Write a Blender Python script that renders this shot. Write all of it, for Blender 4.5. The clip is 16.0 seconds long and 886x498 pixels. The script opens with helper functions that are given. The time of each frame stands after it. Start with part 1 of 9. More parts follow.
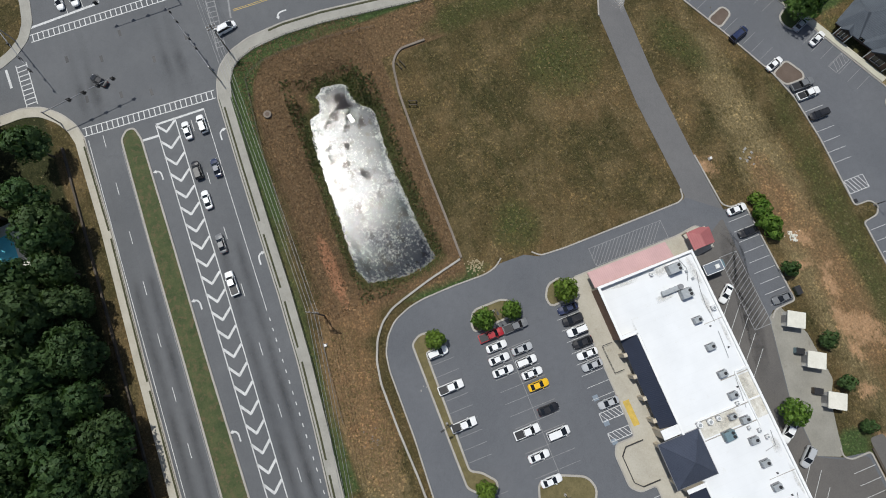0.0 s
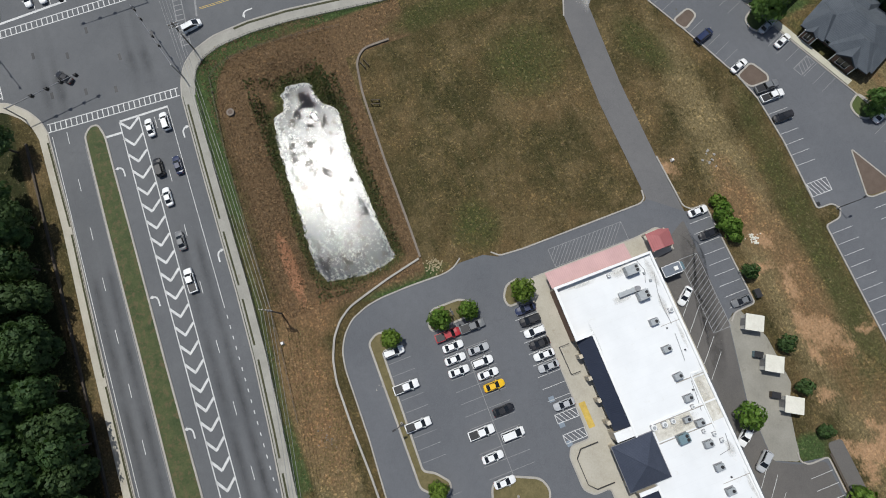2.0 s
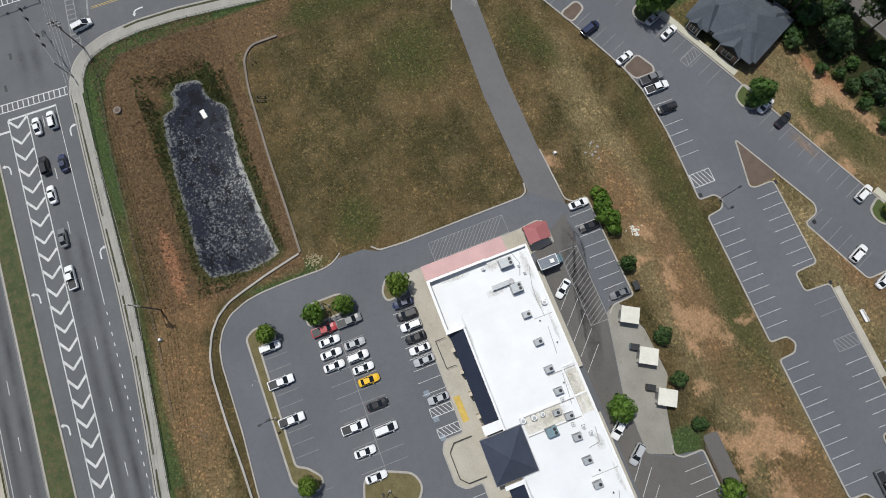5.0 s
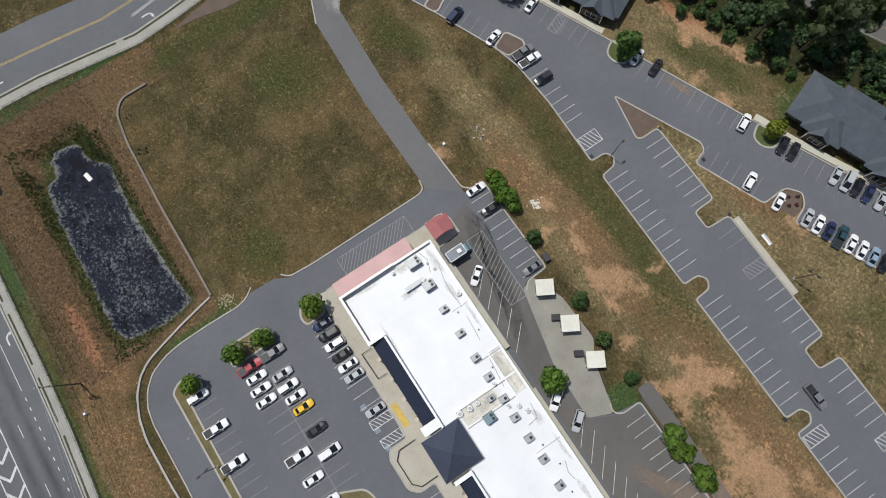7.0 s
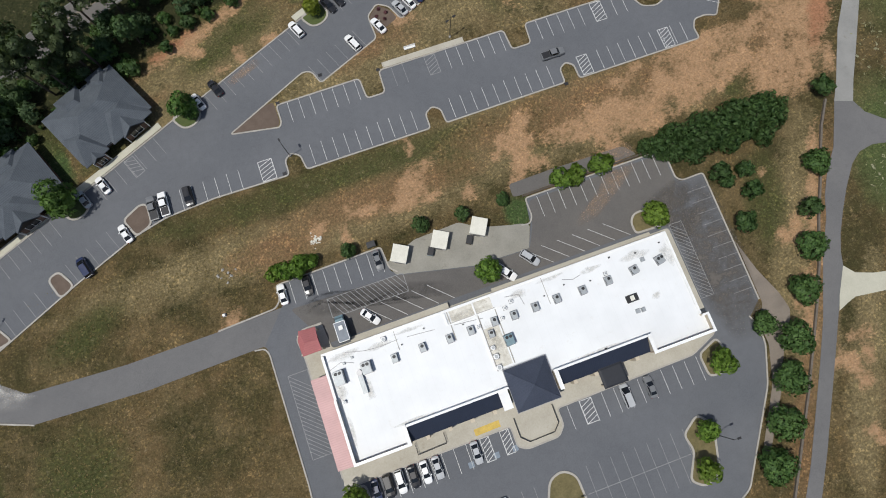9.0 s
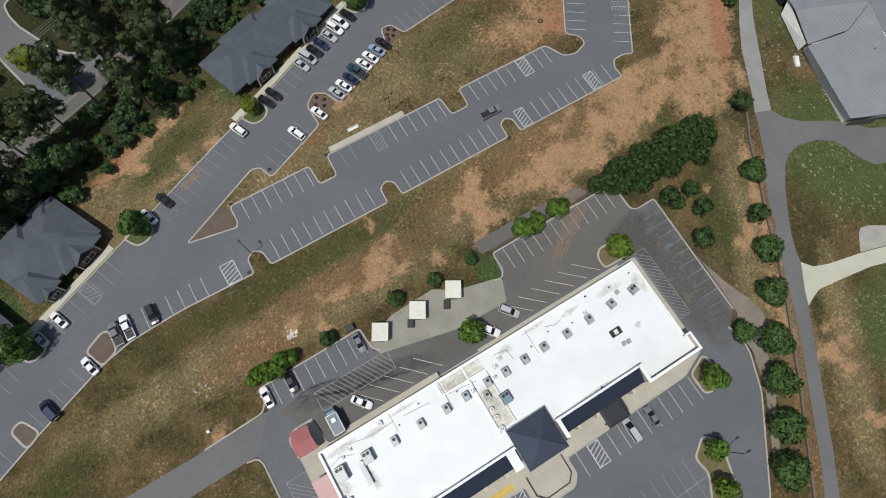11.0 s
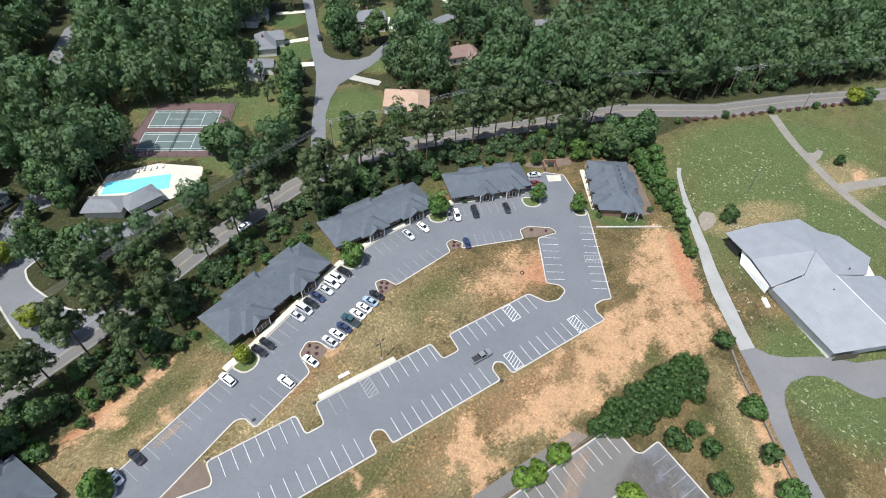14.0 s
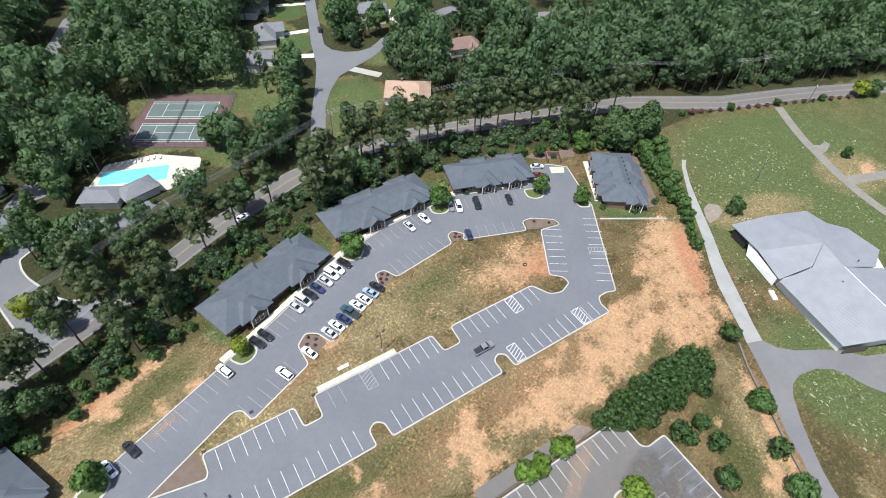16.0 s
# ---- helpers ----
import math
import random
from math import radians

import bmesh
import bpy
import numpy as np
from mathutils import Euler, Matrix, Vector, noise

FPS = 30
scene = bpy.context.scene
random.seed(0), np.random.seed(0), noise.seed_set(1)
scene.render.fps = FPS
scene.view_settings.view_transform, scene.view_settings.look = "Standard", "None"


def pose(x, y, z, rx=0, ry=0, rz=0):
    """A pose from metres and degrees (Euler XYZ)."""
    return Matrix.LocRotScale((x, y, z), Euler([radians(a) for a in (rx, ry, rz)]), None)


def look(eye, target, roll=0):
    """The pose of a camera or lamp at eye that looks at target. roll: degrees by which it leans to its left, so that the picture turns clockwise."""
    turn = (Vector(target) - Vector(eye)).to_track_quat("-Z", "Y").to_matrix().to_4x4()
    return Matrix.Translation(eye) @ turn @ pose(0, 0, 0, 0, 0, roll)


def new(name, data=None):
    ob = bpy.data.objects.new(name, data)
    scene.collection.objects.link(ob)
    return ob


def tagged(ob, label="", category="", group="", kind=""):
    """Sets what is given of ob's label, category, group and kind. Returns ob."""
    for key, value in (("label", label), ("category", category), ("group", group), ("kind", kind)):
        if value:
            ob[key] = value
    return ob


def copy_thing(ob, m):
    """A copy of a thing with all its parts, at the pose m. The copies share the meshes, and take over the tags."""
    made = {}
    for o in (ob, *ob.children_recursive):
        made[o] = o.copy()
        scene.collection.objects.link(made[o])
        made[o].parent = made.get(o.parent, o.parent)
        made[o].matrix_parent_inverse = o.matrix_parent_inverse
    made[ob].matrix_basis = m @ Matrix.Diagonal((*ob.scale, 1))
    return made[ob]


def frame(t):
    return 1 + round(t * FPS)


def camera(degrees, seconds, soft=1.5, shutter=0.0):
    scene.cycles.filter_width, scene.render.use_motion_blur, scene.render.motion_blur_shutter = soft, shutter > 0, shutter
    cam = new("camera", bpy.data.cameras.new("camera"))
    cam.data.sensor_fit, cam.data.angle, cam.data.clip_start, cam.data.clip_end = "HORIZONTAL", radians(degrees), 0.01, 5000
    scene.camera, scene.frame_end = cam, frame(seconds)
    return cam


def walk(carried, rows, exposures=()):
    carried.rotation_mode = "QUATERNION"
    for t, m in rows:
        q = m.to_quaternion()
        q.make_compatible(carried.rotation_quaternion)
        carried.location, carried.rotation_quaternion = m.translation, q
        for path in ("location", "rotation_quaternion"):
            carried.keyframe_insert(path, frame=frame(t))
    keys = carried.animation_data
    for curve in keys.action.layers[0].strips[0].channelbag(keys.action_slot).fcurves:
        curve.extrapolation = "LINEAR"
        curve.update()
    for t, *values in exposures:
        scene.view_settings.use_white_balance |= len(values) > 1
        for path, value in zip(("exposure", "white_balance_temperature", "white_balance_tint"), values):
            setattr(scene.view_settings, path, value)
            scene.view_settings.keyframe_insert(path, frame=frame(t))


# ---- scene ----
cam = camera(77.9, 16.0, soft=1.0)
PATH = [
    (0.0, pose(-42.06, -98.45, 122.78, 10.24, 0.65, 68.51)),
    (0.5, pose(-41.29, -97.04, 122.67, 10.29, 0.74, 68.56)),
    (1.0, pose(-40.27, -95.09, 122.54, 10.41, 0.82, 68.62)),
    (1.5, pose(-39.10, -92.43, 122.48, 10.45, 0.88, 68.82)),
    (2.0, pose(-37.70, -89.20, 122.24, 10.55, 0.96, 69.15)),
    (2.5, pose(-36.15, -85.60, 122.11, 10.64, 1.01, 69.39)),
    (3.0, pose(-34.45, -81.57, 121.82, 10.72, 1.11, 69.43)),
    (3.5, pose(-32.34, -77.16, 121.50, 10.85, 1.34, 69.25)),
    (4.0, pose(-30.15, -72.82, 121.25, 10.98, 1.47, 69.00)),
    (6.5, pose(-20.53, -51.78, 120.74, 10.74, 1.76, 66.97)),
    (7.0, pose(-19.58, -49.45, 120.63, 10.42, 1.49, 56.43)),
    (7.5, pose(-19.00, -48.71, 120.68, 10.37, 0.79, 34.38)),
    (8.0, pose(-18.70, -48.75, 120.70, 10.41, 0.67, 22.26)),
    (8.5, pose(-18.95, -49.36, 119.96, 10.62, 0.27, 1.33)),
    (8.7, pose(-19.12, -49.62, 119.58, 10.75, 0.02, -8.52)),
    (9.1, pose(-19.50, -49.20, 119.60, 10.85, -0.60, -22.50)),
    (9.6, pose(-19.90, -48.00, 119.80, 10.90, -1.30, -29.60)),
    (10.4, pose(-20.40, -46.10, 120.10, 10.95, -1.85, -30.80)),
    (10.8, pose(-20.54, -45.63, 120.18, 11.38, -1.91, -30.88)),
    (11.0, pose(-20.66, -45.79, 120.15, 16.79, -1.89, -30.96)),
    (11.5, pose(-21.07, -46.34, 119.96, 30.42, -1.88, -31.10)),
    (12.0, pose(-21.50, -47.04, 119.72, 42.65, -1.80, -31.23)),
    (12.5, pose(-21.69, -47.46, 119.58, 42.85, -1.83, -31.43)),
    (13.0, pose(-21.81, -47.63, 119.45, 42.97, -1.88, -32.12)),
    (13.5, pose(-21.79, -47.57, 119.16, 43.04, -1.94, -32.47)),
    (14.0, pose(-21.69, -47.39, 118.68, 42.99, -1.99, -32.59)),
    (14.5, pose(-21.65, -47.26, 118.08, 42.96, -2.04, -32.38)),
    (15.0, pose(-21.72, -47.23, 117.35, 42.93, -2.06, -32.44)),
    (15.5, pose(-21.65, -47.24, 116.33, 42.95, -2.01, -32.44)),
    (16.0, pose(-21.70, -47.31, 115.15, 42.94, -1.99, -32.47)),
]
walk(cam, PATH, exposures=[(0.0, -0.32, 6500, 9), (8.7, -0.32, 6550, 10), (11.0, -0.33, 6600, 7), (11.6, -0.21, 6600, 7), (12.0, 0.02, 6500, 8), (12.6, 0.27, 6350, 8), (13.2, 0.70, 6250, 9), (14.0, 0.79, 6250, 10), (16.0, 0.82, 6250, 11)])

# ---- light: a high midday sun and a clear sky ----
SUN_TO = Vector((-0.365, -0.095, 0.926)).normalized()
world = bpy.data.worlds.new("sky")
scene.world = world
world.use_nodes = True
sky = world.node_tree.nodes.new("ShaderNodeTexSky")
sky.sky_type = "NISHITA"
sky.sun_disc = False
sky.sun_elevation = math.asin(SUN_TO.z)
sky.sun_rotation = math.atan2(SUN_TO.x, SUN_TO.y)
sky.air_density, sky.dust_density, sky.ozone_density = 1.0, 1.6, 1.0
world.node_tree.links.new(sky.outputs[0], world.node_tree.nodes["Background"].inputs[0])
world.node_tree.nodes["Background"].inputs[1].default_value = 0.10
sun_data = bpy.data.lights.new("sun", "SUN")
sun_data.energy, sun_data.angle, sun_data.color = 4.2, radians(0.55), (0.985, 0.978, 0.935)
sun = new("sun", sun_data)
sun.matrix_world = look(SUN_TO * 300, (0, 0, 0))
# ---- materials ----
def material(name, rough=0.8, metal=0.0):
    m = bpy.data.materials.new(name)
    m.use_nodes = True
    n, l = m.node_tree.nodes, m.node_tree.links
    b = n["Principled BSDF"]
    b.inputs["Roughness"].default_value, b.inputs["Metallic"].default_value = rough, metal
    return m, n, l, b


def noise_node(n, l, scale, detail=4.0, rough=0.6, vector=None):
    t = n.new("ShaderNodeTexNoise")
    t.inputs["Scale"].default_value, t.inputs["Detail"].default_value, t.inputs["Roughness"].default_value = scale, detail, rough
    if vector is not None:
        l.new(vector, t.inputs["Vector"])
    return t.outputs["Fac"]


def ramp(n, l, fac, lo, hi, a=0.0, b=1.0):
    r = n.new("ShaderNodeMapRange")
    r.inputs["From Min"].default_value, r.inputs["From Max"].default_value = lo, hi
    r.inputs["To Min"].default_value, r.inputs["To Max"].default_value = a, b
    l.new(fac, r.inputs["Value"])
    return r.outputs["Result"]


def mix(n, l, fac, a, b, mode="MIX"):
    x = n.new("ShaderNodeMix")
    x.data_type, x.blend_type = "RGBA", mode
    for socket, value in ((x.inputs["Factor"], fac), (x.inputs[6], a), (x.inputs[7], b)):
        if isinstance(value, (int, float)):
            socket.default_value = value
        elif isinstance(value, tuple):
            socket.default_value = (*value, 1.0)
        else:
            l.new(value, socket)
    return x.outputs[2]


def math_node(n, l, op, a, b=0.0):
    x = n.new("ShaderNodeMath")
    x.operation = op
    for i, v in enumerate((a, b)):
        if isinstance(v, (int, float)):
            x.inputs[i].default_value = v
        else:
            l.new(v, x.inputs[i])
    return x.outputs[0]


def place(n):
    return n.new("ShaderNodeNewGeometry").outputs["Position"]


def bump(n, l, b, height, strength=0.4, distance=0.05):
    k = n.new("ShaderNodeBump")
    k.inputs["Strength"].default_value, k.inputs["Distance"].default_value = strength, distance
    l.new(height, k.inputs["Height"])
    l.new(k.outputs[0], b.inputs["Normal"])


def surface(name, dark, light, big=0.15, small=3.0, rough=0.85, metal=0.0, relief=0.3, stain=None, stain_at=0.62):
    """A two-scale mottled surface: broad patches, fine grain, and a stain."""
    m, n, l, b = material(name, rough, metal)
    p = place(n)
    broad, fine = noise_node(n, l, big, 5.0, 0.6, p), noise_node(n, l, small, 3.0, 0.7, p)
    both = math_node(n, l, "ADD", math_node(n, l, "MULTIPLY", broad, 0.6), math_node(n, l, "MULTIPLY", fine, 0.4))
    colour = mix(n, l, ramp(n, l, both, 0.32, 0.68), dark, light)
    if stain:
        colour = mix(n, l, ramp(n, l, noise_node(n, l, big * 2.3, 6.0, 0.7, p), stain_at, stain_at + 0.14, 0.0, 0.75), colour, stain)
    l.new(colour, b.inputs["Base Color"])
    if relief:
        bump(n, l, b, fine, relief, 0.03)
    return m


def asphalt_material(name, dark, light):
    m, n, l, b = material(name, 0.9)
    p = place(n)
    broad, mid, fine = noise_node(n, l, 0.06, 5.0, 0.6, p), noise_node(n, l, 0.6, 5.0, 0.65, p), noise_node(n, l, 6.0, 2.0, 0.7, p)
    c = mix(n, l, ramp(n, l, broad, 0.3, 0.7), dark, light)
    c = mix(n, l, ramp(n, l, mid, 0.35, 0.75, 0.0, 0.35), c, tuple(0.72 * x for x in dark))
    c = mix(n, l, ramp(n, l, fine, 0.3, 0.7, 0.0, 0.42), c, tuple(1.3 * x for x in light))
    # fine cracks sealed with tar
    v = n.new("ShaderNodeTexVoronoi")
    v.feature = "DISTANCE_TO_EDGE"
    v.inputs["Scale"].default_value = 0.11
    warp = n.new("ShaderNodeVectorMath")
    warp.operation = "ADD"
    wn = n.new("ShaderNodeTexNoise")
    wn.inputs["Scale"].default_value = 0.25
    l.new(p, wn.inputs["Vector"])
    sc = n.new("ShaderNodeVectorMath")
    sc.operation = "SCALE"
    sc.inputs["Scale"].default_value = 5.0
    l.new(wn.outputs["Color"], sc.inputs[0])
    l.new(p, warp.inputs[0])
    l.new(sc.outputs[0], warp.inputs[1])
    l.new(warp.outputs[0], v.inputs["Vector"])
    crack = ramp(n, l, v.outputs["Distance"], 0.0, 0.010, 0.13, 0.0)
    c = mix(n, l, crack, c, tuple(0.5 * x for x in dark))
    # oil and tyre stains
    c = mix(n, l, ramp(n, l, noise_node(n, l, 0.35, 6.0, 0.75, p), 0.66, 0.8, 0.0, 0.45), c, tuple(0.55 * x for x in dark))
    l.new(c, b.inputs["Base Color"])
    bump(n, l, b, fine, 0.25, 0.02)
    return m


def stretched(n, l, p, scale):
    k = n.new("ShaderNodeVectorMath")
    k.operation = "MULTIPLY"
    k.inputs[1].default_value = scale
    l.new(p, k.inputs[0])
    return k.outputs[0]


def ground_material():
    """Dry meadow, green verge, bare clay, reeds and dark woodland floor, mixed by the sheet's own cover values."""
    m, n, l, b = material("ground_cover", 0.95)
    p = place(n)

    def cover(key):
        a = n.new("ShaderNodeAttribute")
        a.attribute_name = key
        return a.outputs["Fac"]

    broad, mid, small = noise_node(n, l, 0.035, 5.0, 0.62, p), noise_node(n, l, 0.17, 7.0, 0.70, p), noise_node(n, l, 1.0, 6.0, 0.75, p)
    fine = noise_node(n, l, 4.5, 3.0, 0.75, p)
    grit = noise_node(n, l, 2.1, 4.0, 0.8, p)
    rows = noise_node(n, l, 1.0, 6.0, 0.72, stretched(n, l, p, (0.06, 0.35, 1.0)))
    streak = noise_node(n, l, 1.0, 5.0, 0.75, stretched(n, l, p, (0.9, 2.0, 1.0)))
    dry = mix(n, l, ramp(n, l, broad, 0.43, 0.57), (0.130, 0.090, 0.043), (0.054, 0.049, 0.020))
    dry = mix(n, l, ramp(n, l, rows, 0.40, 0.64, 0.0, 0.75), dry, (0.094, 0.069, 0.032))
    dry = mix(n, l, ramp(n, l, mid, 0.48, 0.72, 0.0, 0.40), dry, (0.140, 0.106, 0.054))
    dry = mix(n, l, ramp(n, l, mid, 0.46, 0.28, 0.0, 0.40), dry, (0.038, 0.044, 0.016))
    dry = mix(n, l, ramp(n, l, streak, 0.56, 0.72, 0.0, 0.50), dry, (0.220, 0.172, 0.096))

    dry = mix(n, l, ramp(n, l, noise_node(n, l, 0.055, 6.0, 0.66, stretched(n, l, p, (1.0, 1.0, 3.0))), 0.50, 0.58, 0.0, 0.60), dry, (0.046, 0.044, 0.018))
    dry = mix(n, l, ramp(n, l, noise_node(n, l, 0.10, 7.0, 0.72, p), 0.49, 0.60, 0.0, 0.55), dry, (0.158, 0.118, 0.060))
    dry = mix(n, l, ramp(n, l, noise_node(n, l, 0.32, 7.0, 0.78, p), 0.57, 0.68, 0.0, 0.60), dry, (0.205, 0.146, 0.082))

    def layer(colour, key, hue_a, hue_b, spread, soft=0.22):
        edge = math_node(n, l, "ADD", cover(key), math_node(n, l, "MULTIPLY", math_node(n, l, "SUBTRACT", mid, 0.5), spread))
        edge = math_node(n, l, "ADD", edge, math_node(n, l, "MULTIPLY", math_node(n, l, "SUBTRACT", streak, 0.5), spread * 0.8))
        edge = math_node(n, l, "ADD", edge, math_node(n, l, "MULTIPLY", math_node(n, l, "SUBTRACT", small, 0.5), spread * 0.55))
        f = math_node(n, l, "MULTIPLY", ramp(n, l, edge, 0.5 - soft, 0.5 + soft), ramp(n, l, cover(key), 0.0, 0.22))
        return mix(n, l, f, colour, mix(n, l, ramp(n, l, small, 0.3, 0.7), hue_a, hue_b))

    c = layer(dry, "lush", (0.038, 0.066, 0.022), (0.068, 0.098, 0.036), 0.9, 0.3)
    c = layer(c, "mown", (0.055, 0.078, 0.027), (0.096, 0.114, 0.046), 0.7, 0.35)
    c = layer(c, "straw", (0.150, 0.118, 0.058), (0.235, 0.186, 0.100), 1.8, 0.45)
    c = layer(c, "reed", (0.098, 0.064, 0.034), (0.165, 0.108, 0.060), 0.6)
    c = layer(c, "weed", (0.040, 0.048, 0.015), (0.076, 0.080, 0.031), 1.1, 0.35)
    c = layer(c, "soil", (0.150, 0.088, 0.044), (0.225, 0.140, 0.075), 1.6, 0.45)
    scuffs = ramp(n, l, streak, 0.44, 0.62, 0.0, 0.60)
    c = layer(c, "clay", mix(n, l, scuffs, (0.380, 0.230, 0.124), (0.255, 0.145, 0.074)), mix(n, l, scuffs, (0.440, 0.286, 0.170), (0.310, 0.186, 0.100)), 2.4, 0.30)
    c = layer(c, "red", (0.300, 0.138, 0.074), (0.370, 0.195, 0.112), 2.2, 0.42)
    bare = ramp(n, l, math_node(n, l, "MAXIMUM", cover("clay"), cover("red")), 0.15, 0.5)
    # very dark green-brown ground wherever the woods stand
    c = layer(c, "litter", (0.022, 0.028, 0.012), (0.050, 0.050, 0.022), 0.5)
    c = mix(n, l, math_node(n, l, "MULTIPLY", ramp(n, l, grit, 0.52, 0.36, 0.0, 0.65), ramp(n, l, bare, 0.0, 1.0, 1.0, 0.80)), c, mix(n, l, 1.0, c, (0.42, 0.42, 0.40), "MULTIPLY"))
    c = mix(n, l, math_node(n, l, "MULTIPLY", ramp(n, l, grit, 0.55, 0.68, 0.0, 0.90), ramp(n, l, bare, 0.0, 1.0, 1.0, 0.22)), c, mix(n, l, 1.0, c, (1.85, 1.8, 1.75), "MULTIPLY"))
    flake = ramp(n, l, noise_node(n, l, 0.9, 6.0, 0.88, stretched(n, l, p, (1.0, 1.0, 2.0))), 0.575, 0.635, 0.0, 0.72)
    flake = math_node(n, l, "MULTIPLY", flake, ramp(n, l, bare, 0.0, 1.0, 1.0, 0.35))
    c = mix(n, l, flake, c, mix(n, l, 0.55, c, (0.36, 0.29, 0.18)))
    # separate bleached tufts, and dark spots painted as tuft shadows, gathered in loose drifts
    shift = n.new("ShaderNodeVectorMath")
    shift.operation = "MULTIPLY_ADD"
    wobble = n.new("ShaderNodeTexNoise")
    wobble.inputs["Scale"].default_value = 2.3
    wobble.inputs["Detail"].default_value = 4.0
    l.new(p, wobble.inputs["Vector"])
    l.new(wobble.outputs["Color"], shift.inputs[0])
    shift.inputs[1].default_value = (1.5, 1.5, 0.0)
    l.new(p, shift.inputs[2])
    for size, lo, hi, drift, share, tint in ((1.30, 0.42, 0.20, 0.085, 0.80, (2.2, 2.05, 1.85)), (0.95, 0.40, 0.20, 0.14, 0.70, (0.42, 0.45, 0.42))):
        v = n.new("ShaderNodeTexVoronoi")
        v.inputs["Scale"].default_value = size
        l.new(shift.outputs[0], v.inputs["Vector"])
        spot = ramp(n, l, v.outputs["Distance"], lo, hi, 0.0, share)
        spot = math_node(n, l, "MULTIPLY", spot, ramp(n, l, noise_node(n, l, drift, 6.0, 0.75, p), 0.44, 0.60, 0.12, 1.0))
        spot = math_node(n, l, "MULTIPLY", spot, ramp(n, l, bare, 0.0, 1.0, 1.0, 0.35))
        c = mix(n, l, spot, c, mix(n, l, 1.0, c, tint, "MULTIPLY"))
    c = mix(n, l, ramp(n, l, fine, 0.30, 0.70, 0.0, 0.30), c, mix(n, l, 1.0, c, (0.55, 0.55, 0.55), "MULTIPLY"))
    l.new(c, b.inputs["Base Color"])
    b.inputs["Specular IOR Level"].default_value = 0.1
    bump(n, l, b, math_node(n, l, "ADD", small, fine), 0.8, 0.12)
    return m


def leaf_material(name, dark, light, tint=(0.10, 0.11, 0.02), grain=3.2, gaps=0.44):
    """Leaves: each spray ragged, of a shade of its own, each tree of a tone of its own; light passes through."""
    m, n, l, b = material(name, 0.6)
    g = n.new("ShaderNodeNewGeometry")
    a = n.new("ShaderNodeAttribute")
    a.attribute_name = "tone"
    o = n.new("ShaderNodeObjectInfo")
    c = mix(n, l, g.outputs["Random Per Island"], dark, light)
    tone = math_node(n, l, "FRACT", math_node(n, l, "ADD", o.outputs["Random"], a.outputs["Fac"]))
    c = mix(n, l, ramp(n, l, tone, 0.0, 1.0, 0.0, 0.60), c, tint)
    c = mix(n, l, ramp(n, l, noise_node(n, l, 0.05, 3.0, 0.5, g.outputs["Position"]), 0.35, 0.65, 0.0, 0.35), c, tuple(0.6 * x for x in dark))
    mottle = noise_node(n, l, 1.1, 4.0, 0.7, g.outputs["Position"])
    c = mix(n, l, ramp(n, l, mottle, 0.52, 0.34, 0.0, 0.55), c, mix(n, l, 1.0, c, (0.45, 0.50, 0.50), "MULTIPLY"))
    c = mix(n, l, ramp(n, l, mottle, 0.52, 0.68, 0.0, 0.55), c, mix(n, l, 1.0, c, (1.55, 1.45, 1.30), "MULTIPLY"))
    l.new(c, b.inputs["Base Color"])
    b.inputs["Specular IOR Level"].default_value = 0.2
    through_leaf = n.new("ShaderNodeBsdfTranslucent")
    l.new(mix(n, l, 1.0, c, (1.15, 1.25, 0.7), "MULTIPLY"), through_leaf.inputs["Color"])
    body = n.new("ShaderNodeMixShader")
    body.inputs[0].default_value = 0.30
    l.new(b.outputs[0], body.inputs[1])
    l.new(through_leaf.outputs[0], body.inputs[2])
    ragged = n.new("ShaderNodeMixShader")
    l.new(ramp(n, l, noise_node(n, l, grain, 2.0, 0.6, g.outputs["Position"]), gaps - 0.01, gaps + 0.01), ragged.inputs[0])
    l.new(n.new("ShaderNodeBsdfTransparent").outputs[0], ragged.inputs[1])
    l.new(body.outputs[0], ragged.inputs[2])
    l.new(ragged.outputs[0], n["Material Output"].inputs["Surface"])
    return m


def film_material(name, colour, grain, cover, rough=0.95):
    """A thin broken film, such as dust or tyre rubber, fading out towards its own rim."""
    m, n, l, b = material(name, rough)
    p = place(n)
    a = n.new("ShaderNodeAttribute")
    a.attribute_name = "soft"
    b.inputs["Base Color"].default_value = (*colour, 1.0)
    spread = ramp(n, l, noise_node(n, l, grain, 6.0, 0.7, p), 0.30, 0.68)
    l.new(math_node(n, l, "MULTIPLY", math_node(n, l, "MULTIPLY", spread, a.outputs["Fac"]), cover), b.inputs["Alpha"])
    return m


def plain(name, colour, rough=0.6, metal=0.0, vary=0.12):
    m, n, l, b = material(name, rough, metal)
    p = place(n)
    c = mix(n, l, ramp(n, l, noise_node(n, l, 1.7, 4.0, 0.65, p), 0.3, 0.7), tuple(x * (1 - vary) for x in colour), tuple(min(1.0, x * (1 + vary)) for x in colour))
    l.new(c, b.inputs["Base Color"])
    return m


def car_paint():
    m, n, l, b = material("car_paint", 0.28)
    o = n.new("ShaderNodeObjectInfo")
    c = mix(n, l, ramp(n, l, noise_node(n, l, 0.9, 4.0, 0.6, place(n)), 0.45, 0.8, 0.0, 0.10), o.outputs["Color"], (0.30, 0.27, 0.23))
    l.new(c, b.inputs["Base Color"])
    b.inputs["Coat Weight"].default_value = 0.5
    b.inputs["Coat Roughness"].default_value = 0.08
    return m


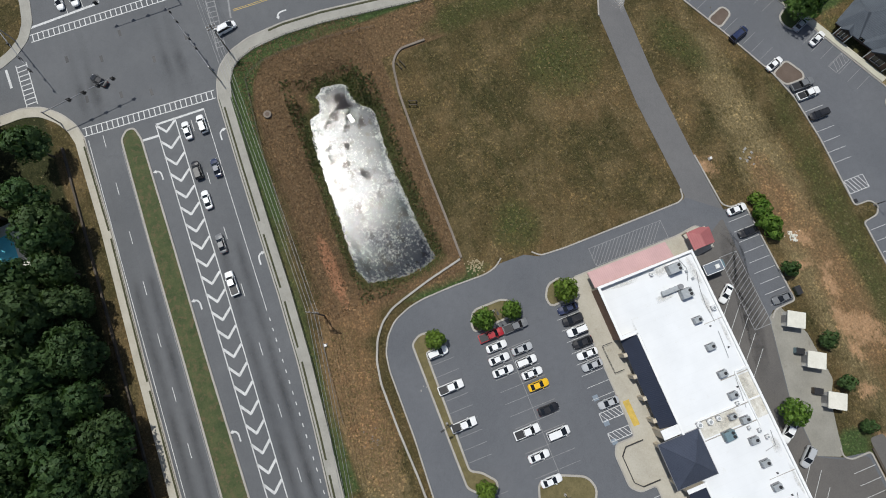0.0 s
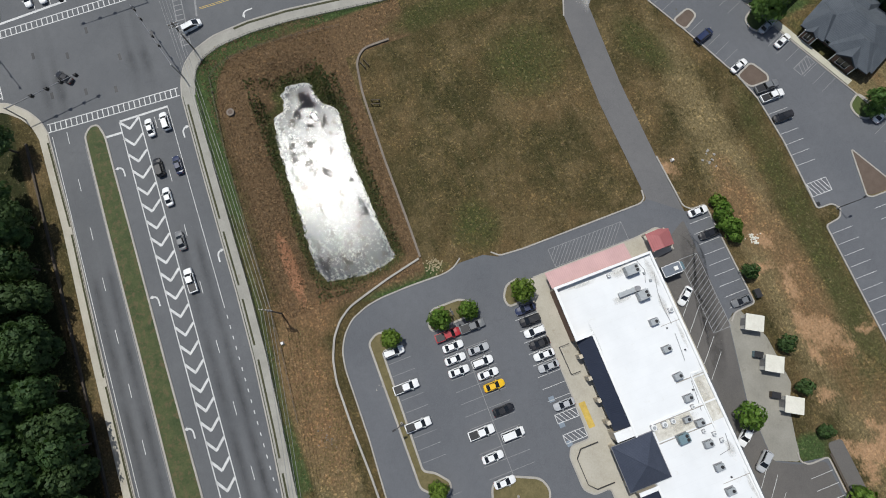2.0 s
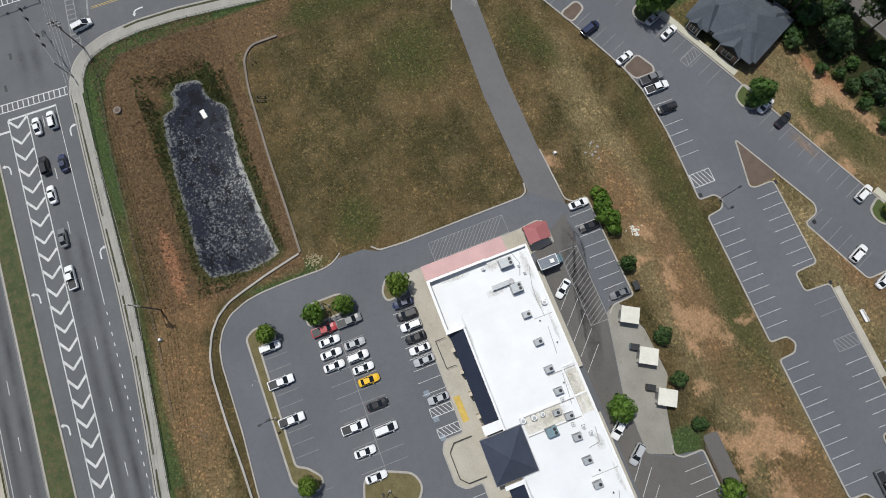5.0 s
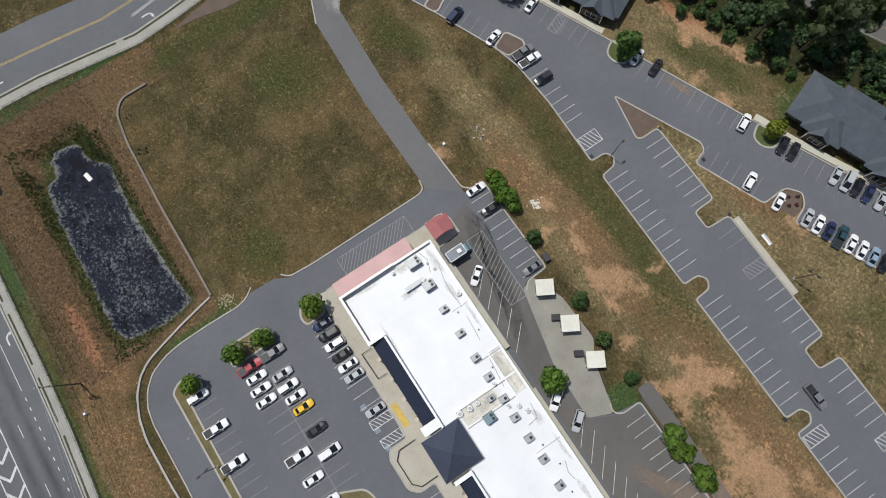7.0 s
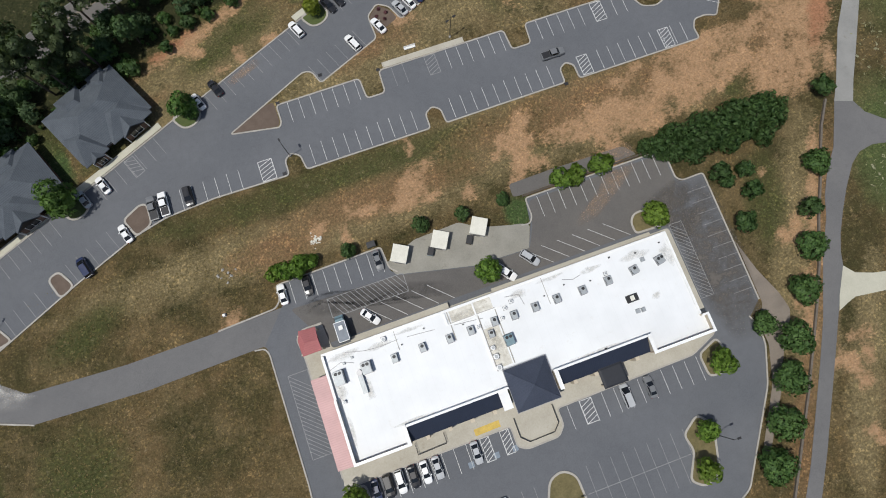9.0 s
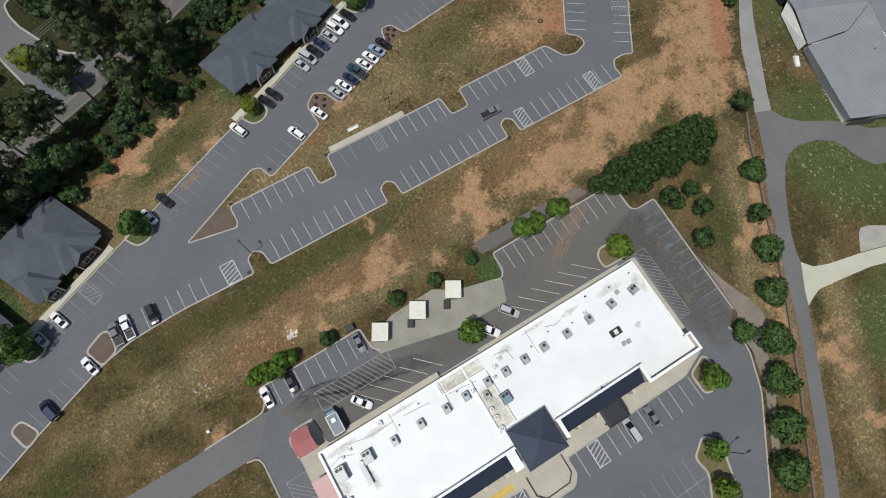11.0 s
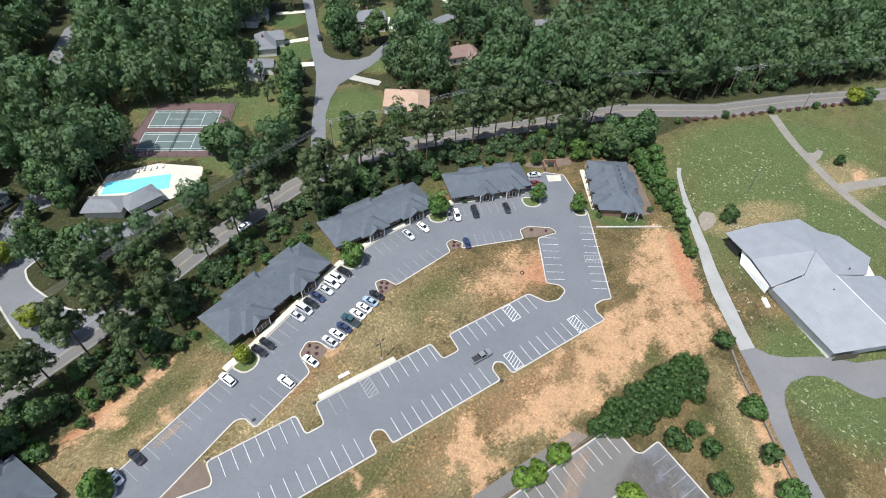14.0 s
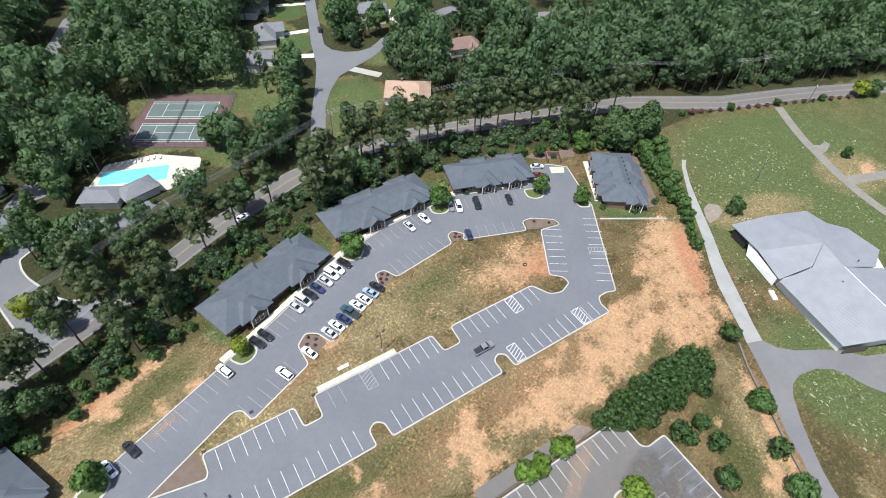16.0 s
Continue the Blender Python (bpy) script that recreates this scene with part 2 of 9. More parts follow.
def roof_membrane():
    """White single-ply roofing: wide sheets, welded seams, ponding stains near the drains."""
    m, n, l, b = material("roof_membrane", 0.55)
    p = place(n)
    c = mix(n, l, ramp(n, l, noise_node(n, l, 0.12, 5.0, 0.6, p), 0.35, 0.65), (0.69, 0.70, 0.705), (0.755, 0.765, 0.77))
    w = n.new("ShaderNodeTexWave")
    w.wave_type, w.bands_direction = "BANDS", "X"
    w.inputs["Scale"].default_value, w.inputs["Distortion"].default_value = 0.17, 0.02
    l.new(p, w.inputs["Vector"])
    c = mix(n, l, ramp(n, l, w.outputs["Fac"], 0.0, 0.012, 0.07, 0.0), c, (0.45, 0.44, 0.42))
    c = mix(n, l, ramp(n, l, noise_node(n, l, 0.5, 7.0, 0.75, p), 0.60, 0.80, 0.0, 0.5), c, (0.52, 0.48, 0.40))
    l.new(c, b.inputs["Base Color"])
    return m


def shingle_material(name, dark, light):
    m, n, l, b = material(name, 0.9)
    t = n.new("ShaderNodeTexCoord").outputs["Object"]
    c = mix(n, l, ramp(n, l, noise_node(n, l, 0.35, 5.0, 0.7, t), 0.3, 0.7), dark, light)
    c = mix(n, l, ramp(n, l, noise_node(n, l, 5.0, 3.0, 0.7, t), 0.35, 0.7, 0.0, 0.5), c, tuple(1.35 * x for x in light))
    w = n.new("ShaderNodeTexWave")
    w.wave_type, w.bands_direction = "BANDS", "Z"
    w.inputs["Scale"].default_value, w.inputs["Distortion"].default_value = 1.9, 0.3
    l.new(t, w.inputs["Vector"])
    c = mix(n, l, ramp(n, l, w.outputs["Fac"], 0.0, 0.35, 0.35, 0.0), c, tuple(0.6 * x for x in dark))
    l.new(c, b.inputs["Base Color"])
    bump(n, l, b, w.outputs["Fac"], 0.35, 0.03)
    return m


def ribbed_metal(name, colour, axis="X", scale=1.4, rough=0.45, seam=0.35):
    m, n, l, b = material(name, rough, 0.2)
    t = n.new("ShaderNodeTexCoord").outputs["Object"]
    w = n.new("ShaderNodeTexWave")
    w.wave_type, w.bands_direction = "BANDS", axis
    w.inputs["Scale"].default_value = scale
    l.new(t, w.inputs["Vector"])
    c = mix(n, l, ramp(n, l, noise_node(n, l, 0.3, 5.0, 0.65, t), 0.35, 0.7), tuple(0.85 * x for x in colour), colour)
    c = mix(n, l, ramp(n, l, w.outputs["Fac"], 0.0, 0.14, seam, 0.0), c, tuple(0.45 * x for x in colour))
    l.new(c, b.inputs["Base Color"])
    bump(n, l, b, ramp(n, l, w.outputs["Fac"], 0.0, 0.2), 0.5, 0.05)
    return m


def water_material():
    """Still dark pond water under a broken film of pale algae, thick along the shore, with open leads."""
    m, n, l, b = material("pond_water", 0.2)
    p = place(n)
    edge = n.new("ShaderNodeAttribute")
    edge.attribute_name = "rim"
    flecks = noise_node(n, l, 1.5, 8.0, 0.80, p)
    patches = noise_node(n, l, 0.13, 6.0, 0.7, p)
    film = math_node(n, l, "ADD", flecks, math_node(n, l, "MULTIPLY", math_node(n, l, "SUBTRACT", patches, 0.5), 0.45))
    film = math_node(n, l, "ADD", film, math_node(n, l, "MULTIPLY", edge.outputs["Fac"], 0.14))
    split = n.new("ShaderNodeSeparateXYZ")
    l.new(p, split.inputs[0])
    head = math_node(n, l, "MULTIPLY", ramp(n, l, split.outputs[0], -97.0, -106.0), ramp(n, l, edge.outputs["Fac"], 0.0, 0.35, 1.0, 0.0))
    f = ramp(n, l, math_node(n, l, "SUBTRACT", film, math_node(n, l, "MULTIPLY", head, 0.09)), 0.515, 0.635)
    open_water = math_node(n, l, "SUBTRACT", math_node(n, l, "ADD", noise_node(n, l, 0.45, 6.0, 0.66, p), math_node(n, l, "MULTIPLY", flecks, 0.3)), math_node(n, l, "MULTIPLY", head, 0.05))
    leads = ramp(n, l, open_water, 0.572, 0.590, 1.0, 0.0)
    leads = math_node(n, l, "MULTIPLY", leads, ramp(n, l, edge.outputs["Fac"], 0.0, 0.3, 1.0, 0.0))
    c = mix(n, l, f, (0.012, 0.015, 0.024), mix(n, l, edge.outputs["Fac"], (0.125, 0.134, 0.142), (0.150, 0.156, 0.142)))
    l.new(mix(n, l, leads, c, (0.008, 0.009, 0.012)), b.inputs["Base Color"])
    rough = ramp(n, l, f, 0.0, 1.0, 0.095, 0.195)
    l.new(math_node(n, l, "MULTIPLY", rough, ramp(n, l, leads, 0.0, 1.0, 1.0, 0.15)), b.inputs["Roughness"])
    b.inputs["IOR"].default_value = 1.34
    b.inputs["Specular IOR Level"].default_value = 0.34
    bump(n, l, b, math_node(n, l, "ADD", flecks, noise_node(n, l, 3.0, 4.0, 0.7, p)), 0.28, 0.05)
    return m


M = {
    "ground": ground_material(),
    "asphalt": asphalt_material("asphalt_lot", (0.090, 0.095, 0.105), (0.124, 0.128, 0.138)),
    "highway": asphalt_material("asphalt_highway", (0.086, 0.090, 0.096), (0.126, 0.129, 0.134)),
    "rear_asphalt": asphalt_material("asphalt_rear", (0.085, 0.080, 0.076), (0.128, 0.118, 0.108)),
    "drive": asphalt_material("asphalt_drive", (0.104, 0.103, 0.105), (0.146, 0.142, 0.140)),
    "kerb": surface("kerb_concrete", (0.280, 0.260, 0.230), (0.43, 0.402, 0.358), 0.3, 4.0),
    "concrete": surface("concrete", (0.34, 0.31, 0.25), (0.47, 0.44, 0.37), 0.2, 3.0, stain=(0.24, 0.20, 0.14)),
    "yard_slab": surface("weathered_yard_concrete", (0.205, 0.195, 0.165), (0.300, 0.285, 0.245), 0.2, 3.0, stain=(0.15, 0.13, 0.10)),
    "sidewalk": surface("sidewalk_concrete", (0.25, 0.24, 0.21), (0.36, 0.345, 0.305), 0.25, 3.0, stain=(0.22, 0.19, 0.14)),
    "pale_walk": surface("pale_concrete", (0.40, 0.385, 0.305), (0.51, 0.49, 0.40), 0.25, 3.0),
    "paint": surface("road_paint", (0.40, 0.40, 0.39), (0.66, 0.66, 0.65), 0.8, 5.0, 0.6, relief=0.0, stain=(0.22, 0.22, 0.22), stain_at=0.60),
    "faded": surface("faded_paint", (0.165, 0.165, 0.167), (0.30, 0.30, 0.297), 0.8, 5.0, 0.7, relief=0.0, stain=(0.15, 0.15, 0.15), stain_at=0.56),
    "yellow_line": surface("yellow_paint", (0.40, 0.27, 0.05), (0.62, 0.43, 0.08), 0.8, 5.0, 0.6, relief=0.0),
    "faded_yellow": surface("faded_yellow_paint", (0.22, 0.18, 0.11), (0.36, 0.29, 0.16), 0.8, 5.0, 0.7, relief=0.0),
    "blue_paint": surface("blue_paint", (0.155, 0.185, 0.22), (0.22, 0.27, 0.32), 0.8, 5.0, 0.7, relief=0.0),
    "membrane": roof_membrane(),
    "stained_membrane": surface("stained_membrane", (0.46, 0.43, 0.36), (0.72, 0.70, 0.64), 0.5, 2.0, 0.7, stain=(0.34, 0.29, 0.21), stain_at=0.56),
    "parapet": surface("parapet_coping", (0.70, 0.70, 0.69), (0.84, 0.84, 0.83), 0.4, 2.0, 0.5),
    "stucco": surface("tan_stucco", (0.44, 0.38, 0.29), (0.56, 0.49, 0.38), 0.3, 4.0),
    "brick": surface("brown_brick", (0.13, 0.075, 0.05), (0.22, 0.13, 0.09), 0.8, 6.0),
    "navy": ribbed_metal("navy_seamed_roof", (0.030, 0.037, 0.060), "X", 0.8, 0.4),
    "navy_hip": shingle_material("navy_hip_roof", (0.034, 0.042, 0.066), (0.050, 0.060, 0.088)),
    "awning": plain("black_awning", (0.018, 0.020, 0.026), 0.7),
    "red_metal": ribbed_metal("faded_red_roof", (0.53, 0.335, 0.325), "Y", 0.7, 0.6, 0.2),
    "red_hip": ribbed_metal("red_canopy_roof", (0.40, 0.135, 0.135), "Y", 0.7, 0.6, 0.25),
    "truck_grey": plain("truck_roof", (0.14, 0.16, 0.19), 0.5, 0.1),
    "roof_grime": film_material("roof_grime", (0.40, 0.36, 0.29), 1.3, 0.42),
    "hvac": plain("galvanised_housing", (0.36, 0.38, 0.39), 0.5, 0.3),
    "hvac_teal": plain("weathered_teal_housing", (0.16, 0.24, 0.27), 0.5, 0.2),
    "dark": plain("dark_metal", (0.03, 0.03, 0.032), 0.5, 0.3),
    "steel": plain("grey_steel", (0.28, 0.28, 0.29), 0.45, 0.6),
    "slate": shingle_material("slate_shingles", (0.050, 0.059, 0.072), (0.086, 0.099, 0.115)),
    "slate_far": shingle_material("grey_shingles", (0.10, 0.105, 0.115), (0.16, 0.165, 0.175)),
    "tan_shingle": shingle_material("tan_shingles", (0.24, 0.16, 0.11), (0.36, 0.25, 0.18)),
    "brown_shingle": shingle_material("brown_shingles", (0.13, 0.085, 0.07), (0.20, 0.135, 0.11)),
    "siding": surface("pale_siding", (0.52, 0.50, 0.45), (0.64, 0.62, 0.57), 0.5, 3.0),
    "white_trim": plain("white_trim", (0.72, 0.71, 0.68), 0.5),
    "shed_roof": ribbed_metal("grey_sheet_roof", (0.258, 0.266, 0.280), "X", 0.35, 0.55, 0.10),
    "cream": surface("cream_shed_roof", (0.58, 0.56, 0.48), (0.72, 0.70, 0.62), 0.6, 3.0),
    "bark": surface("bark", (0.055, 0.040, 0.028), (0.12, 0.09, 0.065), 1.0, 6.0, 0.9),
    "pole_wood": surface("weathered_pole", (0.09, 0.075, 0.06), (0.17, 0.145, 0.12), 1.0, 6.0, 0.9),
    "leaf": leaf_material("leaves_broad", (0.050, 0.100, 0.040), (0.118, 0.190, 0.072), (0.108, 0.150, 0.062), 2.4, 0.42),
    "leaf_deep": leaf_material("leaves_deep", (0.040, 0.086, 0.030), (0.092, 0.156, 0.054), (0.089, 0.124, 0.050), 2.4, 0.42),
    "leaf_lot": leaf_material("leaves_young", (0.067, 0.140, 0.022), (0.196, 0.323, 0.054), (0.180, 0.239, 0.036)),
    "leaf_isle": leaf_material("leaves_island", (0.048, 0.112, 0.026), (0.135, 0.240, 0.058), (0.125, 0.185, 0.045)),
    "leaf_lime": leaf_material("leaves_lime", (0.140, 0.190, 0.020), (0.300, 0.340, 0.050), (0.25, 0.28, 0.04)),
    "leaf_cedar": leaf_material("leaves_cedar", (0.035, 0.080, 0.025), (0.096, 0.166, 0.049), (0.077, 0.124, 0.044)),
    "leaf_path": leaf_material("leaves_path", (0.047, 0.108, 0.031), (0.130, 0.224, 0.061), (0.104, 0.167, 0.055)),
    "leaf_pine": leaf_material("needles", (0.048, 0.078, 0.033), (0.118, 0.157, 0.069), (0.105, 0.126, 0.060)),
    "leaf_wood": leaf_material("leaves_wood", (0.050, 0.098, 0.045), (0.108, 0.175, 0.075), (0.110, 0.154, 0.075), 3.4, 0.45),
    "bloom": leaf_material("crape_bloom", (0.10, 0.045, 0.055), (0.26, 0.10, 0.12), (0.12, 0.06, 0.06)),
    "mulch": surface("brown_mulch", (0.095, 0.068, 0.052), (0.140, 0.105, 0.082), 0.5, 6.0, 0.95),
    "turf": surface("island_turf", (0.088, 0.076, 0.030), (0.180, 0.146, 0.068), 0.5, 3.0, 0.95, stain=(0.26, 0.19, 0.09)),
    "median_turf": surface("median_turf", (0.026, 0.048, 0.015), (0.092, 0.100, 0.040), 0.35, 2.4, 0.95, stain=(0.125, 0.092, 0.050), stain_at=0.50),
    "brushwood": surface("cut_brushwood", (0.26, 0.21, 0.12), (0.46, 0.39, 0.25), 0.8, 4.0, 0.9),
    "slot_turf": surface("slot_turf", (0.028, 0.034, 0.016), (0.075, 0.070, 0.034), 0.6, 3.0, 0.95),
    "green_turf": surface("green_turf", (0.048, 0.070, 0.018), (0.090, 0.110, 0.034), 0.5, 3.0, 0.95),
    "gravel": surface("pale_gravel", (0.26, 0.245, 0.22), (0.40, 0.38, 0.34), 0.3, 5.0, 0.95),
    "street": asphalt_material("asphalt_street", (0.098, 0.101, 0.108), (0.136, 0.138, 0.144)),
    "lane": surface("packed_gravel_lane", (0.200, 0.198, 0.188), (0.285, 0.280, 0.264), 0.2, 4.0, 0.95, stain=(0.17, 0.15, 0.12), stain_at=0.60),
    "dirt": surface("trodden_dirt", (0.155, 0.130, 0.108), (0.235, 0.198, 0.160), 0.35, 4.0, 0.95, stain=(0.30, 0.20, 0.13), stain_at=0.60),
    "track": surface("worn_track", (0.135, 0.122, 0.104), (0.205, 0.188, 0.160), 0.3, 3.0, 0.95, stain=(0.115, 0.105, 0.060), stain_at=0.55),
    "pool_paving": surface("pool_paving", (0.36, 0.33, 0.275), (0.47, 0.435, 0.37), 0.25, 3.0, stain=(0.30, 0.27, 0.21)),
    "dust": film_material("pale_dust", (0.50, 0.48, 0.45), 0.5, 0.75),
    "clay_dust": film_material("clay_dust", (0.36, 0.25, 0.17), 0.6, 0.6),
    "silt": film_material("brown_silt", (0.118, 0.106, 0.094), 0.25, 1.15),
    "lane_wear": film_material("lane_wear_film", (0.030, 0.030, 0.032), 0.12, 0.42),
    "rubber": film_material("tyre_rubber_film", (0.016, 0.016, 0.018), 0.5, 0.55),
    "water": water_material(),
    "pool_water": None,
    "paint_car": car_paint(),
    "glass": plain("tinted_glass", (0.012, 0.014, 0.017), 0.08, 0.0, 0.0),
    "tyre": plain("tyre_rubber", (0.018, 0.018, 0.018), 0.9),
    "chrome": plain("chrome", (0.55, 0.55, 0.56), 0.2, 0.9),
    "lamp_red": plain("tail_lens", (0.25, 0.015, 0.012), 0.25),
    "lamp_clear": plain("head_lens", (0.65, 0.66, 0.68), 0.15),
    "court_green": surface("court_green", (0.066, 0.090, 0.085), (0.092, 0.120, 0.112), 0.3, 3.0),
    "court_red": surface("court_maroon", (0.070, 0.042, 0.040), (0.105, 0.064, 0.060), 0.3, 3.0),
    "timber": surface("dark_timber", (0.05, 0.038, 0.028), (0.10, 0.08, 0.06), 0.8, 6.0),
    "green_metal": plain("dark_green_steel", (0.035, 0.055, 0.035), 0.5),
    "wire": plain("cable", (0.34, 0.34, 0.34), 0.45, 0.5),
}


def pool_water():
    m, n, l, b = material("pool_water", 0.08)
    p = place(n)
    l.new(mix(n, l, noise_node(n, l, 0.5, 4.0, 0.6, p), (0.10, 0.52, 0.66), (0.20, 0.68, 0.80)), b.inputs["Base Color"])
    b.inputs["IOR"].default_value = 1.33
    bump(n, l, b, noise_node(n, l, 1.5, 4.0, 0.6, p), 0.1, 0.03)
    return m


M["pool_water"] = pool_water()
# ---- building blocks ----
def thing(name, label, category, group="", kind="", at=None):
    ob = tagged(new(name), label, category, group, kind)
    if at is not None:
        ob.matrix_world = at
    return ob


def mesh_of(bm, name, mat, smooth=False):
    me = bpy.data.meshes.new(name)
    bmesh.ops.recalc_face_normals(bm, faces=bm.faces)
    bm.to_mesh(me)
    bm.free()
    me.materials.append(M[mat])
    if smooth:
        me.shade_smooth()
    return me


def part(name, bm, mat, parent, label="", smooth=False):
    ob = new(name, mesh_of(bm, name, mat, smooth))
    ob.parent = parent
    if label:
        ob["label"] = label
    return ob


def solid(name, bm, mat, label="", category="", group="", kind=""):
    return tagged(new(name, mesh_of(bm, name, mat)), label, category, group, kind)


def box(bm, x0, x1, y0, y1, z0, z1, m=None, taper=0.0):
    c = [(x0, y0), (x1, y0), (x1, y1), (x0, y1)]
    cx, cy = (x0 + x1) / 2, (y0 + y1) / 2
    top = [(cx + (x - cx) * (1 - taper), cy + (y - cy) * (1 - taper)) for x, y in c]
    v = [bm.verts.new((m @ Vector((x, y, z))) if m else (x, y, z)) for pts, z in ((c, z0), (top, z1)) for x, y in pts]
    for f in ((3, 2, 1, 0), (4, 5, 6, 7), (0, 1, 5, 4), (1, 2, 6, 5), (2, 3, 7, 6), (3, 0, 4, 7)):
        bm.faces.new([v[i] for i in f])
    return bm


def prism(bm, outline, z0, z1, m=None):
    lo = [bm.verts.new((m @ Vector((x, y, z0))) if m else (x, y, z0)) for x, y in outline]
    hi = [bm.verts.new((m @ Vector((x, y, z1))) if m else (x, y, z1)) for x, y in outline]
    n = len(outline)
    bm.faces.new(hi)
    bm.faces.new(lo[::-1])
    for i in range(n):
        bm.faces.new((lo[i], lo[(i + 1) % n], hi[(i + 1) % n], hi[i]))
    return bm


def tube(bm, a, b, r0, r1, n=8, cap=True):
    a, b = Vector(a), Vector(b)
    q = (b - a).to_track_quat("Z", "Y").to_matrix()
    ring = [[bm.verts.new(p + q @ Vector((r * math.cos(k * math.tau / n), r * math.sin(k * math.tau / n), 0))) for k in range(n)] for p, r in ((a, r0), (b, r1))]
    for k in range(n):
        bm.faces.new((ring[0][k], ring[0][(k + 1) % n], ring[1][(k + 1) % n], ring[1][k]))
    if cap:
        bm.faces.new(ring[1])
        bm.faces.new(ring[0][::-1])
    return bm


def rounded(pts, r, closed=True, steps=5):
    """The outline with its corners turned by arcs of about radius r."""
    out, n = [], len(pts)
    for i, p in enumerate(pts):
        p = Vector(p)
        if not closed and i in (0, n - 1):
            out.append(tuple(p))
            continue
        a, b = Vector(pts[i - 1]), Vector(pts[(i + 1) % n])
        da, db = (a - p), (b - p)
        cut = min(r, da.length * 0.45, db.length * 0.45)
        s, e = p + da.normalized() * cut, p + db.normalized() * cut
        for k in range(steps + 1):
            u = k / steps
            out.append(tuple(s * (1 - u) ** 2 + p * 2 * u * (1 - u) + e * u * u))
    return out


def offset(pts, d, closed=False):
    """The line moved d to its left."""
    out, n = [], len(pts)
    for i in range(n):
        p = Vector(pts[i])
        a = Vector(pts[i - 1]) if (closed or i > 0) else None
        b = Vector(pts[(i + 1) % n]) if (closed or i < n - 1) else None
        u = (p - a).normalized() if a is not None else (b - p).normalized()
        w = (b - p).normalized() if b is not None else u
        nu, nw = Vector((-u.y, u.x)), Vector((-w.y, w.x))
        k = nu + nw
        k = nu if k.length < 0.2 else k.normalized()
        out.append(tuple(p + k * (d / max(0.5, k.dot(nu)))))
    return out


def ribbon(bm, pts, left, right, z0, z1, closed=False):
    a, b = offset(pts, left, closed), offset(pts, -right, closed)
    n = len(pts)
    rows = [[bm.verts.new((*p, z)) for p in line] for line, z in ((a, z0), (b, z0), (b, z1), (a, z1))]
    for i in range(n if closed else n - 1):
        j = (i + 1) % n
        for r in range(4):
            s = (r + 1) % 4
            bm.faces.new((rows[r][i], rows[s][i], rows[s][j], rows[r][j]))
    if not closed:
        bm.faces.new([rows[r][0] for r in range(4)])
        bm.faces.new([rows[r][-1] for r in range(4)][::-1])
    return bm


def paving(name, outline, mat, label, top, r=1.5, category="pavement"):
    bm = bmesh.new()
    prism(bm, rounded(outline, r) if r else outline, top - 0.25, top)
    bm.normal_update()
    bmesh.ops.triangulate(bm, faces=[f for f in bm.faces if len(f.verts) > 4])
    return solid(name, bm, mat, label, category, kind="structure")


def kerb(line, closed=False, r=1.5, width=0.32, top=0.20, group="kerbs"):
    bm = bmesh.new()
    ribbon(bm, rounded(line, r, closed) if r else line, width / 2, width / 2, -0.1, top, closed)
    return solid("kerb", bm, "kerb", "pale cast concrete kerb edging the pavement", "kerb", group, "structure")


def island(outline, mat, label, r=1.2, name="traffic_island"):
    """A raised planted island: its fill and the kerb round it."""
    t = thing(name, label, "island", "planted islands", "structure")
    line = rounded(outline, r)
    bm = bmesh.new()
    prism(bm, line, -0.1, 0.16)
    bm.normal_update()
    bmesh.ops.triangulate(bm, faces=[f for f in bm.faces if len(f.verts) > 4])
    part("fill", bm, mat, t)
    bm = bmesh.new()
    ribbon(bm, line, 0.22, 0.22, -0.1, 0.21, True)
    part("kerb_ring", bm, "kerb", t, "pale concrete kerb")
    return t


def stripe(parent, a, b, width=0.095, z=0.070, mat="paint", name="stall_line"):
    """One painted line; lines of one length share a mesh."""
    a, b = Vector(a), Vector(b)
    key = (round((b - a).length, 1), width, mat)
    if key not in STRIPES:
        bm = bmesh.new()
        box(bm, -key[0] / 2, key[0] / 2, -width / 2, width / 2, -0.006, 0.0)
        STRIPES[key] = mesh_of(bm, name, mat)
    ob = new(name, STRIPES[key])
    c = (a + b) / 2
    ob.matrix_world = pose(c.x, c.y, z, 0, 0, math.degrees(math.atan2(b.y - a.y, b.x - a.x)))
    ob.parent = parent
    return ob


STRIPES = {}


def stalls(parent, start, step, count, reach, mat="paint", skip=()):
    """A row of stall lines from start, each step further on, each reaching out by reach."""
    for i in range(count):
        if i not in skip:
            a = Vector(start) + Vector(step) * i
            stripe(parent, a, a + Vector(reach), mat=mat)


def hatch(parent, corner, along, across, gap=0.95, slant=1.2, mat="paint", frame_line=True, width=0.14):
    """A striped no-parking area: a frame and slanting bars."""
    o, u, v = Vector(corner), Vector(along), Vector(across)
    if frame_line:
        for a, b in ((o, o + u), (o + v, o + u + v), (o, o + v), (o + u, o + u + v)):
            stripe(parent, a, b, width, mat=mat, name="hatch_line")
    n = int(u.length / gap)
    e = u.normalized()
    for i in range(n):
        a = o + e * (i * gap)
        far = min(u.length, i * gap + slant)
        b = o + e * far + v * ((far - i * gap) / slant)
        stripe(parent, a, b, width, z=0.0745, mat=mat, name="hatch_line")


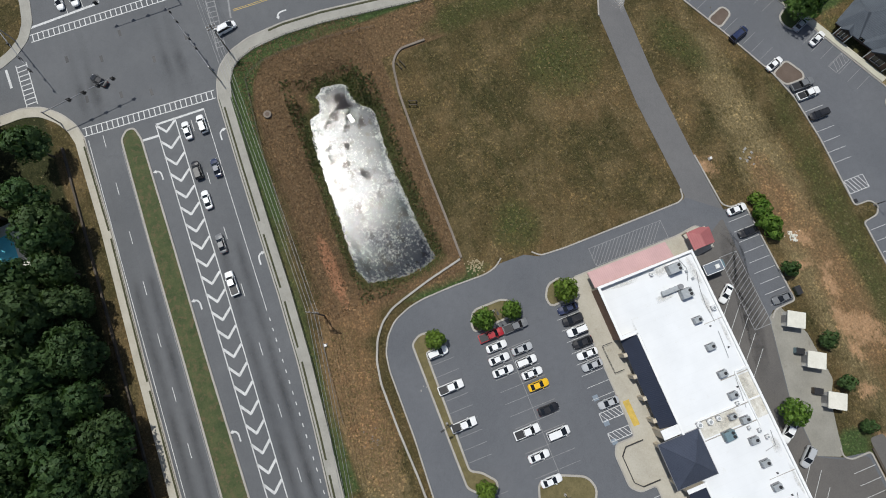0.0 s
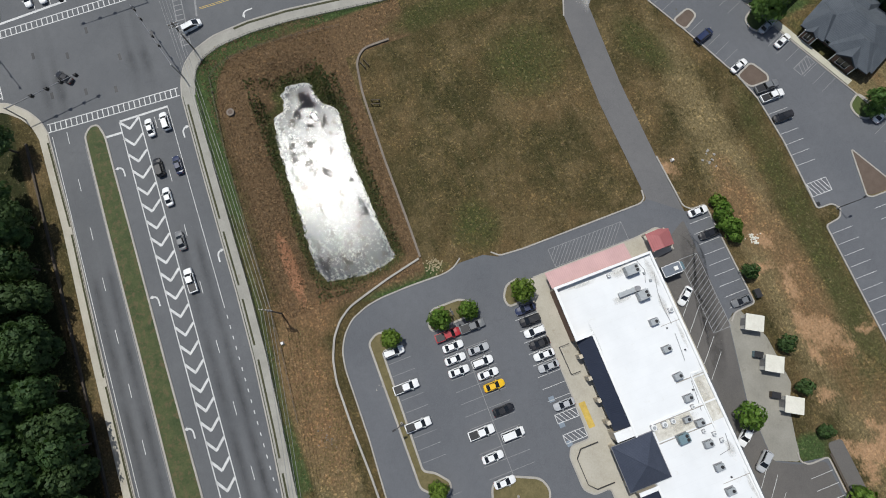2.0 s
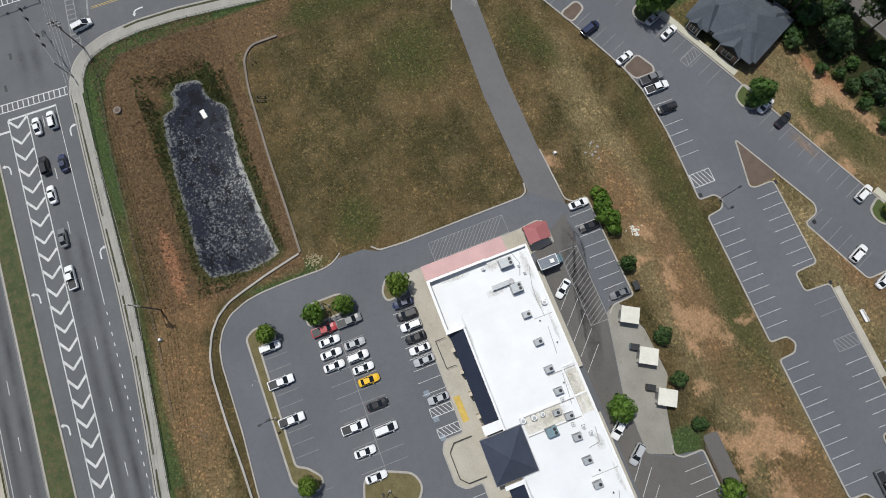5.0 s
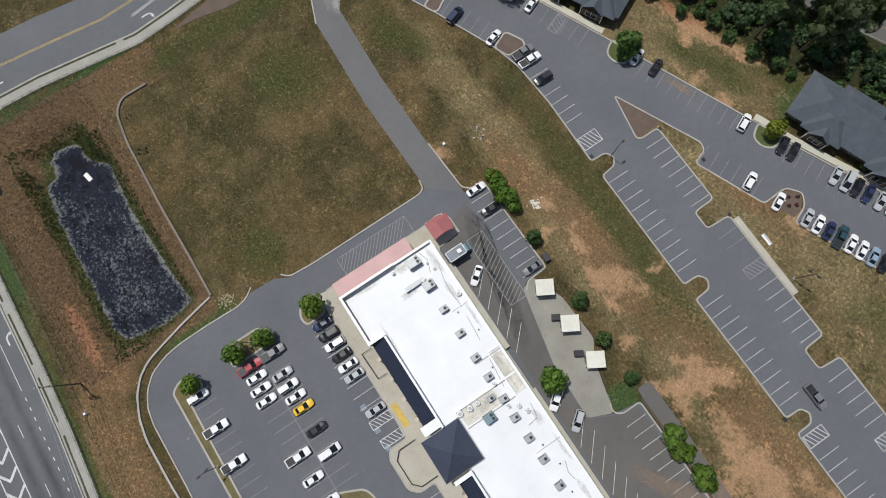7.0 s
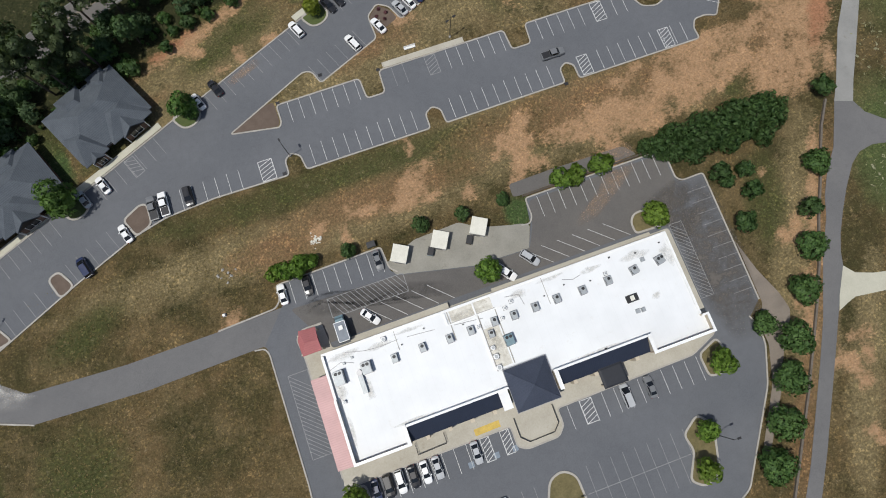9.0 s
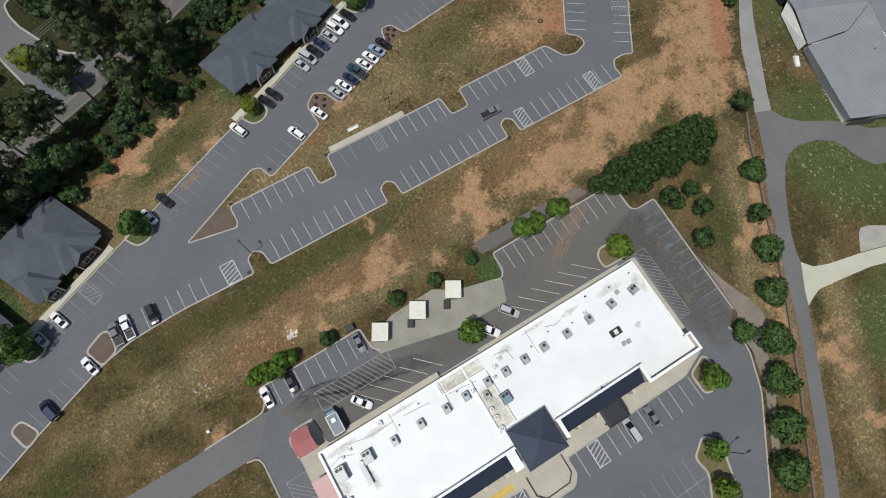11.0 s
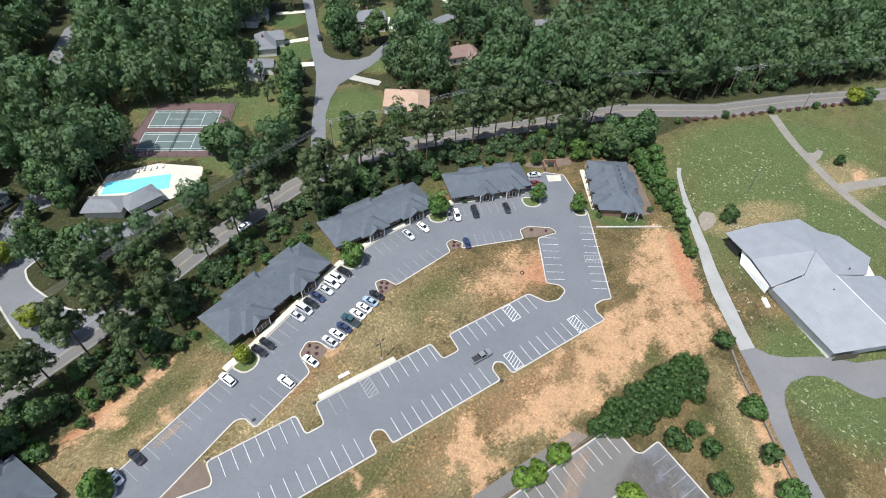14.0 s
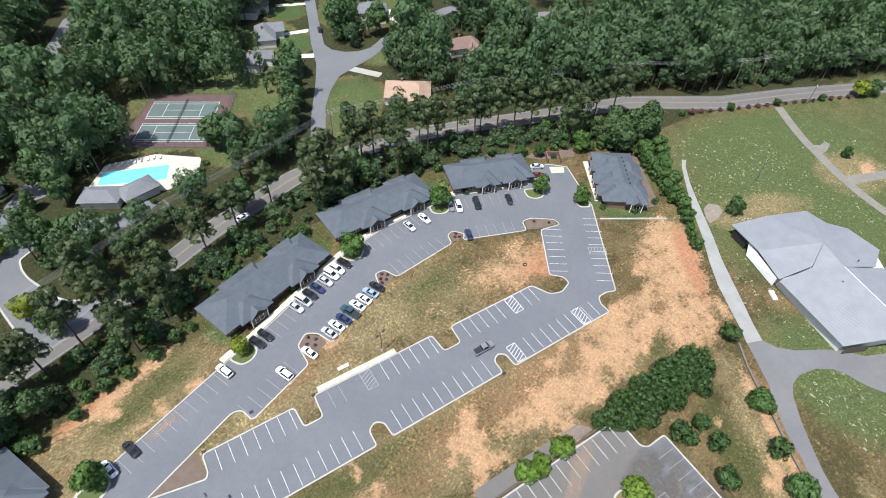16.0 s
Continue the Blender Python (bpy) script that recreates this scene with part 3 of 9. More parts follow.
# ---- the ground: one sheet out to the horizon ----
SHORE = [(-110.7, -106.8), (-112.6, -104.6), (-112.2, -100.8), (-111.0, -98.5), (-108.0, -98.4), (-104.7, -97.0), (-103.1, -95.1), (-101.3, -94.5), (-96.0, -95.0), (-87.7, -95.4), (-78.4, -94.9), (-71.6, -94.6), (-64.9, -94.0), (-62.6, -93.6), (-61.0, -97.8), (-60.9, -102.2), (-61.9, -107.4), (-62.6, -110.4), (-66.4, -112.1), (-72.0, -112.0), (-79.1, -111.7), (-86.7, -111.7), (-94.1, -111.5), (-100.1, -111.1), (-105.6, -110.0), (-106.6, -107.2), (-108.6, -106.4)]
WATER_Z = -3.2


def pond_away(x, y):
    """Metres from the water's edge: below zero on the water."""
    if not (-126 < x < -47 and -126 < y < -80):
        return 99.0
    best, inside = 1e9, False
    for (ax, ay), (bx, by) in zip(SHORE, SHORE[1:] + SHORE[:1]):
        ux, uy = bx - ax, by - ay
        u = min(1.0, max(0.0, ((x - ax) * ux + (y - ay) * uy) / (ux * ux + uy * uy)))
        best = min(best, math.hypot(x - ax - u * ux, y - ay - u * uy))
        if (ay > y) != (by > y) and x < ax + (y - ay) * ux / uy:
            inside = not inside
    best += 0.35 * noise.noise(Vector((x * 0.35, y * 0.35, 2.0))) + 0.40 * noise.noise(Vector((x * 0.95, y * 0.95, 5.0)))
    return -best if inside else best


def ground_height(x, y):
    away = pond_away(x, y)
    if away > 12:
        return 0.0
    deep = WATER_Z - 0.7
    if away < (-1.2 if y > -96 or x > -61 else -2.6):
        return deep
    bank = 4.6 if y > -96 or x > -61 else 9.5
    u = min(1.0, (away + (1.2 if bank < 5 else 2.6)) / bank)
    return deep * (1 - u * u * (3 - 2 * u))


def blob(x, y, cx, cy, rx, ry, turn=0.0):
    dx, dy = x - cx, y - cy
    if abs(dx) > rx + ry or abs(dy) > rx + ry:
        return 0.0
    c, s = math.cos(radians(turn)), math.sin(radians(turn))
    return max(0.0, 1.0 - (((dx * c + dy * s) / rx) ** 2 + ((dy * c - dx * s) / ry) ** 2))


CLAY = [(-48, 41.2, 21, 2.3, 22), (37, -12, 20, 4.5, 0), (93, 4, 20, 11, 50), (60, -9, 15, 5, 0), (12, -11, 2, 6, 10), (-11, -12, 2, 6, 0), (57, 24, 12, 6, 10),
        (30, -21, 9, 3, 0), (80, -14, 12, 8, 20), (-58, -27, 7, 1.2, 0), (66, -2, 16, 4, 0), (187, -2, 6, 3, 20), (74, -42, 2.0, 18, -28), (60, -68, 2.2, 10, -28)]
RED = [(-56, 39.4, 9, 1.2, 22), (-68, -116.8, 10, 1.7, 2), (98, 1, 3.0, 17, -32), (62, 22, 8, 6, 0)]
SOIL = [(-40, -121, 26, 7, 0), (-66, 26, 10, 2.0, 24), (70, -56, 4, 36, -28), (40, -7, 50, 8, 0), (-10, 24, 14, 3, 20), (-45, -16, 14, 5, 0),
        (-56, -115, 6, 6, 0), (54, 24, 18, 9, 15), (49, -88, 3, 22, -30), (-20, -12, 30, 5, 0), (82, -8, 16, 10, 30)]
LUSH = [(-104, -124.4, 30, 2.2, 0), (-126, -112, 3.4, 16, 0), (-56, -94, 2.6, 12, 0), (-100, 0, 14, 4, 20),
        (8, -26, 4, 5, 0), (-45, -129.6, 46, 1.6, -2), (50, 176, 11, 11, 0), (52, 125, 14, 18, -35), (82, 200, 11, 22, -20), (57, 206, 12, 9, 0), (80, 152, 12, 6, 20), (-87.5, 20, 4, 9, 20), (-116, 4, 7, 7, 20), (-23, 46, 5, 6, 20), (9, 60, 4, 6, 10), (50, 64, 4, 6, 0), (97, 25, 10, 4.5, -30), (172, 34, 14, 9, -20), (186, 28, 16, 9, -20), (-60, -131.6, 70, 1.3, -1.5)]
OLIVE = [(-117.0, -62, 4.5, 18, 6), (-42, 36.5, 17, 4.5, 22), (10, 64, 45, 7, 14), (70, 67, 34, 7, -14), (-40, 46, 30, 6, 24), (-95, 24, 34, 7, 24), (-24, -4.5, 56, 5.0, 0), (20, -8, 7, 8, 0), (-2, -9, 7, 7, 0), (70, -13, 9, 6, 10), (-96, -48, 12, 12, 0), (-116, -46, 5, 26, 0), (-62, -74, 8, 7, 0), (-90, -20, 12, 5, 20), (30, 30, 16, 6, 15), (-74, 20, 12, 4, 24), (62, -42, 6, 14, -20)]
STRAW = [(-50, 32.4, 5, 3, 20), (-52, 31, 34, 11, 24), (8, 26, 40, 9, 20), (-24, 19, 22, 6, 22), (66, -84, 5, 30, -30), (66, -52, 8, 34, -28), (30, -8, 70, 11, 0), (-40, -15, 60, 7, 0), (-30, -122, 30, 6, 0), (102, 12, 10, 7, 0), (40, 24, 26, 7, 10), (58, -74, 7, 16, -28), (134, 4, 22, 8, -15), (180, 0, 16, 12, 0)]
LAWN = [(86, -92, 16, 24, 30), (98, -86, 26, 22, 0), (100, -44, 18, 24, 0), (170, 20, 55, 30, -20), (130, -60, 34, 26, 0), (150, 0, 50, 40, 0), (130, -100, 60, 34, 0), (48, 118, 12, 22, -30), (82, 150, 16, 10, 20), (10, 170, 40, 40, 0), (90, 190, 26, 20, 0),
        (35, 190, 22, 14, 0), (0, 118, 9, 14, 20), (-20, 131, 20, 4, -28), (21, 134, 9, 13, -20), (96, 30, 14, 5, -30), (-60, -185, 20, 8, 0)]


spots = random.Random(8)
for cx, cy, rx, ry, n in ((-11, -12, 3, 7, 9), (12, -11, 4, 7, 12), (36, -12, 22, 6, 34), (60, -8, 16, 6, 22), (82, -8, 14, 9, 22), (93, 5, 11, 11, 18), (-20, -14, 16, 4, 8), (56, 24, 11, 6, 12), (-48, 32, 18, 6, 6), (66, -62, 7, 26, 16), (-58, -30, 5, 2, 4), (10, 27, 24, 4, 8)):
    for k in range(n):
        CLAY.append((spots.gauss(cx, rx * 0.55), spots.gauss(cy, ry * 0.5), spots.uniform(1.4, 4.2), spots.uniform(1.0, 2.6), spots.uniform(0, 180)))


def woods_edge(x):
    """The line behind the offices north of which the woods stand."""
    knots = [(-400, 0), (-165, -2), (-127, 12), (-110, 19), (-93, 27), (-80, 31.5), (-67, 37.0), (-55, 41.2), (-30, 50.2), (-25, 57), (4, 67), (50, 73), (84, 68), (100, 60), (124, 52), (150, 46), (500, -80)]
    for (xa, ya), (xb, yb) in zip(knots, knots[1:]):
        if xa <= x <= xb:
            return ya + (yb - ya) * (x - xa) / (xb - xa)
    return 0.0


def along(knots, v):
    for (a, p), (b, q) in zip(knots, knots[1:]):
        if a <= v <= b:
            return p + (q - p) * (v - a) / (b - a)
    return knots[0][1] if v < knots[0][0] else knots[-1][1]


def verge(x, y):
    """Green strip between the sidewalk and the wire fence round the pond field: 1 on it, falling to 0 beside it."""
    inner = along([(-124.0, -114.0), (-118.0, -119.4), (-112.0, -121.5), (-90.0, -123.4), (-57.0, -125.7), (-40.0, -126.6)], x)
    side = min(inner - y, 4.0) if -127 < x < -20 else -9.0
    if y > -116 and -130 < x < -118 and y < -70:
        side = max(side, -123.4 - x)
    return max(0.0, min(1.0, 0.5 + side / 1.2))


def ground_cover(x, y):
    px, py = x, y
    if y < 60:
        x += 3.6 * noise.noise(Vector((px * 0.09, py * 0.09, 4.0))) + 1.6 * noise.noise(Vector((px * 0.27, py * 0.27, 1.0)))
        y += 2.6 * noise.noise(Vector((px * 0.09, py * 0.09, 9.0))) + 1.4 * noise.noise(Vector((px * 0.27, py * 0.27, 6.0)))
    w = noise.noise(Vector((x * 0.06, y * 0.06, 0.0)))
    best = lambda table: max((min(1.0, 1.15 * blob(x, y, *t) ** 0.7) for t in table), default=0.0)
    x, y = px, py
    away = pond_away(x, y)
    reed = 0.0
    if -126 < x < -55 and -122.5 < y < -88:
        reed = min(1.0, 0.35 + 0.5 * min(x + 126, -55 - x, y + 122.5, 4.0) / 3.0)
    if -126 < x < -112 and -88 <= y < -70:
        reed = 0.72
    strip = verge(x, y) if -131 < y < -70 and x < -20 else 0.0
    reed *= 1.0 - strip
    weed = min(0.8, max(0.0, 1.1 - abs(away - 0.6) / (2.6 if y > -97 else 1.8))) if away < 4 else 0.0
    weed = max(weed, 0.72 * best(OLIVE))
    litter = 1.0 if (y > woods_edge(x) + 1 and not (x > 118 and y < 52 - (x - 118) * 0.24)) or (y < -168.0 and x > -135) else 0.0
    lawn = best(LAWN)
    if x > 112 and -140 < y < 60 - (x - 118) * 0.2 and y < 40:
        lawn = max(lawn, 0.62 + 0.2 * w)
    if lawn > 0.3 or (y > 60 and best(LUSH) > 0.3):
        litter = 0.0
    return {"clay": 0.80 * best(CLAY), "red": best(RED), "soil": 0.75 * best(SOIL) * (1.0 - strip), "lush": max(best(LUSH) + 0.12 * w, strip * ((0.80 if x < -85 else 0.62) + 0.3 * w)), "straw": 0.85 * best(STRAW) * (1.0 - strip), "mown": lawn, "reed": reed, "weed": weed, "litter": litter}


def build_ground():
    def ticks(lo, hi, step):
        inner = list(np.arange(lo, hi + 0.01, step))
        out = [8, 20, 40, 80, 160, 400, 1000, 2500, 4500]
        return [lo - d for d in out[::-1]] + inner + [hi + d for d in out]

    def finer(values, lo, hi):
        """Closer lines over the pond and its verge."""
        return sorted(values + [v + d for v in values if lo <= v < hi for d in (0.67, 1.33)])

    xs, ys = finer(ticks(-172, 232, 2.0), -130, -40), finer(ticks(-220, 232, 2.0), -132, -82)
    nx, ny = len(xs), len(ys)
    verts = [(x, y, ground_height(x, y)) for y in ys for x in xs]
    faces = [(j * nx + i, j * nx + i + 1, (j + 1) * nx + i + 1, (j + 1) * nx + i) for j in range(ny - 1) for i in range(nx - 1)]
    me = bpy.data.meshes.new("ground")
    me.from_pydata(verts, [], faces)
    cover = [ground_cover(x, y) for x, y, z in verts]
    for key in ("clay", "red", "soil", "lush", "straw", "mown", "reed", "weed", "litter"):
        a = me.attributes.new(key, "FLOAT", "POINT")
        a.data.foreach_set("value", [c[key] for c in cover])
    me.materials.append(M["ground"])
    me.shade_smooth()
    tagged(new("ground", me), "dry brown meadow with bare clay and green verges", "ground", kind="structure")


build_ground()

# ---- pond ----
xs, ys = np.arange(-117, -56.9, 0.75), np.arange(-116.5, -88.4, 0.75)
reach = {(i, j): pond_away(x, y) for i, x in enumerate(xs) for j, y in enumerate(ys)}
index, verts, faces = {}, [], []
for (i, j), d in reach.items():
    if i + 1 < len(xs) and j + 1 < len(ys) and d < 2.2:
        cell = []
        for a, b in ((i, j), (i + 1, j), (i + 1, j + 1), (i, j + 1)):
            if (a, b) not in index:
                index[a, b] = len(verts)
                verts.append((xs[a], ys[b], WATER_Z))
            cell.append(index[a, b])
        faces.append(cell)
me = bpy.data.meshes.new("pond_water")
me.from_pydata(verts, [], faces)
rim = me.attributes.new("rim", "FLOAT", "POINT")
rim.data.foreach_set("value", [max(0.0, 1.0 + reach[k] / 1.5) for k in index])
me.materials.append(M["water"])
tagged(new("pond_water", me), "dark still pond water with pale floating algae", "water", kind="structure")

# ---- roads and lots ----
Z_ROAD = 0.06
E_KERB = [(-117.2, -128.5), (-98.6, -129.15), (-81.3, -129.6), (-67.0, -129.9), (-51.6, -130.6), (-36, -131.9), (-22, -133.3), (120, -141.5)]
W_KERB = [(-119.5, -161.1), (-95.5, -161.0), (-63.7, -162.0), (-33.7, -162.6), (120, -165.6)]
CROSS_E = [(-117.2, -128.5), (-121.0, -127.7), (-125.1, -125.8), (-128.0, -122.5), (-130.0, -116.8), (-130.7, -107.9), (-130.2, -98), (-128.6, -86), (-126.8, -73), (-127.6, -63.2), (-128.7, -54.0), (-131.0, -42.7), (-133.5, -33.7)]
NW_CORNER = [(-119.5, -161.1), (-123.5, -162.1), (-127.4, -164.6), (-131.0, -168.6), (-132.5, -173.2), (-132.4, -181), (-132.4, -230)]
paving("highway", E_KERB + W_KERB[::-1], "highway", "grey asphalt divided highway with painted chevrons", Z_ROAD, 0, "road")
paving("crossing", [(-117.2, -128.5), (-119.5, -161.1)] + NW_CORNER[1:] + [(-147, -230), (-144.3, -176), (-146.4, -171.2), (-149.5, -167.6), (-153.9, -165.4), (-160, -164.6), (-175, -164.8), (-400, -169), (-400, -134), (-152, -131.5),
                    (-147, -124), (-146.5, -110), (-145, -92), (-142, -72), (-144, -50), (-149, -30), (-165, 20), (-180, 70), (-166, 70), (-150, 18), (-138.5, -22), (-133.5, -33.7)] + CROSS_E[-2:0:-1],
       "highway", "grey asphalt street crossing with worn turning lanes", Z_ROAD + 0.001, 0, "road")
NORTH_EDGE = [(-138.5, -22), (-135.4, -15.5), (-119.5, -9.2), (-121, -4.8), (-90.2, 8), (-61.1, 20.7), (-23.2, 36.9), (-16.7, 39.2), (13.2, 53.0), (28, 57.0), (45.7, 58.0), (54.7, 58.6), (78, 50.4), (81.5, 56.5), (90.8, 56),
              (95.5, 51.5), (89.6, 33.0), (71.3, 3.9), (68.7, 4.9), (65.8, 4.8), (64.6, 2.7), (64.8, -0.3), (33.6, -0.3), (33.5, 3.4), (31.8, 4.6), (30.0, 3.4), (29.9, -0.2), (0.1, -0.3), (-0.1, 3.4), (-1.9, 4.6), (-3.8, 3.4), (-3.9, -0.4), (-33.7, -0.3), (-34.2, 3.4), (-36.0, 4.6), (-37.8, 3.4), (-37.9, -0.3), (-55, 0.1), (-66.6, -0.6), (-74, -2.5), (-89, -8.8), (-104.2, -15.9), (-111.2, -19.0), (-119, -20.2), (-124.1, -21.8), (-130, -25.7), (-134, -29.5)]
north_lot = paving("north_lot", NORTH_EDGE, "asphalt", "grey asphalt office parking lot with white stall lines", Z_ROAD + 0.002, 0.8)
paving("drive", [(-119, -20.15), (-111.2, -18.95), (-108.7, -24.6), (-103.7, -27.9), (-82.6, -29.1), (-62.4, -29.0), (-47.2, -28.5), (-46.6, -30.2), (-53.0, -36.2), (-54.3, -35.3), (-79.2, -35.8), (-103.4, -34.6), (-111.5, -31.5), (-115, -28), (-118, -23)],
       "drive", "worn tan-grey asphalt access drive", Z_ROAD - 0.003, 0)
STORE_EDGE = [(-53.8, -35.2), (-48.0, -28.4), (-47.9, -23.6), (-23.7, -23.2), (-23.4, -28.7), (-22.3, -30.0), (-5.4, -34.0), (7.3, -34.4), (9.6, -29.4), (10.6, -23.5), (44.9, -23.4), (44.7, -30.4), (45.6, -31.6), (51.1, -31.5),
              (50.5, -62.0), (47.2, -64.8), (47.6, -71.2), (44.2, -79.2), (31.6, -96.6), (24.4, -100.1), (12, -112), (-14, -112.9), (-27, -112.3), (-38.5, -112.3), (-42.4, -112.3), (-46.1, -111.7), (-49.4, -110.0), (-52.0, -107.4), (-53.6, -103.4), (-54.2, -99.8), (-54.4, -92.9), (-54.3, -84.8), (-55.4, -80.7), (-55.2, -75.0), (-53.6, -72.0), (-53.3, -60), (-53.4, -37)]
store_lot = paving("store_lot", STORE_EDGE, "asphalt", "grey asphalt parking lot round the store", Z_ROAD + 0.004, 0)
rear_lot = paving("rear_lot", [(-46.5, -29.6), (-22.6, -30.2), (-5.6, -34.2), (7.4, -34.6), (10.0, -29.6), (11.2, -24.2), (44.4, -24.1), (44.4, -31.4), (40.0, -38.6), (31, -39.3), (-41, -39.3)], "rear_asphalt",
                  "stained brown-grey asphalt service yard", Z_ROAD + 0.009, 1.0)
paving("concrete_apron", [(-23.6, -26.9), (-22.5, -30.1), (-5.4, -34.05), (7.3, -34.45), (9.4, -29.5), (7.7, -28.6), (5.2, -28.1), (-1.5, -26.2), (-5.5, -23.6), (-16.2, -24.0)], "yard_slab", "cracked pale concrete dumpster apron", Z_ROAD + 0.012, 0.6)
paving("store_walk", [(-46.3, -66.5), (-46.4, -41.0), (-47.0, -36.2), (-45.4, -34.7), (-41.0, -34.7), (-40.4, -40.6), (38.4, -40.6), (38.5, -65.4), (31.9, -67.9), (0.2, -68.3), (0.2, -72.0), (-1.4, -73.7), (-8.4, -73.8), (-10.2, -72.8), (-10.2, -68.4), (-46.6, -68.4)],
       "concrete", "tan concrete walkway round the store", 0.19, 0.8)
paving("far_highway", [(-140, 18), (-100, 40), (-73, 52), (-50, 60.5), (-30, 70), (-14, 77.5), (15, 88), (34, 91), (56, 90), (80, 84), (111, 74.5), (141, 66.5), (174, 47), (205, 37.2), (248, 20.5), (420, -50),
                       (424, -42), (252, 28), (210, 45), (180, 55), (146, 74), (113, 82.5), (82, 91.5), (58, 98), (34, 99), (13, 95.5), (-17, 85), (-33, 76.5), (-53, 67), (-76, 59), (-103, 47), (-145, 24)],
       "rear_asphalt", "grey-brown asphalt two-lane road through the woods", Z_ROAD, 0, "road")
paving("estate_road", [(20, 95.5), (27.8, 109.3), (34.4, 123.6), (42.6, 139.1), (49.9, 154.8), (55.6, 173.8), (63.1, 194.4), (71.0, 217.9), (96, 300), (104, 300), (77.0, 220), (67.3, 192.3), (59.9, 169.5), (60.6, 164.0), (64.5, 159.2), (70.0, 156.8), (76, 157.2), (92, 167.5), (125, 176), (168, 177),
                       (168, 171), (125, 170), (93, 161.0), (72.0, 149.0), (62.2, 145.4), (54.3, 142.2), (46.9, 134.3), (40.3, 124.5), (33.8, 109.7), (28.6, 95.5)],
       "street", "pale grey asphalt estate street", Z_ROAD + 0.003, 0, "road")
paving("pool_road", [(-65.4, 58), (-65.2, 71.5), (-67.6, 79), (-69, 85), (-71, 95), (-70, 106), (-67.2, 110.6), (-64.9, 103.4), (-59.4, 102.1), (-46, 104.4), (-36.3, 101.6), (-29.7, 105.7), (-24.2, 101), (-27.7, 99.6), (-33.6, 95.2), (-41.9, 96.1), (-46.6, 99.8), (-56, 99.2), (-59.2, 98.2), (-62.2, 96.1), (-62.1, 92), (-61, 87.9), (-58.2, 82.2), (-56.7, 78.5), (-53.3, 74.5), (-47, 71.5), (-46, 66)],
       "street", "grey asphalt pool clubhouse drive", Z_ROAD + 0.003, 0, "road")
paving("club_lot", [(-70, 106), (-66, 118), (-59, 129), (-54.7, 131.7), (-50, 123.7), (-52.9, 120.8), (-58.7, 120.2), (-63, 112), (-67.2, 108)], "street", "grey asphalt lot among trees", Z_ROAD + 0.002, 0.8)
kerb([(-59.2, 98.2), (-62.2, 96.1), (-62.1, 92), (-61, 87.9), (-58.2, 82.2), (-56.7, 78.5), (-53.3, 74.5), (-47, 71.5)], r=1.0, width=0.5)
kerb([(-65.2, 70.5), (-67.6, 79), (-69, 85), (-71, 95)], r=1.0, width=0.5)
paving("wood_road", [(-50, 196), (-42, 219), (-32, 245), (-20, 255), (20, 274), (23, 268), (-16, 249), (-27, 242), (-36.5, 218), (-44, 194)], "drive", "pale estate road among the trees", Z_ROAD, 1.0, "road")
paving("far_lane", [(146, 160), (161, 151), (201, 140), (240, 130), (239, 124.5), (200, 134), (159, 145), (143, 156)], "drive", "pale street between far woods", Z_ROAD, 1.0, "road")
paving("east_lane", [(133.5, 34.5), (130.0, 31.6), (124.4, 25.2), (119.0, 18.9), (113.3, 11.5), (108.8, 5.3), (102.4, -2.5), (97.6, -9.1), (93.9, -15.7), (90.8, -21.4), (88.0, -25.8), (92.2, -27.3), (94.8, -22.5), (98.2, -17.1), (102.2, -10.5), (106.5, -3.5), (111.6, 3.5), (116.1, 10.3), (121.0, 17.6), (125.8, 24.5), (131.5, 31.2), (134.5, 33.5)],
       "lane", "pale packed gravel lane beside a hedge", Z_ROAD, 0)
paving("barn_pad", [(116.6, 10.4), (119.4, 13.6), (123.0, 14.6), (125.2, 12.2), (123.6, 9.6), (120.0, 8.4), (115.8, 8.2)], "dirt", "trodden gravel patch beside the lane", 0.035, 0.5)
paving("east_path", [(88.0, -25.8), (86.0, -29.6), (84.4, -32.5), (82.5, -36.0), (78.4, -40.8), (75.2, -45.8), (73.2, -50.4), (70.6, -54.6), (68.0, -58.9), (64.0, -66.7), (61.9, -70.8), (57.2, -78.6), (51.0, -88.4), (45.8, -96.6), (35.0, -111.7), (16, -140), (21, -140), (38.6, -112.6), (50.0, -95.8), (61.8, -77.1), (66.0, -70.3), (71.7, -61.4), (72.6, -58.6), (74.4, -55.0), (77.4, -50.4), (80.8, -45.7), (84.8, -41.0), (87.7, -39.0), (91.4, -38.4),
                     (96.5, -39.5), (100.1, -41.9), (101.5, -44.3), (102.3, -47.2), (103.2, -49.5), (104.8, -52.1), (110, -54), (122, -66), (128, -60), (118.0, -47.1), (110.9, -44.0), (107.2, -40.1), (103.5, -37.3), (96.9, -33.6), (93.6, -30.6), (92.2, -27.3)], "drive", "narrow grey asphalt path to the barn", Z_ROAD + 0.003, 0)
paving("path_spur", [(71.6, -61.6), (73.4, -63.9), (77.2, -65.3), (85.6, -67.2), (98, -70.8), (98, -75), (85.5, -70.9), (77.4, -69.6), (70.9, -68.7), (68.6, -69.4), (66.2, -70.3), (67.7, -67.4)], "pale_walk", "pale concrete spur off the path", Z_ROAD + 0.008, 0)
paving("spur_gravel", [(85.6, -67.0), (88.4, -63.6), (89.8, -62.5), (92.2, -63.1), (97, -66), (99, -70.9)], "gravel", "loose pale gravel beside the spur", 0.04, 0.5)
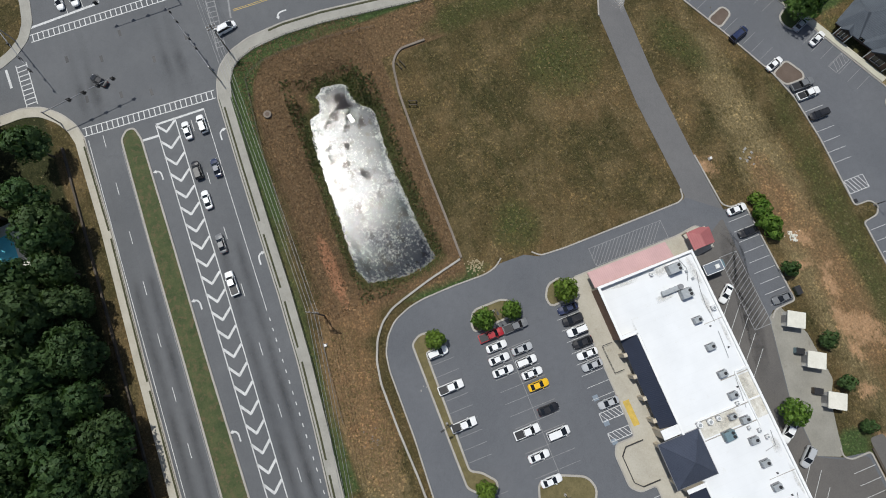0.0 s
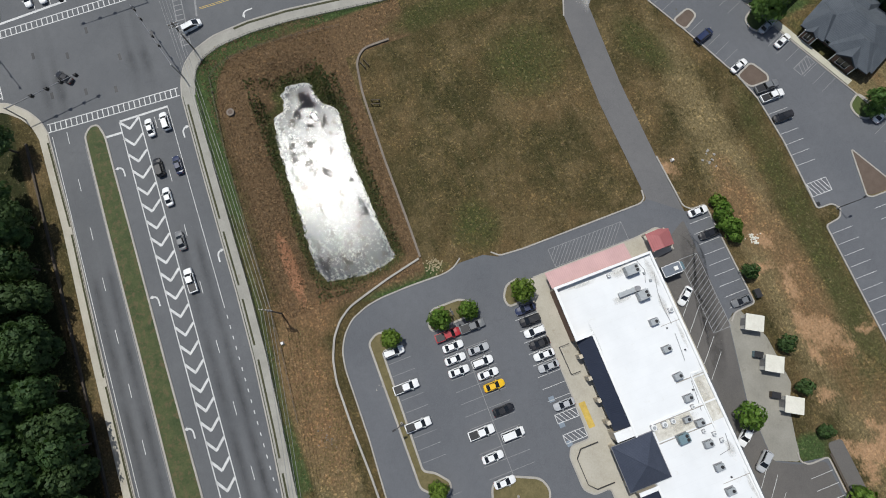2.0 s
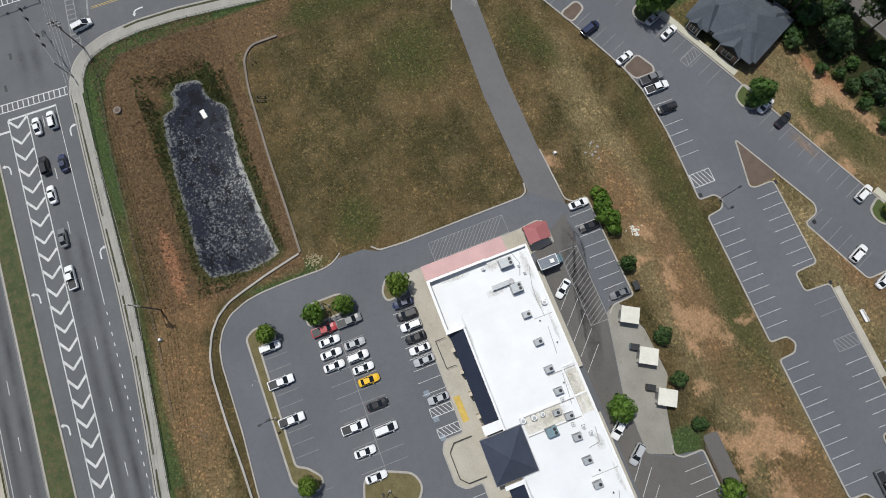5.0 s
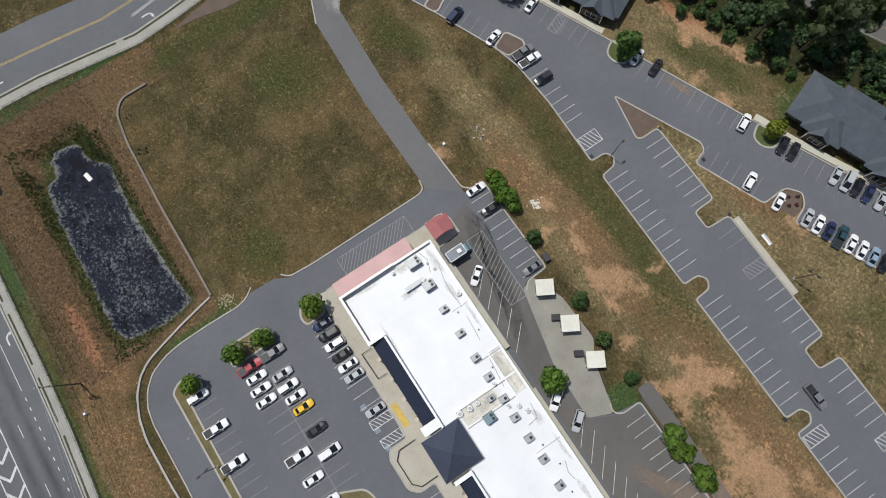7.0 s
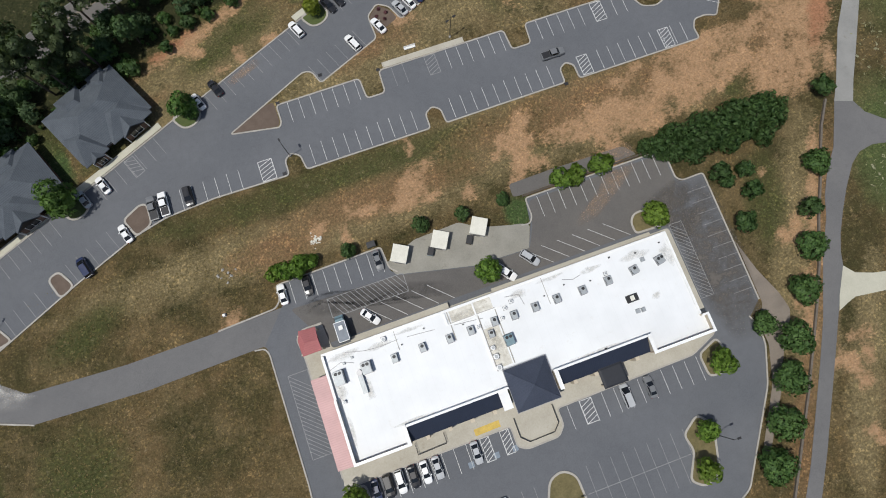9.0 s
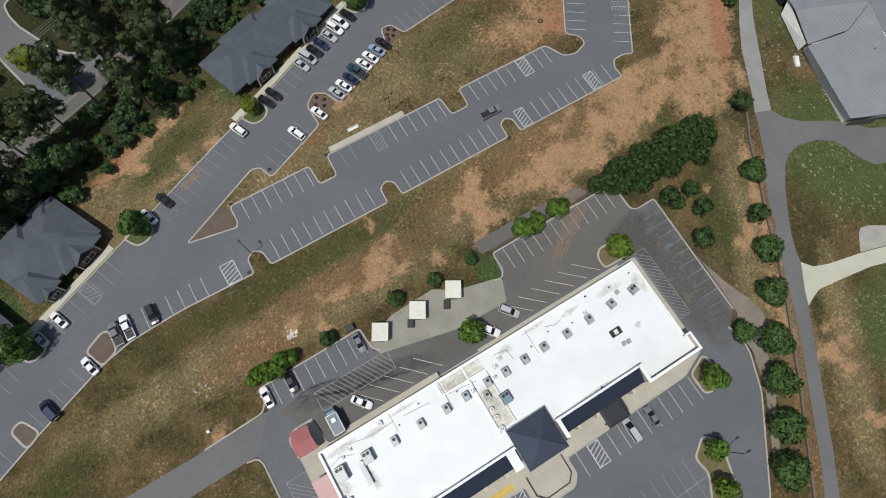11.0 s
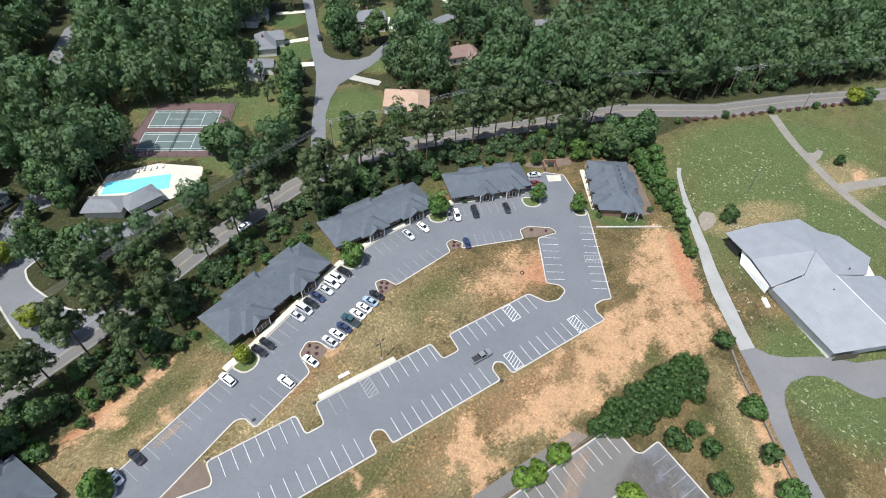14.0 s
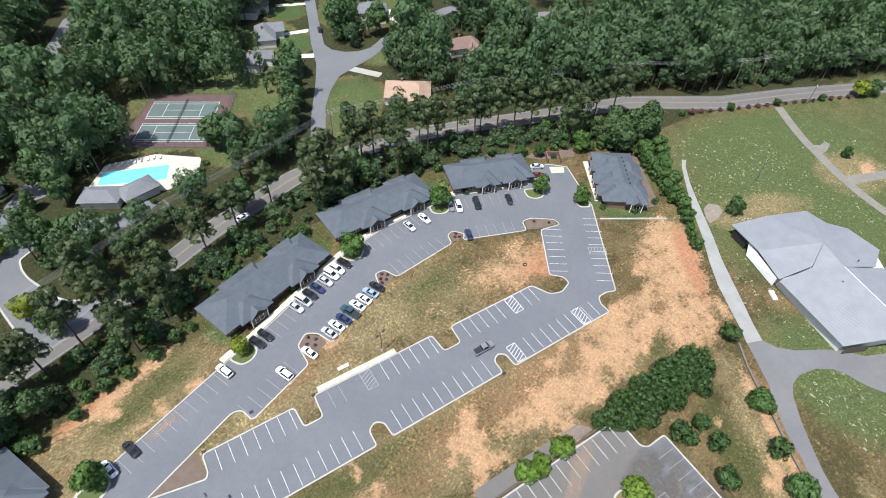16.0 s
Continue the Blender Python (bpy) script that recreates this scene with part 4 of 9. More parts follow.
paving("worn_path", [(47.6, -45.6), (51.2, -48.0), (53.2, -56.2), (55.4, -62.0), (56.2, -66.2), (54.2, -70.0), (50.8, -74.0), (46.8, -81), (38, -93), (36.8, -92), (45.4, -79.4), (48.4, -71.6), (48.5, -66.2), (51.0, -63.2), (51.4, -48.8)], "dirt", "trodden tan path beside the lot kerb", 0.035, 0.8)
paving("north_strip", [(8.3, -19.1), (18.6, -19.0), (36.3, -19.3), (38.8, -22.2), (9.7, -22.4), (8.2, -22.2)], "rear_asphalt", "worn brown-grey asphalt strip behind the stalls", 0.05, 0.8)
bm = bmesh.new()
ribbon(bm, rounded([(194.0, 38.0), (188.6, 30.0), (183.0, 20.6), (178.4, 10.4), (174.0, 0.0), (171.0, -10.0), (169.4, -20.0), (173.5, -60)], 4.0, False), 1.75, 1.75, -0.2, 0.03)
solid("gravel_track", bm, "track", "worn grey-brown gravel farm track across the lawn", "road", kind="structure")
paving("gravel_spur", [(181.4, 17.0), (184.8, 14.6), (188.4, 15.0), (189.0, 13.2), (184.0, 11.4), (179.6, 11.0)], "track", "short worn gravel spur off the farm track", 0.027, 0.6)
paving("gravel_spur", [(173.4, -4.4), (180, -6.0), (196, -11.6), (198, -8), (185.4, -3.8), (176.2, -0.6)], "track", "worn gravel turning beside the farm track", 0.026, 0.6)

# sidewalks
bm = bmesh.new()
ribbon(bm, offset(E_KERB, 1.6), 1.3, 1.3, -0.1, 0.16)
solid("sidewalk", bm, "sidewalk", "pale concrete sidewalk beside the highway", "sidewalk", kind="structure")
bm = bmesh.new()
ribbon(bm, offset(W_KERB, -1.35), 1.05, 1.05, -0.1, 0.16)
solid("sidewalk", bm, "concrete", "tan concrete sidewalk beside the woods", "sidewalk", kind="structure")
bm = bmesh.new()
ribbon(bm, rounded(offset(CROSS_E[:-1] + [(-133.2, -34.2)], -1.75), 1.5, False), 1.6, 1.6, -0.1, 0.17)
solid("sidewalk", bm, "sidewalk", "pale concrete sidewalk round the street corner", "sidewalk", kind="structure")
bm = bmesh.new()
ribbon(bm, rounded(offset(NW_CORNER, 1.3), 1.5, False), 1.15, 1.15, -0.1, 0.17)
solid("sidewalk", bm, "concrete", "tan concrete sidewalk at the wooded corner", "sidewalk", kind="structure")
bm = bmesh.new()
ribbon(bm, rounded([(-144.3, -200), (-144.3, -176), (-146.4, -171.2), (-149.5, -167.6), (-153.9, -165.4), (-160, -164.6), (-190, -165)], 1.5, False), 2.6, 0.0, -0.1, 0.17)
solid("sidewalk", bm, "sidewalk", "pale concrete sidewalk at the far corner", "sidewalk", kind="structure")


def walk_slots(line, d, spans, width=0.22):
    """Narrow grass slots let into a sidewalk between the kerb and the slabs, by distance along the line."""
    pts = [Vector(p) for p in line]
    for s0, s1 in spans:
        run, seg = 0.0, []
        for a, b in zip(pts, pts[1:]):
            size = (b - a).length
            lo, hi = max(s0, run), min(s1, run + size)
            if hi - lo > 0.05:
                for s in (lo, hi):
                    q = tuple(a.lerp(b, (s - run) / size))
                    if not seg or (Vector(q) - Vector(seg[-1])).length > 0.05:
                        seg.append(q)
            run += size
        if len(seg) > 1:
            bm = bmesh.new()
            ribbon(bm, offset(seg, d), width, width, -0.05, 0.176)
            solid("grass_slot", bm, "slot_turf", "narrow dark grass slot in the sidewalk", "grass strip", "grass slots", "structure")


walk_slots(E_KERB, 0.95, ((2.5, 32.4), (35.6, 48.8), (52.0, 62.8), (66.0, 87.4), (90.5, 120)))
walk_slots(W_KERB, -0.62, ((2.0, 24), (26, 60), (62, 100), (102, 140)))
walk_slots(CROSS_E, -0.55, ((24.0, 58.0), (60.0, 96.0)), 0.28)
OFFICE_WALK = [(-121.5, -4.2), (-90.4, 8.9), (-61.5, 21.6), (-23.6, 37.8), (-17, 40.2), (13, 54.0), (28, 58.0), (45.5, 59.0), (54.5, 59.6), (78.6, 51.4)]
bm = bmesh.new()
ribbon(bm, OFFICE_WALK[:2] + [(-62.5, 21.2)], 0.95, 0.65, -0.1, 0.18)
solid("sidewalk", bm, "pale_walk", "pale cream concrete walk along the offices", "sidewalk", kind="structure")
bm = bmesh.new()
ribbon(bm, [(-25.6, 36.9)] + OFFICE_WALK[3:], 0.95, 0.65, -0.1, 0.18)
solid("sidewalk", bm, "pale_walk", "pale cream concrete walk past gabled porches", "sidewalk", kind="structure")
bm = bmesh.new()
ribbon(bm, [(103.0, 50.6), (92.6, 33.4)], 0.8, 0.8, -0.1, 0.18)
solid("sidewalk", bm, "pale_walk", "pale cream concrete walk beside an office", "sidewalk", kind="structure")
bm = bmesh.new()
ribbon(bm, [(-9.4, 18.35), (11.0, 18.3)], 0.7, 0.7, -0.1, 0.20)
solid("sidewalk", bm, "concrete", "pale concrete strip behind the stalls", "sidewalk", kind="structure")
for pts in ([(101.5, 24.0), (108.5, 22.0), (120.8, 44.0), (118, 49.5), (107, 53.2), (104.2, 51.0), (112, 44), (104, 28)], [(102.7, 48.9), (94.2, 34.2), (95.8, 33.2), (104.2, 48.0)], [(86.6, 62.4), (89.8, 63.6), (104, 58.0), (101.8, 54.6), (90.4, 59.2)]):
    paving("office_bed", pts, "mulch", "brown mulch bed beside an office house", 0.06, 0.8, "mulch bed")
bm = bmesh.new()
prism(bm, [(90.3, 54.6), (94.6, 52.2), (92.9, 49.7), (88.8, 51.6)], -0.1, 0.075)
solid("dumpster_pad", bm, "concrete", "pale concrete dumpster pad", "concrete pad", kind="structure")

# kerbs
kerb(E_KERB, r=0)
kerb(W_KERB, r=0)
kerb(rounded(CROSS_E, 1.5, False), r=0)
kerb(rounded(NW_CORNER, 1.5, False), r=0)
kerb([(-134, -29.5), (-130, -25.7), (-124.1, -21.8), (-119, -20.2), (-117.6, -23), (-114.7, -28.2), (-111.3, -31.6), (-103.4, -34.7)], r=1)
kerb(NORTH_EDGE[1:16], r=0.8)
kerb(NORTH_EDGE[15:NORTH_EDGE.index((-111.2, -19.0)) + 1], r=0.8)
kerb([(-56.2, -35.5), (-54.1, -35.8), (-53.4, -37.2), (-53.3, -65.8), (-53.7, -71.6), (-55.2, -73.2)], r=0.8)
kerb([(-56.4, -80.2), (-54.9, -82.2), (-54.3, -84.8), (-54.5, -92.9), (-54.3, -99.8), (-53.7, -103.5), (-52.1, -107.5), (-49.5, -110.1), (-46.2, -111.8), (-42.4, -112.4), (-38.5, -112.4), (-27, -112.4), (-14, -113.0), (12, -112.1)], r=1.2)
kerb([(-59.6, -88.9), (-57.8, -97.0), (-56.1, -103.1), (-54.9, -107.0), (-52.8, -110.1), (-49.7, -112.5), (-45.2, -114.3), (-40.3, -115.1), (-30.1, -115.0), (-20, -114.5), (-14, -114.4)], r=1.2, width=0.45, top=0.35)
kerb([(-62.4, -28.9), (-49.4, -28.3), (-48.0, -26.8), (-48.0, -23.5), (-23.7, -23.1), (-23.4, -28.2), (-21.9, -29.6)], r=0.8)
kerb([(7.6, -29.0), (9.5, -29.3), (10.6, -27.8), (10.6, -23.4), (44.9, -23.3), (44.8, -30.4), (46, -31.5), (51.2, -31.4), (50.6, -62.0)], r=0.8)
kerb([(47.0, -64.6), (48.0, -67.5), (47.7, -71.2), (44.3, -79.2), (31.7, -96.7), (24.4, -100.3)], r=1.2)
kerb([(-46.4, -66.5), (-46.5, -41.0), (-47.1, -36.2), (-45.4, -34.6), (-41.0, -34.6)], r=0.8, top=0.21)
kerb([(-46.6, -68.5), (-10.3, -68.5), (-10.3, -72.8), (-8.4, -73.9), (-1.4, -73.8), (0.3, -72.0), (0.3, -68.4), (31.9, -68.0), (38.0, -65.5)], r=0.8, top=0.21)

paving("street_bed", [(-123.2, -60.2), (-125.7, -47.2), (-128.4, -37.6), (-130.3, -31.0), (-130.0, -28.4), (-127.2, -24.6), (-122.4, -22.8), (-118.9, -23.9), (-117.8, -25.4), (-118.0, -31.3), (-119.1, -38.3), (-119.7, -44.9), (-119.9, -51.0), (-121.5, -58.1), (-122.1, -64.4)], "mulch", "brown mulch bed beside the street sidewalk", 0.06, 0.6, "mulch bed")
# planted islands in the lots
MIDDLE = [(-47.9, 13.6), (-36.6, 11.5), (-35.9, 12.6), (-35.9, 17.0), (-15.6, 17.0), (-15.4, 11.6), (-10.9, 11.6), (-10.6, 17.4), (20.9, 17.4), (21.2, 12.0), (26.0, 12.0), (26.4, 17.3), (52.6, 17.2), (55.2, 12.2), (58.4, 11.2), (62.2, 12.6), (62.2, 15.0), (59.4, 17.6),
          (68.6, 32.6), (75.1, 31.4), (75.0, 33.9), (69.2, 38.1), (66.0, 38.3), (64.7, 34.6), (46.2, 41.0), (47.9, 42.8), (45.6, 45.6), (43.3, 45.0), (42.6, 41.5), (22.8, 38.6), (21.0, 42.4), (18.2, 42.6), (16.8, 36.6), (-1.2, 28.4), (-3.0, 32.6), (-5.6, 34.2), (-8.6, 31.8), (-8.4, 25.6), (-24.4, 18.9), (-25.6, 22.4), (-27.6, 23.0)]
bm = bmesh.new()
prism(bm, rounded(MIDDLE, 1.0), -0.1, 0.17)
bm.normal_update()
bmesh.ops.triangulate(bm, faces=[f for f in bm.faces if len(f.verts) > 4])
me = mesh_of(bm, "middle_green", "ground")
bm = bmesh.new()
bm.from_mesh(me)
bmesh.ops.subdivide_edges(bm, edges=[e for e in bm.edges if e.calc_length() > 3], cuts=2)
bmesh.ops.triangulate(bm, faces=bm.faces)
bm.to_mesh(me)
bm.free()
for key in ("clay", "red", "soil", "lush", "straw", "mown", "reed", "weed", "litter"):
    a = me.attributes.new(key, "FLOAT", "POINT")
    a.data.foreach_set("value", [ground_cover(v.co.x, v.co.y)[key] for v in me.vertices])
tagged(new("middle_green", me), "dry grass island with bare clay between the lots", "island", kind="structure")
kerb(MIDDLE, True, 1.0)
for pts in ([(-47.4, 13.7), (-36.9, 11.8), (-36.3, 12.8), (-36.3, 18.0), (-38.5, 17.8)], [(20.7, 42.0), (18.5, 42.2), (17.3, 38.0), (19.5, 37.4), (22.2, 38.9)], [(-3.3, 32.0), (-5.6, 33.7), (-8.2, 31.6), (-8.0, 26.4), (-2.0, 29.0)],
            [(74.6, 31.9), (74.6, 33.7), (69.1, 37.7), (66.3, 37.9), (65.2, 34.7), (68.6, 33.2)], [(47.3, 42.8), (45.5, 45.1), (43.7, 44.6), (43.2, 41.9), (46, 41.5)]):
    bm = bmesh.new()
    prism(bm, rounded(pts, 0.8), 0.0, 0.185)
    solid("mulch_bed", bm, "mulch", "brown mulch bed at the end of a stall row", "mulch bed", "mulch beds", "structure")
island([(-111.4, -17.6), (-111.2, -13.6), (-107.2, -11.8), (-104.3, -16.0)], "mulch", "brown mulch island at the lot entrance", 1.2)
island([(-92.6, -10.6), (-94.4, -5.6), (-91.8, -4.5), (-89.2, -8.8)], "mulch", "brown mulch island with a pale kerb", 1.4)
island([(-73.8, -2.6), (-75.8, 2.0), (-71.5, 4.2), (-70.0, 3.8), (-70.0, -1.0)], "mulch", "brown mulch island beside parked pickups", 1.2)
for cx, cy in ((-85.0, 8.6), (-56.0, 21.4), (-20.4, 36.4), (16.4, 52.8), (47.6, 56.2), (77.6, 46.8)):
    a = -24 if cx > 40 else 24
    m = pose(cx, cy, 0, 0, 0, a)
    island([tuple((m @ Vector((u, v, 0))).xy) for u, v in ((-3.2, 1.8), (-2.6, -2.0), (0, -3.0), (2.6, -2.0), (3.2, 1.8))], "green_turf", "planted kerbed island holding a young tree", 1.3)
island([(91.0, 36.5), (88.6, 32.6), (85.8, 34.0), (86.2, 37.6), (88.6, 38.8)], "green_turf", "planted kerbed island by an office", 1.0)
island([(-47.2, -103.6), (-46.8, -101.0), (-44.6, -99.4), (-43.2, -100.0), (-43.0, -103.6), (-16.6, -103.9), (-15.4, -101.6), (-12.6, -99.2), (-10.6, -100.0), (-10.4, -102.4), (-13.6, -105.6), (-45.8, -105.8)], "turf", "long grass kerbed island beside the stalls", 0.9)
island([(-45.4, -92.0), (-47.8, -90.4), (-47.8, -83.6), (-46.0, -81.2), (-43.6, -81.4), (-43.2, -92.0)], "turf", "kerbed island with two young trees", 1.2)
island([(-9.4, -91.2), (-9.2, -87.0), (-6.6, -81.2), (-3.6, -80.2), (-1.0, -82.0), (-0.6, -91.0), (-4, -93.0)], "turf", "kerbed grass island in the lot", 1.8)
island([(-44.4, -74.4), (-47.0, -72.8), (-47.6, -69.4), (-42.4, -69.0), (-42.2, -74.0)], "turf", "kerbed island beside the store walk", 1.2)
island([(33.4, -73.4), (33.2, -68.4), (38.2, -66.4), (39.0, -70.2), (36.8, -73.6)], "turf", "kerbed island holding a round tree", 1.2)
island([(24.0, -86.0), (23.2, -82.4), (27.4, -79.6), (30.0, -82.4), (27.2, -91.6), (23.4, -93.2), (20.8, -91.2)], "turf", "kerbed island with two round trees", 1.2)
island([(31.0, -39.4), (31.0, -36.6), (32.4, -35.0), (35.8, -35.0), (38.0, -38.0), (37.6, -39.6)], "turf", "kerbed island at the store corner", 1.0)
# median of the highway
MEDIAN = [(-114.4, -148.5), (-117.6, -149.4), (-117.8, -151.2), (-116.0, -153.0), (-90.8, -153.6), (-60.8, -154.0), (-30.9, -154.6), (120, -157.4), (120, -152.4), (-28.7, -149.2), (-58.9, -149.1), (-88.8, -148.7)]
island(MEDIAN, "median_turf", "long grass median with concrete kerbs", 1.4, "median")
# ---- painted marks ----
marks = thing("highway_marks", "white and yellow highway lane paint", "road paint", kind="structure")


def lane_y(x, at0, slope):
    return at0 + slope * (x + 117)


for k in range(54):
    x = -113.8 + 4.317 * k
    ya, yb, ym = lane_y(x, -144.35, -0.0145), lane_y(x, -139.7, -0.0215), lane_y(x, -142.15, -0.0175)
    stripe(marks, (x - 2.55, ya), (x + 0.1, ym - 0.1), 0.55, z=0.070, name="chevron_bar")
    stripe(marks, (x, ym - 0.2), (x - 2.15, yb), 0.55, z=0.074, name="chevron_bar")
for a0, s in ((-144.35, -0.0145), (-139.6, -0.0225)):
    for k in range(16):
        x = -116.4 + 14.5 * k
        stripe(marks, (x, lane_y(x, a0, s)), (x + 14.5, lane_y(x + 14.5, a0, s)), 0.24, name="edge_line")
for k in range(14):
    x = -114.6 + 14.0 * k
    stripe(marks, (x, lane_y(x, -136.1, -0.0195)), (x + 3.0, lane_y(x + 3, -136.1, -0.0195)), 0.14, name="lane_dash")
for k in range(16):
    x = -118.6 + 12.45 * k
    stripe(marks, (x, lane_y(x, -156.9, -0.018)), (x + 3.2, lane_y(x + 3.2, -156.9, -0.018)), 0.14, name="lane_dash")
for k in range(3):
    x = -116 + 17.1 * k
    stripe(marks, (x, lane_y(x, -132.45, -0.0185)), (x + 17.1, lane_y(x + 17.1, -132.45, -0.0185)), 0.14, name="edge_line")
for k in range(40):
    x = -63.0 + 2.42 * k
    stripe(marks, (x, lane_y(x, -132.35, -0.0190)), (x + 0.8, lane_y(x + 0.8, -132.35, -0.0190)), 0.2, name="lane_dot")
for k in range(16):
    x = -118.6 + 14.5 * k
    stripe(marks, (x, lane_y(x, -160.45, -0.0165)), (x + 14.5, lane_y(x + 14.5, -160.45, -0.0165)), 0.14, name="edge_line")
    stripe(marks, (x + 5, lane_y(x + 5, -153.5, -0.0185)), (x + 19.5, lane_y(x + 19.5, -153.5, -0.0185)), 0.12, mat="faded", name="edge_line")
stripe(marks, (-113.8, -148.4), (-113.6, -144.5), 0.55, name="stop_bar")
stripe(marks, (-116.5, -144.3), (-116.1, -132.4), 0.5, name="stop_bar")


def ladder(a, b, width, rungs, mat="paint"):
    """A ladder crosswalk from a to b."""
    a, b = Vector(a), Vector(b)
    u = (b - a).normalized()
    v = Vector((-u.y, u.x)) * width / 2
    stripe(marks, a + v, b + v, 0.22, mat=mat, name="crosswalk_rail")
    stripe(marks, a - v, b - v, 0.22, mat=mat, name="crosswalk_rail")
    for k in range(rungs):
        c = a + (b - a) * ((k + 0.5) / rungs)
        stripe(marks, c + v, c - v, 0.24, z=0.072, mat=mat, name="crosswalk_rung")


ladder((-121.0, -161.0), (-118.8, -128.9), 2.1, 25)
ladder((-149.7, -167.0), (-148.4, -131.5), 2.0, 27)
ladder((-144.0, -170.8), (-132.3, -170.8), 2.6, 9)
ladder((-143.4, -122.6), (-129.4, -123.8), 2.1, 10, "faded")
stripe(marks, (-152.6, -166.8), (-152.9, -148.8), 0.6, name="stop_bar")
stripe(marks, (-143.8, -174.6), (-138.6, -174.4), 0.6, name="stop_bar")
stripe(marks, (-143.2, -118.0), (-136.6, -119.2), 0.45, mat="faded", name="stop_bar")
for k in range(6):
    stripe(marks, (-153 - 6 * k, -148.6), (-159 - 6 * k, -148.8), 0.25, name="edge_line")
    stripe(marks, (-153 - 9 * k, -152.6), (-156 - 9 * k, -152.7), 0.14, name="lane_dash")
    stripe(marks, (-153 - 9 * k, -156.6), (-156 - 9 * k, -156.7), 0.14, name="lane_dash")
for a, b in zip([(-138.6, -118), (-138.2, -105), (-136.8, -92), (-135.0, -78), (-135.8, -62), (-138, -48)], [(-138.2, -105), (-136.8, -92), (-135.0, -78), (-135.8, -62), (-138, -48), (-142, -32)]):
    for d in (0.0, 0.4):
        stripe(marks, (a[0] + d, a[1]), (b[0] + d, b[1]), 0.12, mat="yellow_line", name="centre_line")
for k in range(7):
    stripe(marks, (-143.6, -60 + 4.5 * k), (-139.4 - 0.4 * k, -57 + 4.5 * k), 0.25, mat="yellow_line", name="hatch_line")


def arrow(x, y, turn, side, mat="paint"):
    """A bent turn arrow painted on a lane."""
    m = pose(x, y, 0.068, 0, 0, turn) @ Matrix.Diagonal((0.85, 1.0, 1.0, 1.0))
    bm = bmesh.new()
    n = 7
    inner, outer = [], []
    for k in range(n):
        a = (math.pi / 2) * k / (n - 1)
        for lst, r in ((inner, 0.98), (outer, 1.40)):
            lst.append((1.2 - r * math.cos(a), side * 0.0 + r * math.sin(a)))
    pts = [(-0.2, -1.3)] + outer + inner[::-1] + [(0.2, -1.3)]
    head = [(1.15, 0.75), (2.15, 1.2), (1.15, 1.65)]
    for ring in (pts, head):
        v = [bm.verts.new(m @ Vector((side * px, py, 0))) for px, py in ring]
        lo = [bm.verts.new(q.co - Vector((0, 0, 0.006))) for q in v]
        bm.faces.new(v)
        bm.faces.new(lo[::-1])
        for i in range(len(v)):
            j = (i + 1) % len(v)
            bm.faces.new((v[i], v[j], lo[j], lo[i]))
    bm.normal_update()
    bmesh.ops.triangulate(bm, faces=[f for f in bm.faces if len(f.verts) > 4])
    part("turn_arrow", bm, mat, marks)


for x, y in ((-108.2, -130.7), (-76.4, -131.4), (-10, -134.6)):
    arrow(x, y, 90, 1)
for x, y in ((-104.0, -146.5), (-71.6, -146.9), (-41.4, -147.4)):
    arrow(x, y, 90, -1)
arrow(-133.6, -107, 180, -1)
arrow(-134.5, -39.4, 8, 1)
arrow(-129.6, -68.1, 4, 1)
arrow(-147.8, -40.6, 190, 1)
turn_lane = [(-131.1, -71.3), (-132.7, -59.7), (-135.4, -46.6), (-139.2, -31.9)]
for a, b in zip(turn_lane, turn_lane[1:]):
    for d in (0.0, 0.45):
        stripe(marks, (a[0] - d, a[1]), (b[0] - d, b[1]), 0.14, name="lane_line")
# short dark bars spread over the crossing
bm = bmesh.new()
for x, y in ((-127, -150), (-133, -140), (-138, -152), (-129, -158), (-143, -146), (-141, -160), (-125, -143), (-136, -131)):
    box(bm, x - 0.9, x + 0.9, y - 0.35, y + 0.35, 0.0, 0.064)
solid("asphalt_patch", bm, "dark", "small dark sealed cuts in the crossing", "asphalt patch", kind="structure")

# strip lot: stalls of 2.74 m
S = 2.74
stalls(north_lot, (-67.8, -0.2), (S, 0), 8, (0, 5.0))
hatch(north_lot, (-43.9, 0.1), (0, 4.9), (3.2, 0), 0.9, 1.3)
stalls(north_lot, (-31.5, 0.2), (S, 0), 10, (0, 5.0))
stalls(north_lot, (2.6, 0.2), (S, 0), 10, (0, 5.0))
hatch(north_lot, (34.8, 0.1), (0, 4.9), (2.6, 0), 0.9, 1.3)
stalls(north_lot, (40.1, 0.1), (S, 0), 9, (0, 5.0))
hatch(north_lot, (56.0, 0.1), (0, 4.9), (2.6, 0), 0.9, 1.3)
stalls(north_lot, (-33.3, 16.8), (S, 0), 7, (0, -5.0))
stalls(north_lot, (-7.6, 17.2), (S, 0), 2, (0, -5.0), "faded")
hatch(north_lot, (0.6, 12.2), (0, 5.0), (2.6, 0), 0.9, 1.3, "faded")
stalls(north_lot, (6.0, 17.2), (S, 0), 6, (0, -5.0))
stalls(north_lot, (29.2, 17.0), (S, 0), 5, (0, -5.0))
hatch(north_lot, (43.2, 12.0), (0, 5.0), (2.7, 0), 0.9, 1.3)
stalls(north_lot, (48.6, 17.0), (S, 0), 2, (0, -5.0))
d = Vector((0.545, 0.838))
stalls(north_lot, (60.6, 18.6), tuple(d * S), 7, (4.2, -2.7))
stalls(north_lot, (73.6, 6.6), tuple(d * S), 10, (-4.2, 2.7))
hatch(north_lot, (74.6, 17.8), (4.2, -2.7), (1.4, 2.2), 0.9, 1.2, "faded")
u = Vector((0.922, 0.387))
w = Vector((-0.387, 0.922))
